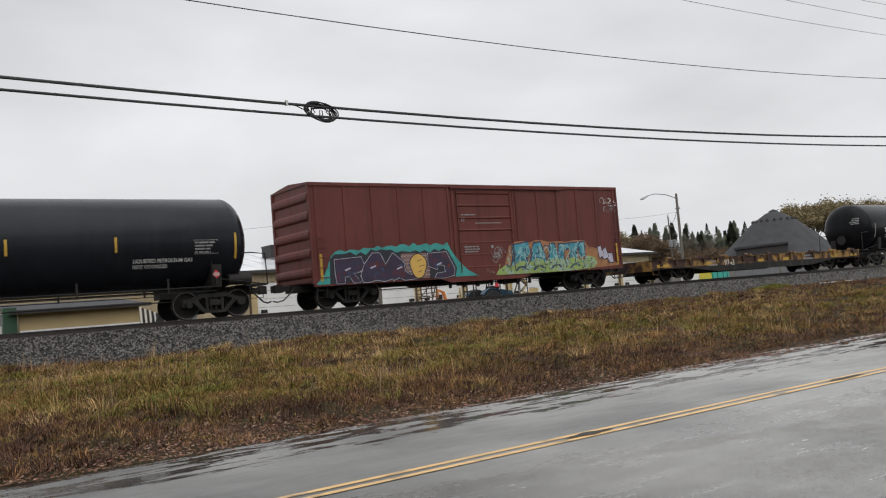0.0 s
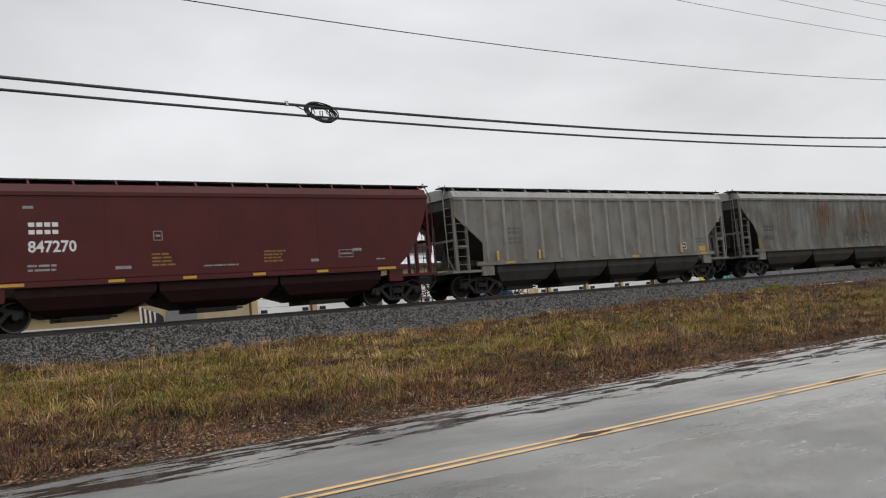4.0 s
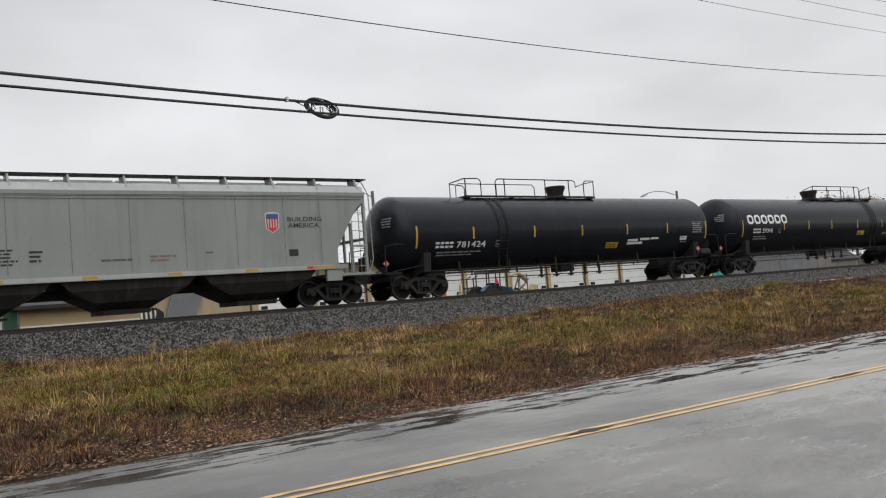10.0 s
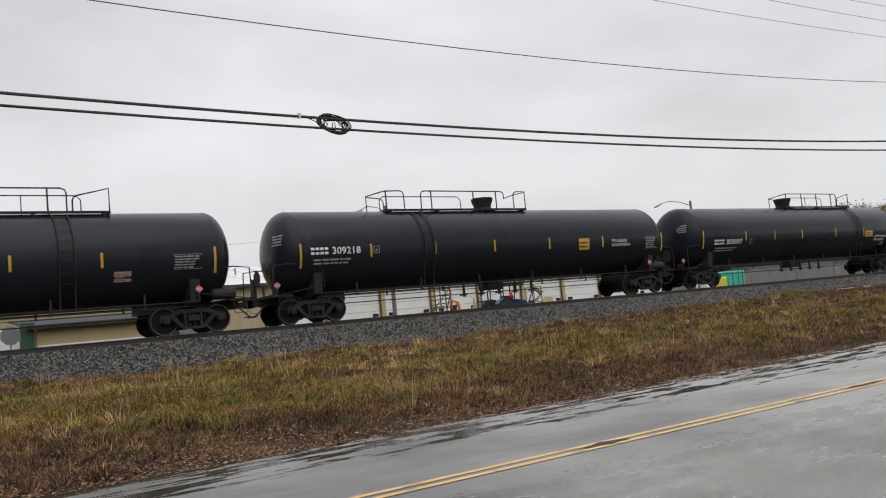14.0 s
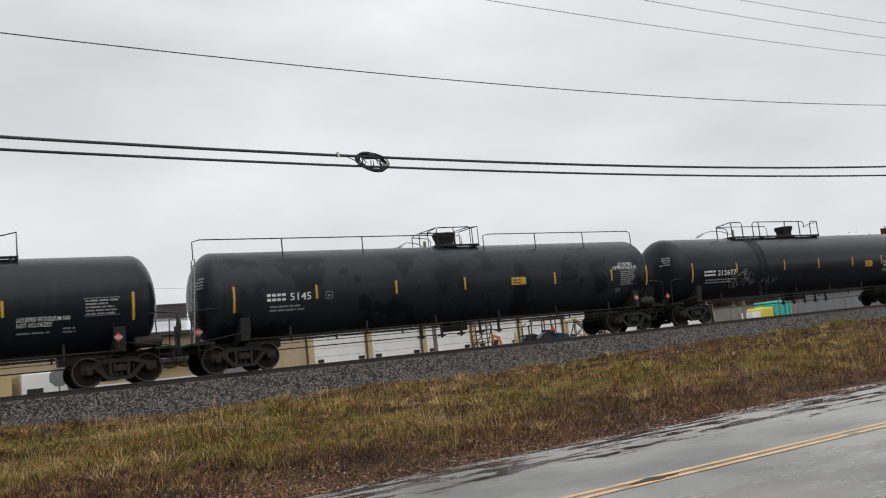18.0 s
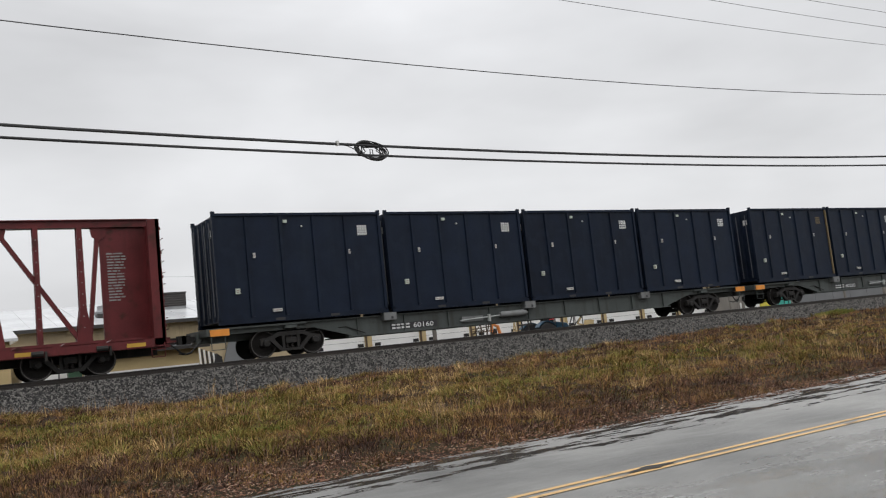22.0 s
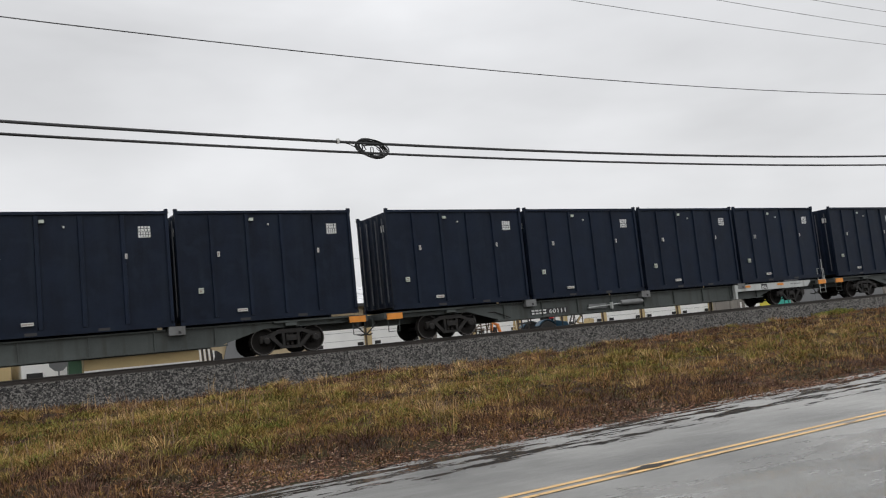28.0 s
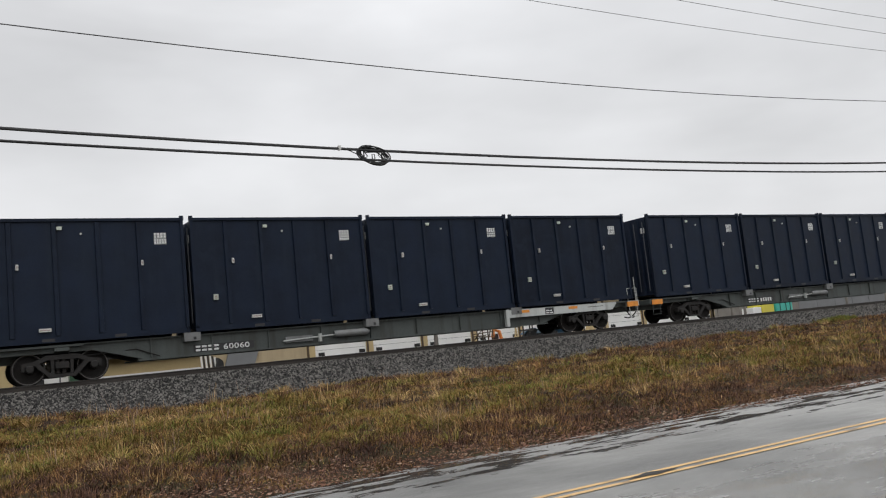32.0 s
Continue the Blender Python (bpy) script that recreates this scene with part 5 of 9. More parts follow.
tank_car(261.1, 9.92, 8.62, (-9.27, -6.43, -3.56, -0.63, 2.34, 5.52, 9.42), "309218", (-8.88, -6.88, 2.38), 4, "long black tank car with a railed top walkway", (-5.08, 1.97), 0.11, (-5.94, 2.04), wide=0.46,
         yellow=((4.38, 2.38, 0.62, 0.5),), white=((8.72, 2.36, 0.8, 0.5),), band=(-3.83,), lpg=(("NON-ODORIZED", 6.07, 7.07, 2.42), ("LIQUEFIED PETROLEUM GAS", 6.07, 7.27, 2.24)))
tank_car(282.7, 9.85, 8.6, (-9.1, -5.7, -3.2, -0.7, 2.6, 5.55, 9.35), "303097", (-8.25, -6.0, 2.08), 4, "long black tank car with a railed top walkway", (-0.6, 5.8), 0.15, (-2.0, 5.85), wide=0.46,
         yellow=((6.12, 2.34, 0.85, 0.36),), white=((8.6, 2.38, 0.95, 0.5), (7.75, 1.72, 0.45, 0.26)), band=(5.1,), lpg=(("LIQUEFIED PETROLEUM GAS", 6.7, 8.05, 2.10), ("NON-ODORIZED", 6.7, 7.8, 1.90)))
tank_car(304.18, 9.80, 8.42, (-8.98, -5.24, -2.31, 0.69, 2.92, 5.23, 8.84), "36979", (-8.07, -6.32, 2.12), 4, "black tank car with a bold white mark", (-0.60, 5.80), -0.09, (-1.4, 5.85), wide=0.48,
         white=((7.93, 2.40, 0.95, 0.5), (6.03, 1.72, 0.9, 0.12), (7.03, 1.75, 0.42, 0.24)), band=(4.25,), big=(-8.52, -4.82, 2.64, 0.50), lpg=(("LIQUEFIED PETROLEUM GAS", 5.58, 7.03, 2.05), ("NOT ODORIZED", 5.58, 6.53, 1.88)))
tank_car(325.42, 10.25, 8.88, (-9.22, -6.29, -3.14, -0.12, 4.33, 7.48, 9.58), "5145", (-8.1, -6.5, 2.22), 4, "dull black tank car with patchy gloss and a full-length top walkway", (-0.62, 1.35), 0.12, (-1.0, 1.4), wide=0.46, shell="tank_dull",
         yellow=((2.46, 2.44, 0.72, 0.30),), white=((8.45, 2.35, 0.9, 0.6), (7.9, 1.8, 0.3, 0.2)), long_rail=True, lpg=(("NON ODORIZED", 7.9, 8.75, 2.86), ("LIQUEFIED PETROLEUM GAS", 7.6, 9.0, 2.70)))
tank_car(347.05, 10.1, 8.70, (-9.08, -6.0, -2.35, 0.46, 3.44, 6.17, 9.45), "212677", (-8.30, -6.05, 2.15), 4, "long black tank car with white scrawls along its side", (-4.89, 2.15), 0.13, (-5.92, 2.25), wide=0.46, shell="tank_black",
         yellow=((4.94, 2.3, 0.68, 0.32),), pink=((7.3, 1.66, 0.6, 0.30),), white=((8.8, 2.5, 0.8, 0.45), (6.9, 1.92, 1.2, 0.2), (8.35, 1.86, 0.4, 0.2)), band=(-4.0,), lpg=(("NON-ODORIZED", 6.35, 7.35, 2.30), ("LIQUEFIED PETROLEUM GAS", 6.35, 7.7, 2.12)))
scrawled_tank = TRAIN[-1][0]
scr = random.Random(4)
for x0, x1, z, h, n in ((-6.6, -4.8, 1.45, 0.75, 22), (-4.3, -3.0, 1.55, 0.42, 10)):
    part("scrawl", wrapped(scribble(Geo(), scr, x0, x1, z, h, 0, n, 0.012), TR + 0.007, TZ), "letter_dim", scrawled_tank, "white spray-paint scrawl")


# ---- covered hoppers ----
def hopper_car(place, half, trucks, zt, paint, belly, bays, label, ribs=0, sill_z=1.42, cut=None, slope=2.3, knee=3.2, board_posts=14, mark_paint="letter_white", stripes=(), blocky=(), numbers=(), lines=(), boxes=(), seams=8, board=-0.075, crown=None, taper=(0.485, 0.39, 0.25), seam_at=()):
    car = enlist(thing("hopper_car", label, "hopper car", group="covered hoppers of the train"), place)
    hw, ze = 1.53, zt - 0.50
    cut = cut or ((0.0, 3.72), (0.35, 3.42), (1.0, 2.40), (1.2, 2.05), (1.2, sill_z))
    left, right = [(-half + a, z) for a, z in cut], [(half - a, z) for a, z in reversed(cut)]
    out = [(-half, ze)] + left + right + [(half, ze)]

    def low_at(x):
        e = half - abs(x)
        for (p, zp), (q, zq) in zip(cut, cut[1:]):
            if p <= e < q:
                return zp + (zq - zp) * (e - p) / (q - p)
        return sill_z
    for s in (-1, 1):
        side = part("side_wall", Geo().prism(out, "y", s * (hw - 0.05), s * hw), paint, car, bevel=0.015)
        if ribs:
            for k in range(ribs):
                x = -half + 0.5 + (2 * half - 1.0) * k / (ribs - 1)
                part("side_post", Geo().prism([(x - 0.09, s * hw), (x + 0.09, s * hw), (x + 0.055, s * (hw + 0.10)), (x - 0.055, s * (hw + 0.10))], "z", low_at(x) + 0.03, ze - 0.06), "worn_post", side)
        else:
            for x in seam_at or [-half + 1.2 + (2 * half - 2.4) * k / seams for k in range(1, seams)]:
                part("seam", Geo().box(x - 0.012, x + 0.012, *sorted((s * hw, s * (hw + 0.006))), max(sill_z, low_at(x)) + 0.1, ze - 0.04), paint, side)
                if seam_at:
                    # dark strip paints the line of shade along each lap
                    part("seam_lap", Geo().box(x + 0.013, x + 0.032, *sorted((s * hw, s * (hw + 0.004))), max(sill_z, low_at(x)) + 0.1, ze - 0.04), "seam_shade", side, "lap joint with its shade line painted dark")
        inset = cut[-1][0]
        part("side_sill", Geo().box(-half + inset - 0.35, half - inset + 0.35, *sorted((s * (hw - 0.06), s * (hw + 0.05))), sill_z - 0.14, sill_z + 0.02), paint, car)
        part("eave_rail", Geo().box(-half - 0.02, half + 0.02, *sorted((s * (hw - 0.06), s * (hw + 0.045))), ze - 0.08, ze + 0.04), paint, car)
    inner = [(-half + 0.05, ze), (-half + 0.05, knee + 0.45), (-half + slope + 0.3, sill_z), (half - slope - 0.3, sill_z), (half - 0.05, knee + 0.45), (half - 0.05, ze)]
    part("bin", Geo().prism(inner, "y", -hw + 0.06, hw - 0.06), belly, car, "dark streaked inner bin with sloping ends")
    roof = [(-hw - 0.02, ze + 0.02), (-hw + 0.10, ze + 0.27), (-0.95, zt - 0.10), (-0.4, zt - 0.04), (0.4, zt - 0.04), (0.95, zt - 0.10), (hw - 0.10, ze + 0.27), (hw + 0.02, ze + 0.02)]
    part("roof", Geo().prism(roof, "x", -half, half), crown or paint, car)
    for k in range(8):
        a = -half + 1.0 + (2 * half - 2) * k / 8
        part("roof_hatch", Geo().box(a, a + (2 * half - 2) / 8 - 0.12, -0.38, 0.38, zt - 0.05, zt + 0.04), paint, car)
    for s in (-1, 1):
        part("running_board", Geo().box(-half - 0.30, half + 0.30, *sorted((s * 0.78, s * 1.28)), zt + board, zt + board + 0.045), "belly", car, "dark steel roof walkway")
    for k in range(board_posts):
        x = -half + 0.2 + (2 * half - 0.4) * k / (board_posts - 1)
        for s in (-1, 1):
            part("board_bracket", Geo().prism([(s * 1.50, ze + 0.16), (s * 1.28, zt + board), (s * 0.78, zt + board), (s * 0.84, zt - 0.13)], "x", x - 0.03, x + 0.03), paint, car)
    # discharge bays: full width below the sill, then tapering to the gates
    span = 2 * (half - cut[-1][0]) - 1.5
    for k in range(bays):
        c = -span / 2 + span * (k + 0.5) / bays
        w = span / bays

        def ring(wx, wy, z):
            return [(c - wx, -wy, z), (c + wx, -wy, z), (c + wx, wy, z), (c - wx, wy, z)]
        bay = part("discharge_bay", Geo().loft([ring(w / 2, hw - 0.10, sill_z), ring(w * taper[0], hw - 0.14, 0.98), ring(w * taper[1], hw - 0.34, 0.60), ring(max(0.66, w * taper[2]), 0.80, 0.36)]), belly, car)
        part("outlet_gate", Geo().box(c - 0.72, c + 0.72, -0.86, 0.86, 0.22, 0.36), "iron", bay)
        part("gate_shaft", Geo().tube([(c - 0.95, -0.78, 0.30), (c + 0.95, -0.78, 0.30)], 0.035), "iron", bay)
    part("centre_sill", Geo().box(-half - 0.3, half + 0.3, -0.28, 0.28, 0.78, 1.08), "iron", car)
    for s in (-1, 1):
        e = s * half
        part("end_platform", Geo().box(*sorted((e - s * (cut[-1][0] + 0.3), e + s * 0.28)), -1.50, 1.50, 1.02, 1.12), paint, car)
        part("sill_step", Geo().box(*sorted((e - s * (cut[-1][0] - 0.1), e - s * (cut[-1][0] + 0.5))), -1.54, -1.42, 0.86, 1.30), paint, car)
        for y in (-1.44, 1.44):
            part("end_post", Geo().box(e - 0.05, e + 0.05, y - 0.05, y + 0.05, 1.1, ze), paint, car)
            part("end_post", Geo().box(e - s * 0.60 - 0.045, e - s * 0.60 + 0.045, y - 0.05, y + 0.05, 1.1, 2.95), paint, car)
            part("slope_brace", Geo().box(e - s * 0.55 - 0.04, e - s * 0.55 + 0.04, y * 0.55 - 0.04, y * 0.55 + 0.04, 1.1, knee), paint, car)
        part("cross_bar", Geo().box(*sorted((e - s * 0.60, e)), -1.50, -1.44, 2.05, 2.13), paint, car)
        part("cross_bar", Geo().box(e - 0.05, e + 0.05, -1.44, 1.44, 2.3, 2.4), paint, car)
        lad = Geo()
        for k in range(8):
            z = 1.35 + k * (zt - 1.9) / 8
            lad.tube([(e - s * 0.06, -1.52, z), (e - s * 0.58, -1.52, z)], 0.011)
        lad.tube([(e - s * 0.58, -1.52, 1.1), (e - s * 0.58, -1.52, 3.2)], 0.015)
        part("side_ladder", lad, paint, car, smooth=50)
        lad = Geo()
        for k in range(8):
            z = 1.35 + k * (zt - 1.9) / 8
            lad.tube([(e + s * 0.05, -0.95, z), (e + s * 0.05, -1.40, z)], 0.011)
        lad.tube([(e + s * 0.05, -0.95, 1.1), (e + s * 0.05, -0.95, zt - 0.1), (e + s * 0.25, -0.95, zt + 0.06)], 0.015)
        part("end_ladder", lad, paint, car, smooth=50)
        part("grab_rail", Geo().tube([(e + s * 0.12, -1.44, 1.1), (e + s * 0.34, -1.36, 1.6), (e + s * 0.34, -1.30, zt - 0.5), (e + s * 0.1, -1.2, zt + 0.06)], 0.022), paint, car, smooth=50)
        st = Geo()
        for z in (0.45, 0.75):
            st.tube([(e - s * 0.1, -1.48, 1.05), (e - s * 0.1, -1.48, z), (e - s * 0.55, -1.48, z), (e - s * 0.55, -1.48, 1.05)], 0.018)
        part("step", st, "iron", car)
        coupler(car, e + s * 0.28, s)
        truck(car, s * trucks)
    part("brake_wheel", Geo().lathe("x", [(-half - 0.14, 0.02), (-half - 0.14, 0.30), (-half - 0.10, 0.30), (-half - 0.10, 0.02)], 16, (0, -0.4, 2.0)), "iron", car)
    part("brake_housing", Geo().box(-half - 0.1, -half + 0.05, -0.6, -0.2, 1.6, 2.3), "iron", car)
    part("brake_reservoir", Geo().lathe("x", [(-half + 0.7, 0.04), (-half + 0.75, 0.22), (-half + 1.6, 0.22), (-half + 1.65, 0.04)], 14, (0, -0.75, 1.34)), "iron", car, smooth=40)
    for x, w, mat_name in stripes:
        part("reflector_stripe", Geo().box(x - w / 2, x + w / 2, -hw - 0.056, -hw - 0.05, sill_z - 0.10, sill_z - 0.01), mat_name, car, "reflective sill stripe")
    yf = -hw - 0.008
    for n, x0, x1, z0, z1 in blocky:
        tagged(part("owner_mark", blocks(Geo(), x0, x1, z0, z1 - z0, yf, n), mark_paint, car, "block mark"), kind="stuff")
    for text, x0, x1, z0, z1 in numbers:
        part("lettering", flat_words(Geo(), text, x0, x1, z0, z1 - z0, yf, 0.022), mark_paint, car, "painted car number")
    for x0, x1, z0, z1, m in lines:
        tagged(part("stencil", small_lines(Geo(), x0, x1, z0, z1 - z0, yf, max(1, int((z1 - z0) / 0.105))), m, car), "small stencilled lines", kind="stuff")
    for x0, x1, z0, z1, m in boxes:
        g = Geo()
        for q in ((x0, x1, z0, z0 + 0.025), (x0, x1, z1 - 0.025, z1), (x0, x0 + 0.025, z0, z1), (x1 - 0.025, x1, z0, z1), (x0 + 0.07, x1 - 0.07, (z0 + z1) / 2 - 0.03, (z0 + z1) / 2 + 0.03)):
            plate(g, [(q[0], q[2]), (q[1], q[2]), (q[1], q[3]), (q[0], q[3])], yf)
        part("stencil_box", g, m, car, "small stencilled box")
        if x0 > 4.5:
            part("stencil_field", plate(Geo(), [(x0 + 0.025, z0 + 0.025), (x1 - 0.025, z0 + 0.025), (x1 - 0.025, z1 - 0.025), (x0 + 0.025, z1 - 0.025)], yf + 0.003), "letter_black", car, "black stencil field")
    return car


hopper_car(78.83, 8.47, 7.08, 4.59, "hopper_red", "belly_red", 3, "dark red covered hopper car with white numbers", cut=((0.0, 3.9), (0.2, 3.2), (0.6, 2.36), (1.0, 1.85), (1.45, 1.45)), seams=4,
           blocky=((4, -5.81, -4.94, 2.85, 3.20),), numbers=(("847270", -5.85, -4.5, 2.32, 2.66),),
           lines=((-5.88, -4.84, 1.75, 2.01, "letter_dim"), (-5.94, -5.46, 3.61, 3.78, "letter_dim"), (-2.27, -1.45, 1.78, 2.24, "stencil_yellow"), (1.53, 2.43, 1.77, 2.22, "stencil_yellow"), (-0.6, 0.7, 1.70, 1.80, "letter_dim"), (3.3, 3.9, 1.72, 1.92, "letter_dim"),
                  (-3.4, -2.9, 1.72, 1.92, "letter_dim"), (5.0, 5.5, 2.05, 2.25, "letter_dim"), (6.0, 6.4, 1.7, 1.8, "letter_dim")),
           boxes=((-2.19, -1.90, 2.59, 2.90, "letter_dim"), (4.43, 5.03, 1.83, 2.11, "letter_dim")),
           stripes=((-6.55, 1.1, "yellow"), (-3.4, 0.5, "yellow"), (-1.1, 0.45, "yellow"), (1.3, 0.45, "yellow"), (3.7, 0.45, "yellow"), (6.4, 0.8, "yellow")))
hopper_car(97.2, 8.6, 7.14, 4.55, "hopper_worn", "belly_grey", 4, "weathered grey covered hopper car with outside posts", ribs=17, slope=1.9, crown="roof_pale", cut=((0.0, 3.3), (1.33, 2.2), (1.33, 1.42)),
           blocky=((4, -5.9, -4.9, 2.55, 2.82), (4, -5.9, -4.9, 2.13, 2.40)), lines=((5.06, 5.53, 1.61, 1.9, "faded_black"), (6.2, 7.0, 1.9, 2.2, "faded_black"), (5.9, 6.3, 1.6, 1.95, "faded_black")), boxes=((5.06, 5.53, 1.60, 1.92, "letter_white"),), mark_paint="faded_black",
           stripes=((6.79, 0.46, "yellow"), (1.76, 0.45, "yellow"), (-5.9, 0.5, "yellow")))
worn = TRAIN[-1][0]
for x in (-6.6, 5.0, -4.3):
    part("post_stripe", Geo().box(x - 0.06, x + 0.06, -1.642, -1.633, 1.45, 1.85), "yellow", worn, "faded yellow post stripe")
part("worn_panel", Geo().box(6.5, 7.05, -1.545, -1.535, 1.48, 1.72), "yellow", worn, "yellow square panel")
hopper_car(116.21, 8.74, 7.25, 4.63, "hopper_rusty", "belly_grey", 3, "rust-streaked grey covered hopper car with black numbers", slope=2.0, crown="roof_pale", cut=((0.0, 3.7), (0.45, 3.2), (0.95, 2.75), (1.25, 2.2), (1.3, 1.42)),
           blocky=((4, -6.92, -5.99, 2.40, 2.67),), numbers=(("49064", -6.96, -6.05, 1.90, 2.17),), lines=((-7.0, -6.2, 1.55, 1.78, "faded_black"), (5.4, 6.0, 1.75, 1.95, "faded_black")), mark_paint="letter_black",
           stripes=((-7.2, 0.4, "stencil_yellow"), (-3.6, 0.6, "stencil_yellow"), (1.4, 0.6, "stencil_yellow"), (5.0, 0.5, "stencil_yellow")))
rusty_hopper = TRAIN[-1][0]
part("post_stripe", Geo().box(-7.45, -7.25, -1.545, -1.535, 1.50, 1.95), "stencil_yellow", rusty_hopper, "rusty orange corner panel")
# rust blooms and runs of their own shape on the side
rr = random.Random(17)
for xc, zc, wx, wz, n, tone in ((-0.9, 3.55, 1.25, 0.62, 26, "rust_bloom"), (-1.4, 2.7, 0.9, 0.5, 14, "rust_haze"), (3.4, 3.2, 1.9, 0.75, 26, "rust_bloom"), (5.9, 3.0, 0.9, 0.8, 16, "rust_haze"), (1.6, 3.0, 1.2, 0.8, 14, "rust_haze"), (-5.0, 3.2, 1.2, 0.6, 8, "rust_haze")):
    g = Geo()
    for k in range(int(n * 4.2)):
        x, z = xc + rr.gauss(0, 0.45) * wx, zc + rr.gauss(0, 0.40) * wz
        z = min(z, 3.98)
        run, w = rr.uniform(0.35, 1.5), rr.uniform(0.006, 0.030)
        pts = [(x - w, z), (x - w * 0.6, z + rr.uniform(0.02, 0.10)), (x + w * 0.7, z + rr.uniform(0.02, 0.10)), (x + w, z - 0.05), (x + w * 0.55, z - run * 0.5), (x + w * 0.12, z - run), (x - w * 0.3, z - run * 0.9), (x - w * 0.7, z - run * 0.4)]
        plate(g, [(a, max(1.45, b)) for a, b in pts], -1.5335 - 0.00006 * k)
    tagged(part("rust_run", g, tone, rusty_hopper), "brown rust stains running down the side", kind="stuff")
scr = random.Random(9)
for x0, x1, z, h, n, w, tone in ((-4.9, -3.2, 1.62, 0.55, 14, 0.010, "faded_black"), (-2.6, -0.4, 1.62, 0.62, 20, 0.012, "faded_black"), (1.2, 3.7, 1.62, 0.66, 24, 0.024, "letter_black"), (4.0, 5.1, 1.70, 0.30, 9, 0.016, "letter_black"), (5.6, 6.6, 1.66, 0.45, 9, 0.010, "faded_black")):
    part("scrawl", scribble(Geo(), scr, x0, x1, z, h, -1.5405, n, w), tone, rusty_hopper, "black spray-paint scrawl")
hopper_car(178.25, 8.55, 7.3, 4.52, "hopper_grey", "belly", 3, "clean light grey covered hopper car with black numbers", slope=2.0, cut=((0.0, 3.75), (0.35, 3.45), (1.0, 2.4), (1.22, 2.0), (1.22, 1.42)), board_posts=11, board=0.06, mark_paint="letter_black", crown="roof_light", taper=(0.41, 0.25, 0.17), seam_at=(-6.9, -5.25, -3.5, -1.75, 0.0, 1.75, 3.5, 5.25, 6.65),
           blocky=((2, -6.02, -5.43, 2.95, 3.27),), numbers=(("98713", -6.25, -4.8, 2.40, 2.76),),
           lines=((-6.2, -5.2, 1.62, 2.2, "letter_black"), (-4.11, -3.18, 1.82, 2.35, "letter_black"), (-2.9, -2.5, 1.9, 2.3, "letter_black"), (-0.9, 0.1, 1.85, 1.98, "faded_black"), (0.6, 1.5, 1.80, 2.05, "brick_paint"), (2.4, 2.8, 2.0, 2.1, "faded_black")),
           boxes=((-4.47, -4.24, 2.76, 2.97, "letter_black"), (5.40, 5.75, 1.80, 2.04, "letter_black")),
           stripes=((-6.5, 0.5, "yellow"), (-3.85, 0.45, "yellow"), (-1.25, 0.45, "yellow"), (1.35, 0.45, "yellow"), (3.95, 0.45, "yellow"), (6.75, 0.9, "yellow"), (6.15, 0.25, "red")))
up = TRAIN[-1][0]
part("sill_band", Geo().box(-7.1, 7.1, -1.583, -1.579, 1.30, 1.435), "roof_light", up, "pale painted sill band")
part("lettering", flat_words(Geo(), "BUILDING", 5.39, 6.74, 3.02, 0.16, -1.540), "letter_black", up, "black painted words")
part("lettering", flat_words(Geo(), "AMERICA", 5.42, 6.62, 2.80, 0.16, -1.540), "letter_black", up, "black painted words")
part("shield_edge", plate(Geo(), [(4.58, 2.79), (4.835, 2.61), (5.09, 2.79), (5.10, 3.32), (4.835, 3.36), (4.57, 3.32)], -1.538), "white", up)
part("shield_mark", plate(Geo(), [(4.62, 2.80), (4.835, 2.65), (5.05, 2.80), (5.06, 3.14), (4.61, 3.14)], -1.540), "red", up, "red shield-shaped mark")
part("shield_top", plate(Geo(), [(4.61, 3.12), (5.06, 3.12), (5.06, 3.29), (4.61, 3.29)], -1.543), "logo_blue", up)
for k in range(4):
    part("shield_stripe", plate(Geo(), [(4.66 + 0.10 * k, 2.80), (4.70 + 0.10 * k, 2.80), (4.70 + 0.10 * k, 3.10), (4.66 + 0.10 * k, 3.10)], -1.545), "white", up)
for z in (3.82, 3.90, 3.98):
    part("roof_groove", Geo().box(-8.4, 8.4, -1.56, -1.53, z, z + 0.03), "hopper_grey", up)


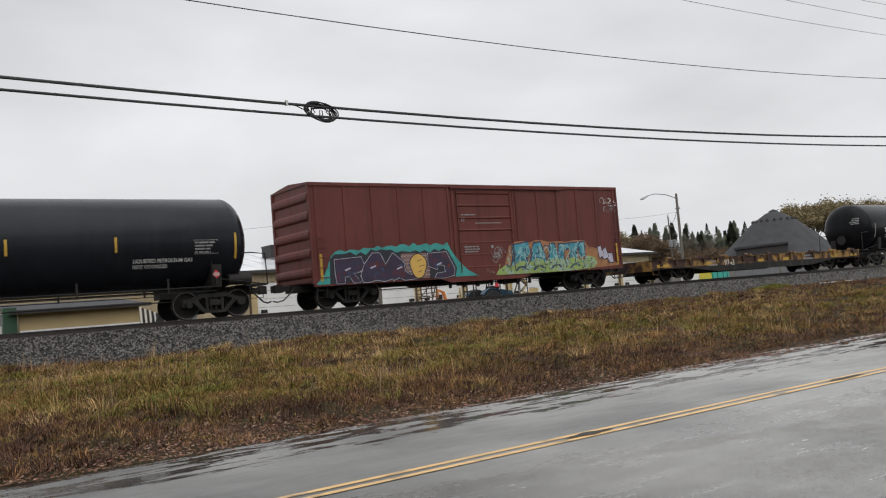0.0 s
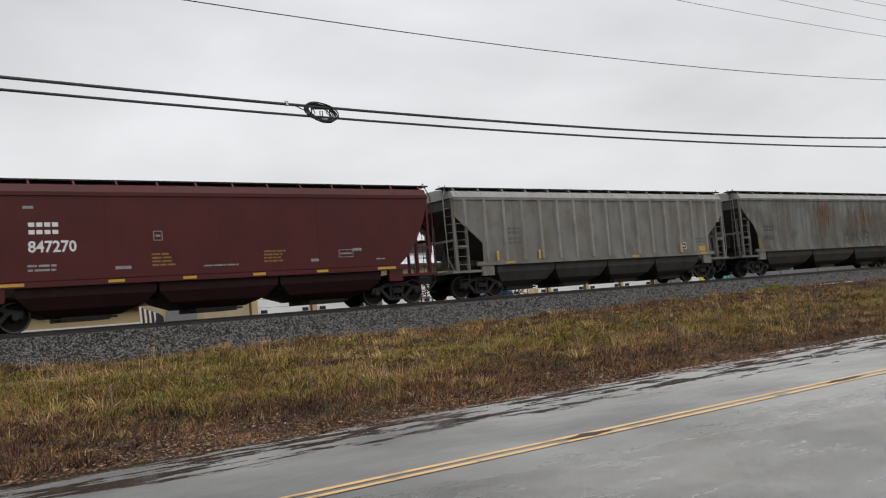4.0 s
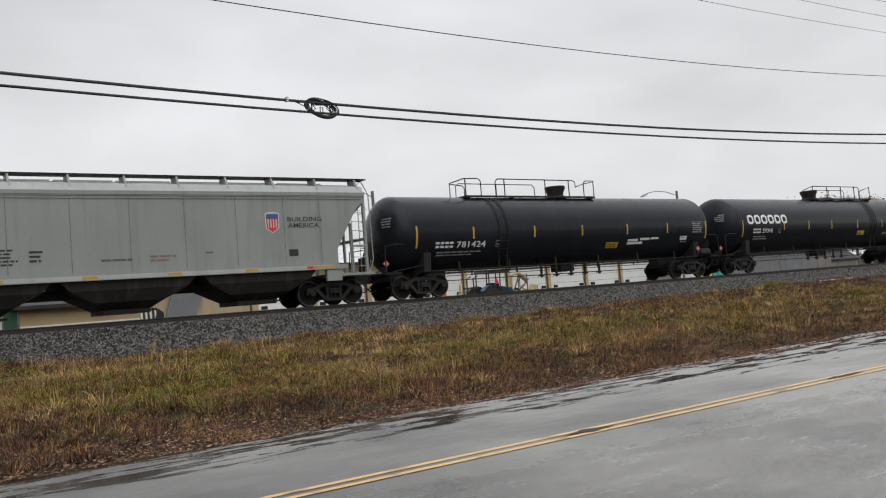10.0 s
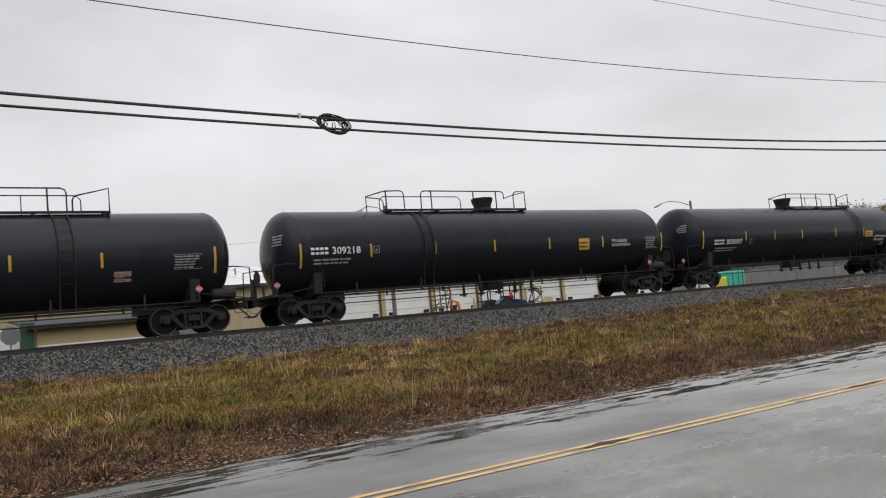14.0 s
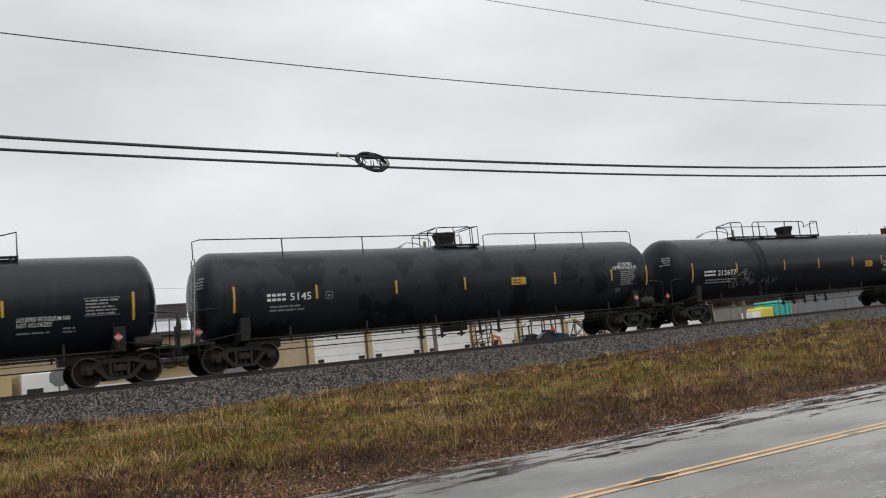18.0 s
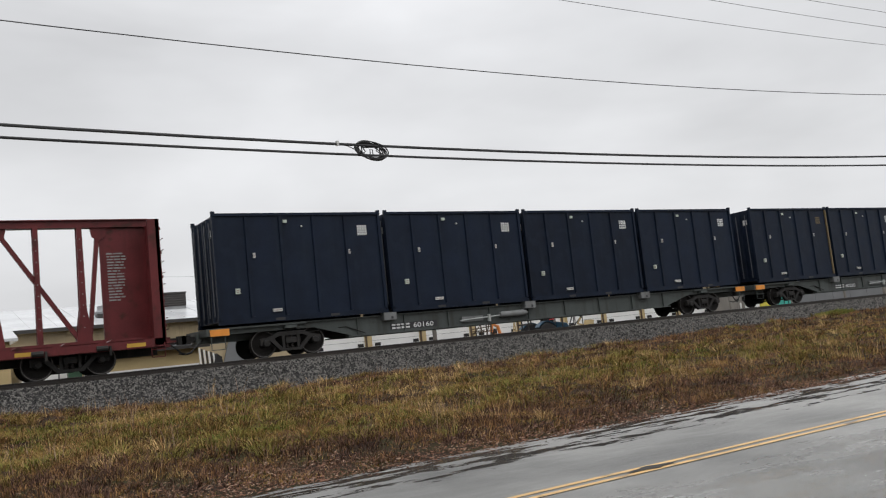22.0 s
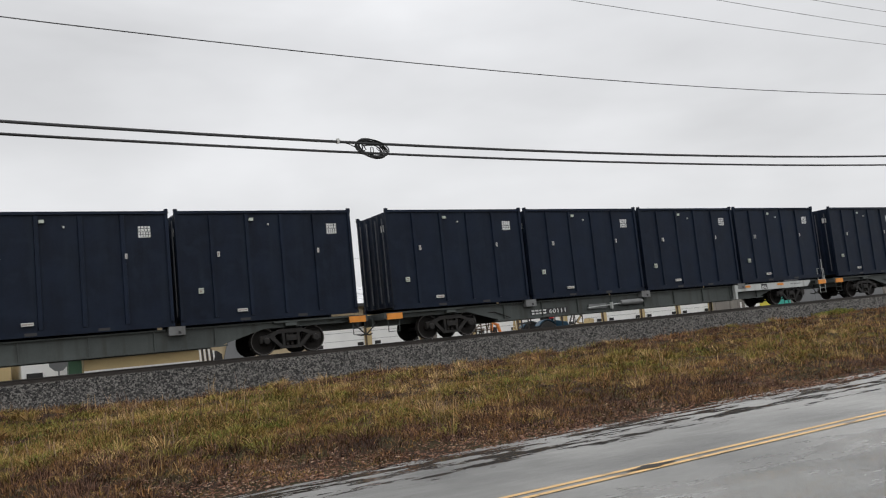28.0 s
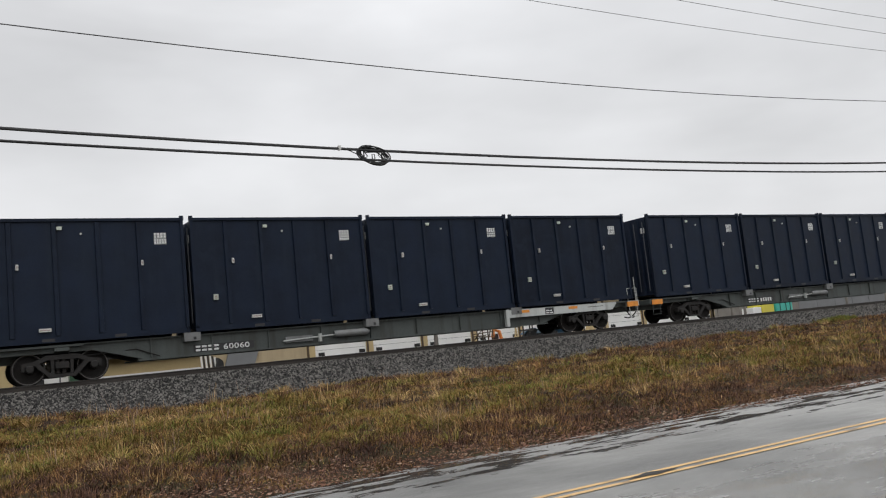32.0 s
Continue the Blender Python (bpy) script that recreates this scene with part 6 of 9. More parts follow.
# ---- boxcar ----
def box_car(place):
    car = enlist(thing("box_car", "brown-red boxcar with large colourful spray-painted letters", "boxcar"), place)
    half, hw, z0, z1 = 7.88, 1.55, 0.90, 4.55
    for s in (-1, 1):
        side = part("side_wall", Geo().box(-half, half, *sorted((s * (hw - 0.06), s * hw)), z0, z1), "boxcar_red", car)
        for k in range(14):
            x = -half + 0.22 + k * (2 * half - 0.44) / 13
            if -1.6 < x < 1.75:
                continue
            part("side_post", Geo().prism([(x - 0.06, s * hw), (x + 0.06, s * hw), (x + 0.04, s * (hw + 0.036)), (x - 0.04, s * (hw + 0.036))], "z", z0 + 0.1, z1 - 0.1), "boxcar_red", side)
        part("top_chord", Geo().box(-half - 0.02, half + 0.02, *sorted((s * (hw - 0.05), s * (hw + 0.05))), z1 - 0.12, z1), "boxcar_red", car)
        part("side_sill", Geo().box(-half, half, *sorted((s * (hw - 0.10), s * (hw + 0.03))), z0 - 0.10, z0 + 0.10).prism([(-2.4, z0 - 0.1), (-1.9, z0 - 0.26), (1.9, z0 - 0.26), (2.4, z0 - 0.1)], "y", s * (hw - 0.08), s * (hw + 0.02)), "boxcar_red", car)
        door = part("sliding_door", Geo().box(-1.47, 1.55, *sorted((s * (hw + 0.002), s * (hw + 0.026))), z0 + 0.12, z1 - 0.16), "boxcar_red", car)
        for k in range(7):
            z = z0 + 0.3 + k * 0.5
            part("door_rib", Geo().prism([(s * (hw + 0.026), z - 0.04), (s * (hw + 0.037), z), (s * (hw + 0.026), z + 0.04)] if z < 2.4 else [(s * (hw + 0.026), z - 0.045), (s * (hw + 0.070), z), (s * (hw + 0.026), z + 0.045)], "x", -1.40, 1.48), "boxcar_red", door)
        part("door_track", Geo().box(-1.7, 4.4, *sorted((s * hw, s * (hw + 0.034))), z0 + 0.02, z0 + 0.12), "boxcar_red", car)
        part("door_track", Geo().box(-1.7, 4.4, *sorted((s * (hw + 0.02), s * (hw + 0.12))), z1 - 0.17, z1 - 0.09), "boxcar_red", car)
        part("door_post", Geo().box(-1.62, -1.48, *sorted((s * hw, s * (hw + 0.036))), z0, z1 - 0.1), "boxcar_red", car)
        part("door_post", Geo().box(1.56, 1.66, *sorted((s * hw, s * (hw + 0.036))), z0, z1 - 0.1), "boxcar_red", car)
        for xl in (-1.38, 1.40):
            part("locking_bar", Geo().tube([(xl, s * (hw + 0.062), z0 + 0.1), (xl, s * (hw + 0.062), z1 - 0.2)], 0.022), "boxcar_red", door)
        end = part("end_wall", Geo().box(*sorted((s * (half - 0.06), s * half)), -hw, hw, z0, z1), "boxcar_red", car)
        for k in range(5):
            z = z0 + 0.42 + k * 0.68
            part("end_rib", Geo().prism([(s * half, z - 0.19), (s * (half + 0.07), z - 0.10), (s * (half + 0.085), z), (s * (half + 0.07), z + 0.10), (s * half, z + 0.19)], "y", -hw + 0.1, hw - 0.1), "boxcar_red", end)
        part("corner_post", Geo().box(*sorted((s * (half - 0.04), s * (half + 0.05))), -hw - 0.02, -hw + 0.12, z0, z1).box(*sorted((s * (half - 0.04), s * (half + 0.05))), hw - 0.12, hw + 0.02, z0, z1), "boxcar_red", car)
        lad = Geo()
        for k in range(5):
            lad.tube([(s * (half + 0.12), -1.48, 1.1 + 0.36 * k), (s * (half + 0.12), -1.05, 1.1 + 0.36 * k)], 0.014)
            lad.tube([(s * (half - 0.12), -hw - 0.08, 1.1 + 0.36 * k), (s * (half - 0.55), -hw - 0.08, 1.1 + 0.36 * k)], 0.014)
        part("grab_irons", lad, "boxcar_red", car)
        coupler(car, s * (half + 0.25), s)
        truck(car, s * 6.15)
        st = Geo()
        for z in (0.40, 0.66):
            st.tube([(s * (half - 0.1), -1.5, 0.95), (s * (half - 0.1), -1.5, z), (s * (half - 0.5), -1.5, z), (s * (half - 0.5), -1.5, 0.95)], 0.018)
        part("step", st, "iron", car)
        part("reflector_stripe", Geo().box(s * (half - 0.28) - 0.05, s * (half - 0.28) + 0.05, -hw - 0.046, -hw - 0.034, 0.98, 1.95), "yellow", car, "yellow reflective stripe")
    part("roof", Geo().prism([(-hw - 0.04, z1), (0, z1 + 0.14), (hw + 0.04, z1), (hw, z1 - 0.06), (-hw, z1 - 0.06)], "x", -half - 0.04, half + 0.04), "boxcar_red", car)
    rr = Geo()
    for k in range(13):
        x = -half + 0.3 + k * (2 * half - 0.6) / 12
        rr.prism([(-hw - 0.03, z1 + 0.005), (0, z1 + 0.145), (hw + 0.03, z1 + 0.005), (hw, z1 + 0.012), (0, z1 + 0.16), (-hw, z1 + 0.012)], "x", x - 0.04, x + 0.04)
    part("roof_rib", rr, "boxcar_red", car)
    part("floor", Geo().box(-half, half, -hw + 0.06, hw - 0.06, z0, z0 + 0.08), "belly", car)
    part("underframe", Geo().box(-half - 0.3, half + 0.3, -0.3, 0.3, 0.66, 0.9).box(-0.9, 0.5, -1.2, -0.5, 0.52, 0.85).lathe("x", [(1.0, 0.05), (1.05, 0.2), (2.1, 0.2), (2.15, 0.05)], 12, (0, -0.9, 0.66)), "iron", car)
    rods = Geo().tube([(-5, -1.0, 0.55), (5, -1.0, 0.60)], 0.02)
    for k in range(7):
        rods.box(-1.8 + 0.7 * k, -1.72 + 0.7 * k, -1.3, -1.2, 0.42, 0.85)
    part("brake_rigging", rods, "iron", car)
    # white stencils on the door
    st = Geo()
    small_lines(st, -1.2, -0.1, 3.30, 0.10, -hw - 0.045, 1)
    bars(st, -1.2, -1.0, 3.05, 0.2, -hw - 0.045, 2, 0.6)
    small_lines(st, -0.5, 0.9, 2.96, 0.08, -hw - 0.045, 1)
    small_lines(st, -1.15, -0.2, 1.80, 0.30, -hw - 0.045, 3)
    tagged(part("stencil", st, "letter_dim", car), "small white stencilling on the door", kind="stuff")
    part("round_sticker", Geo().lathe("y", [(-hw - 0.030, 0.07), (-hw - 0.042, 0.07), (-hw - 0.042, 0.01)], 14, (0.28, 0, 2.0)), "letter_dim", car)
    # sprayed lettering: coloured fields, from the back to the front
    y = -hw - 0.038
    rn = random.Random(12)

    def grown(q, k):
        """The outline of a letter field pushed outwards by k."""
        n, res = len(q), []
        for i in range(n):
            (ax, az), (bx, bz), (cx, cz) = q[i - 1], q[i], q[(i + 1) % n]
            d1, d2 = Vector((bx - ax, bz - az)).normalized(), Vector((cx - bx, cz - bz)).normalized()
            m = Vector((d1.y + d2.y, -d1.x - d2.x))
            m = m.normalized() if m.length > 0.05 else Vector((d1.y, -d1.x))
            area = sum(q[j - 1][0] * q[j][1] - q[j][0] * q[j - 1][1] for j in range(n))
            sgn = 1 if area > 0 else -1
            res.append((bx + sgn * m.x * k * 1.15, max(0.82, bz + sgn * m.y * k * 1.15)))
        return res

    def spray(q, dy, material, label=""):
        return part("spray_field", plate(Geo(), [(a, max(0.82, b)) for a, b in q], y - dy), material, car, label)
    teal = [(-7.85, 0.86), (-7.5, 1.2), (-7.2, 1.85)] + [(-7.0 + 0.2 * k, 2.0 + 0.012 * min(k, 14) + 0.05 * math.sin(k * 2.3) + 0.04 * rn.random()) for k in range(26)] + [(-1.75, 1.8), (-1.5, 1.5), (-1.05, 1.1), (-0.6, 0.88), (-0.5, 0.86)]
    spray(teal, 0.0, "paint_teal", "teal sprayed cloud")
    shadow = [(-7.3, 0.86), (-7.25, 1.75)] + [(-7.05 + 0.22 * k, 1.90 + 0.05 * math.sin(k * 2.9) + 0.06 * rn.random() + (0.1 if 6 < k < 12 else 0)) for k in range(24)] + [(-1.75, 1.5), (-1.6, 1.2), (-1.72, 0.86)]
    spray(shadow, 0.003, "paint_black", "black sprayed outline")
    spray([(-4.2, 1.85), (-4.25, 1.4), (-4.0, 0.9), (-2.95, 0.88), (-2.9, 1.85)], 0.005, "brick_paint", "sprayed brick pattern")
    for r in range(6):
        part("spray_joint", bars(Geo(), -4.2, -2.92, 1.0 + 0.15 * r, 0.014, y - 0.0055, 1, 0.0), "paint_lilac", car)
    letters = ([(-7.04, 1.70), (-5.98, 1.76), (-5.88, 1.5), (-6.0, 1.3), (-6.35, 1.2), (-6.05, 0.88), (-6.3, 0.88), (-6.46, 1.12), (-6.7, 1.12), (-6.72, 0.88), (-7.0, 0.88), (-7.03, 1.23)],
               [(-5.8, 1.5), (-5.45, 1.88), (-5.16, 1.88), (-4.98, 1.5), (-4.62, 0.95), (-5.0, 0.88), (-5.36, 0.95), (-5.65, 0.88), (-5.9, 0.88), (-5.98, 1.1)],
               [(-4.94, 1.4), (-4.57, 1.86), (-4.13, 1.5), (-4.1, 1.16), (-3.82, 1.0), (-3.6, 1.1), (-3.58, 0.9), (-4.1, 0.88), (-4.35, 1.0), (-4.6, 0.88), (-4.7, 1.07)],
               [(-2.95, 1.8), (-2.1, 1.83), (-1.77, 1.2), (-1.8, 0.95), (-2.25, 0.87), (-2.68, 0.88), (-2.58, 1.0), (-2.16, 1.05), (-2.2, 1.36), (-2.5, 1.4), (-2.6, 1.22), (-2.95, 1.35)])
    for k, q in enumerate(letters):
        spray(grown(q, 0.085), 0.007 + 0.0002 * k, "paint_black")
        spray(grown(q, 0.050), 0.009 + 0.0002 * k, "paint_lilac", "pale sprayed edge")
        spray(grown(q, 0.030), 0.011 + 0.0002 * k, "paint_black")
        spray(q, 0.013 + 0.0002 * k, "paint_purple", "purple sprayed shape")
        cx, cz = sum(p[0] for p in q) / len(q), sum(p[1] for p in q) / len(q)
        for j in range(5):
            xa, za = cx + rn.uniform(-.35, .35), cz + rn.uniform(-.25, .3)
            spray([(xa, za), (xa + rn.uniform(.1, .3), za + rn.uniform(-.15, .15)), (xa + rn.uniform(.05, .2), za - rn.uniform(.05, .2))], 0.0145 + 0.0002 * j, ("boxcar_red", "paint_navy", "paint_purple")[j % 3])
        spray([(cx - 0.22, cz + 0.14), (cx + 0.02, cz + 0.22), (cx + 0.05, cz + 0.18), (cx - 0.18, cz + 0.09)], 0.016, "paint_lilac")
    blob = [(-3.45 + 0.36 * math.cos(u) * (1 + 0.10 * math.sin(3 * u)), 1.36 + 0.46 * math.sin(u)) for u in np.linspace(0, 6.0, 22)]
    spray(grown(blob, 0.03), 0.014, "paint_black")
    spray(blob, 0.016, "paint_yellow", "yellow sprayed rounded shape")
    for a, b, c in ((-3.5, 1.55, 0.22), (-3.42, 1.34, 0.26), (-3.5, 1.12, 0.2)):
        spray([(a, b), (a + c, b + 0.06), (a + c, b + 0.035), (a, b - 0.025)], 0.018, "paint_black")
    # second piece
    spray([(0.85, 1.20), (1.02, 1.62), (1.15, 1.98), (1.45, 2.16), (1.9, 2.20), (2.35, 2.12), (2.6, 2.22), (3.0, 2.20), (3.4, 2.12), (4.0, 2.14), (4.4, 2.10), (5.0, 2.16), (5.55, 2.14), (5.75, 1.9), (6.3, 1.74), (6.5, 1.3), (7.5, 1.10), (7.6, 0.95), (6.2, 0.90), (5.9, 0.87), (0.4, 0.87), (0.6, 1.05)], 0.0, "paint_orange", "rusty orange sprayed backing")
    spray([(0.35, 0.84), (0.5, 1.02), (0.9, 1.22), (1.3, 1.18), (1.7, 1.38), (2.2, 1.26), (2.7, 1.44), (3.2, 1.30), (3.7, 1.46), (4.3, 1.30), (4.8, 1.42), (5.3, 1.26), (5.75, 1.46), (6.15, 1.34), (6.25, 1.1), (6.05, 0.9), (4.5, 0.80), (0.6, 0.80)], 0.0108, "paint_lime", "pale green sprayed drips")
    second = ([(1.35, 2.02), (2.18, 2.12), (2.28, 1.7), (2.02, 1.48), (2.18, 1.05), (1.94, 1.06), (1.67, 1.4), (1.56, 1.14), (1.25, 1.19), (1.38, 1.56)],
              [(2.31, 1.28), (2.54, 2.05), (2.91, 2.1), (3.07, 1.6), (3.23, 1.17), (2.91, 1.13), (2.83, 1.35), (2.62, 1.33), (2.54, 1.09)],
              [(3.35, 1.11), (3.47, 2.0), (3.72, 2.02), (3.88, 1.45), (3.98, 2.0), (4.27, 2.0), (4.18, 1.06), (3.85, 1.05), (3.65, 1.46), (3.6, 1.06)],
              [(4.34, 2.0), (5.52, 2.05), (5.5, 1.45), (5.2, 1.46), (5.19, 1.78), (5.02, 1.78), (4.91, 1.12), (4.57, 1.11), (4.65, 1.8), (4.32, 1.81)])
    for k, q in enumerate(second):
        spray(grown(q, 0.07), 0.006 + 0.0002 * k, "paint_navy")
        spray(q, 0.009 + 0.0002 * k, "paint_blue", "blue sprayed shape")
        cx, cz = sum(p[0] for p in q) / len(q), sum(p[1] for p in q) / len(q)
        for j in range(4):
            xa, za = cx + rn.uniform(-.35, .3), cz + rn.uniform(-.1, .4)
            spray([(xa, za), (xa + 0.05, za + 0.02), (xa + rn.uniform(.0, .1), za - rn.uniform(.15, .4))], 0.011 + 0.0002 * j, ("paint_teal", "paint_lilac", "paint_navy")[j % 3])
        spray([(cx - 0.4, 0.95), (cx - 0.2, 1.12), (cx + 0.15, 1.15), (cx + 0.3, 1.0), (cx + 0.22, 0.98), (cx + 0.05, 1.08), (cx - 0.15, 1.05), (cx - 0.3, 0.92)], 0.012, "paint_navy")
    for x0, x1, z, h, mt, n, wide, dy in ((1.2, 5.7, 1.55, 0.48, "paint_navy", 20, 0.020, 0.0125), (1.2, 5.6, 1.50, 0.5, "paint_pale", 22, 0.020, 0.014), (1.0, 5.9, 1.10, 0.45, "paint_navy", 24, 0.022, 0.0155), (0.9, 5.9, 1.10, 0.45, "paint_pale", 22, 0.020, 0.017),
                                          (0.6, 6.1, 0.86, 0.36, "paint_navy", 22, 0.018, 0.0185), (0.6, 6.0, 0.86, 0.36, "paint_lime", 20, 0.020, 0.020)):
        part("spray_stroke", scribble(Geo(), rn, x0, x1, z, h, y - dy, n, wide), mt, car, "curling sprayed strokes")
    tag_q = [(6.34, 1.8), (6.55, 1.86), (6.61, 1.6), (6.84, 1.78), (6.96, 1.5), (7.25, 1.5), (7.3, 1.1), (7.08, 1.1), (6.95, 1.32), (6.72, 1.26), (6.59, 1.4), (6.44, 1.3)]
    spray(grown(tag_q, 0.05), 0.008, "paint_black")
    spray(tag_q, 0.011, "paint_lilac", "white sprayed throw-up")
    spray([(6.66, 1.62), (6.7, 1.4), (6.73, 1.4), (6.7, 1.63)], 0.013, "paint_black")
    spray([(6.95, 1.5), (7.0, 1.3), (7.03, 1.3), (6.98, 1.5)], 0.013, "paint_black")
    for x0, x1, z, h, mt, n in ((6.85, 7.75, 3.65, 0.38, "letter_white", 22), (6.95, 7.70, 3.36, 0.36, "letter_dim", 20), (0.25, 0.8, 1.40, 0.55, "letter_dim", 26), (-0.15, 0.25, 0.9, 0.2, "letter_dim", 9)):
        g = scribble(Geo(), rn, x0, x1, z, h, y - (0.02 if x0 < 1.6 else 0.004), n // 2, 0.013)
        part("scrawl", g, mt, car, "white sprayed scrawl")
    return car


box_car(21.85)


# ---- empty flatcar ----
def flat_car(place):
    car = enlist(thing("flat_car", "empty rusty yellow flatcar with a timber deck", "flatcar"), place)
    half, hw, zd = 9.36, 1.5, 1.06
    for s in (-1, 1):
        part("side_sill", Geo().prism([(-half, zd), (-half, zd - 0.44), (-half + 2.8, zd - 0.46), (-half + 5.2, zd - 0.72), (half - 5.2, zd - 0.72), (half - 2.8, zd - 0.46), (half, zd - 0.44), (half, zd)], "y", s * (hw - 0.06), s * hw), "belly", car)
        part("sill_face", Geo().box(-half, half, *sorted((s * hw, s * (hw + 0.012))), zd - 0.40, zd - 0.03), "flat_yellow", car, "flaking yellow paint over rust")
        part("sill_flange", Geo().box(-half, half, *sorted((s * (hw - 0.02), s * (hw + 0.07))), zd - 0.04, zd), "flat_yellow", car)
        for k in range(17):
            x = -half + 0.7 + k * (2 * half - 1.4) / 16
            part("stake_pocket", Geo().box(x - 0.07, x + 0.07, *sorted((s * (hw + 0.012), s * (hw + 0.10))), zd - 0.30, zd - 0.02), "flat_yellow", car)
        e = s * half
        part("end_sill", Geo().box(*sorted((e - s * 0.12, e + s * 0.02)), -hw, hw, zd - 0.5, zd), "flat_yellow", car)
        coupler(car, e + s * 0.2, s)
        truck(car, s * 6.65)
        st = Geo()
        for z in (0.38, 0.6):
            st.tube([(e - s * 0.1, -1.5, 0.7), (e - s * 0.1, -1.5, z), (e - s * 0.5, -1.5, z), (e - s * 0.5, -1.5, 0.7)], 0.018)
        part("step", st, "flat_yellow", car)
    plank = Geo().box(-0.105, 0.105, -1.46, 1.46, 0, 0.055).mesh("deck_plank")
    for k in range(86):
        part("deck_plank", plank, "deck_wood", car, at=pose(-half + 0.12 + k * 0.2175, 0, zd - 0.055))
    part("centre_sill", Geo().box(-half, half, -0.32, 0.32, 0.40, zd - 0.06), "belly", car)
    for k in range(9):
        x = -half + 1.4 + k * 2.05
        wn_ = Geo().lathe("x", [(x - 0.14, 0.05), (x - 0.14, 0.09), (x + 0.14, 0.09), (x + 0.14, 0.05)], 8, (0, -hw + 0.06, zd + 0.03)).box(x + 0.2, x + 0.42, -hw - 0.02, -hw + 0.10, zd, zd + 0.09)
        part("tie_down", wn_, "flat_yellow", car)
    for x, w in ((-8.5, 0.9), (-5.1, 0.6), (-0.6, 0.5), (1.7, 0.5), (6.6, 0.6), (8.7, 0.7)):
        part("reflector_stripe", Geo().box(x - w / 2, x + w / 2, -hw - 0.020, -hw - 0.014, zd - 0.36, zd - 0.22), "yellow", car)
    tagged(part("owner_mark", blocks(Geo(), -5.07, -4.3, zd - 0.44, 0.28, -hw - 0.018, 4), "letter_dim", car), kind="stuff")
    part("lettering", flat_words(Geo(), "9743", -3.77, -2.92, zd - 0.44, 0.28, -hw - 0.018), "letter_white", car, "white painted car number")
    tagged(part("owner_mark", blocks(Geo(), 3.38, 4.42, zd - 0.40, 0.26, -hw - 0.018, 4), "letter_dim", car), kind="stuff")
    return car


flat_car(41.13)


# ---- centre-beam cars ----
def centrebeam_car(place, half, trucks, label, truss, tall, number, marks):
    car = enlist(thing("centrebeam_car", label, "lumber car"), place)
    hw, zd = 1.5, 0.92
    for s in (-1, 1):
        part("side_sill", Geo().box(-half, half, *sorted((s * (hw - 0.14), s * hw)), zd - 0.26, zd + 0.02).box(-half, half, *sorted((s * hw, s * (hw + 0.05))), zd - 0.24, zd - 0.20), "beam_red", car)
        e = s * half
        bulk = part("bulkhead", Geo().box(*sorted((e - s * 0.10, e)), -hw, hw, zd - 0.1, tall), "beam_red", car)
        for y in (-hw + 0.06, hw - 0.06):
            part("corner_post", Geo().box(*sorted((e - s * 0.34, e + s * 0.02)), y - 0.06, y + 0.06, zd - 0.2, tall), "beam_red", bulk)
        for z in np.linspace(zd + 0.4, tall - 0.3, 5):
            part("bulkhead_rib", Geo().box(*sorted((e, e + s * 0.08)), -hw + 0.1, hw - 0.1, z - 0.04, z + 0.04), "beam_red", bulk)
        for y in (-0.75, 0, 0.75):
            part("bulkhead_stud", Geo().box(*sorted((e, e + s * 0.09)), y - 0.03, y + 0.03, zd, tall - 0.05), "belly_red", bulk)
        if not truss:
            part("reflector_stripe", Geo().box(*sorted((e - s * 0.30, e - s * 0.18)), -hw - 0.016, -hw - 0.004, zd + 0.35, zd + 1.25), "yellow", bulk)
        lad = Geo()
        for k in range(9):
            lad.tube([(e + s * 0.12, -1.42, 1.2 + 0.36 * k), (e + s * 0.12, -1.0, 1.2 + 0.36 * k)], 0.014)
        part("grab_irons", lad, "beam_red", bulk)
        coupler(car, e + s * 0.35, s)
        part("end_sill", Geo().box(*sorted((e, e + s * 0.42)), -0.35, 0.35, 0.66, 0.98).box(*sorted((e, e + s * 0.30)), -hw, hw, zd - 0.16, zd - 0.10), "beam_red", car)
        truck(car, s * trucks)
        st = Geo()
        for z in (0.36, 0.6):
            st.tube([(e - s * 0.05, -1.5, 0.8), (e - s * 0.05, -1.5, z), (e - s * 0.45, -1.5, z), (e - s * 0.45, -1.5, 0.8)], 0.018)
        part("step", st, "beam_red", car)
    part("floor", Geo().box(-half, half, -hw + 0.14, hw - 0.14, zd - 0.04, zd), "beam_red", car)
    part("centre_sill", Geo().box(-half, half, -0.30, 0.30, 0.45, zd - 0.04), "belly", car)
    n = 17
    for k in range(n):
        x = -half + 1.2 + k * (2 * half - 2.4) / (n - 1)
        for s in (-1, 1):
            part("floor_riser", Geo().prism([(x - 0.55, zd), (x - 0.40, zd + 0.09), (x + 0.40, zd + 0.09), (x + 0.55, zd)], "y", s * 1.0, s * 1.50), "beam_red", car)
    for k in range(12):
        x = -half + 1.9 + k * (2 * half - 3.8) / 11
        part("strap_winch", Geo().lathe("x", [(x - 0.16, 0.04), (x - 0.16, 0.08), (x + 0.16, 0.08), (x + 0.16, 0.04)], 8, (0, -hw - 0.07, zd - 0.16)).box(x + 0.2, x + 0.26, -hw - 0.12, -hw, zd - 0.38, zd - 0.1), "belly", car)
    part("brake_gear", Geo().box(-1.2, -0.3, -1.2, -0.5, 0.50, 0.80).box(0.5, 1.1, -1.1, -0.6, 0.46, 0.8).tube([(-7, -1.0, 0.50), (7, -1.0, 0.56)], 0.02), "iron", car)
    ink = "letter_black" if truss else "letter_white"
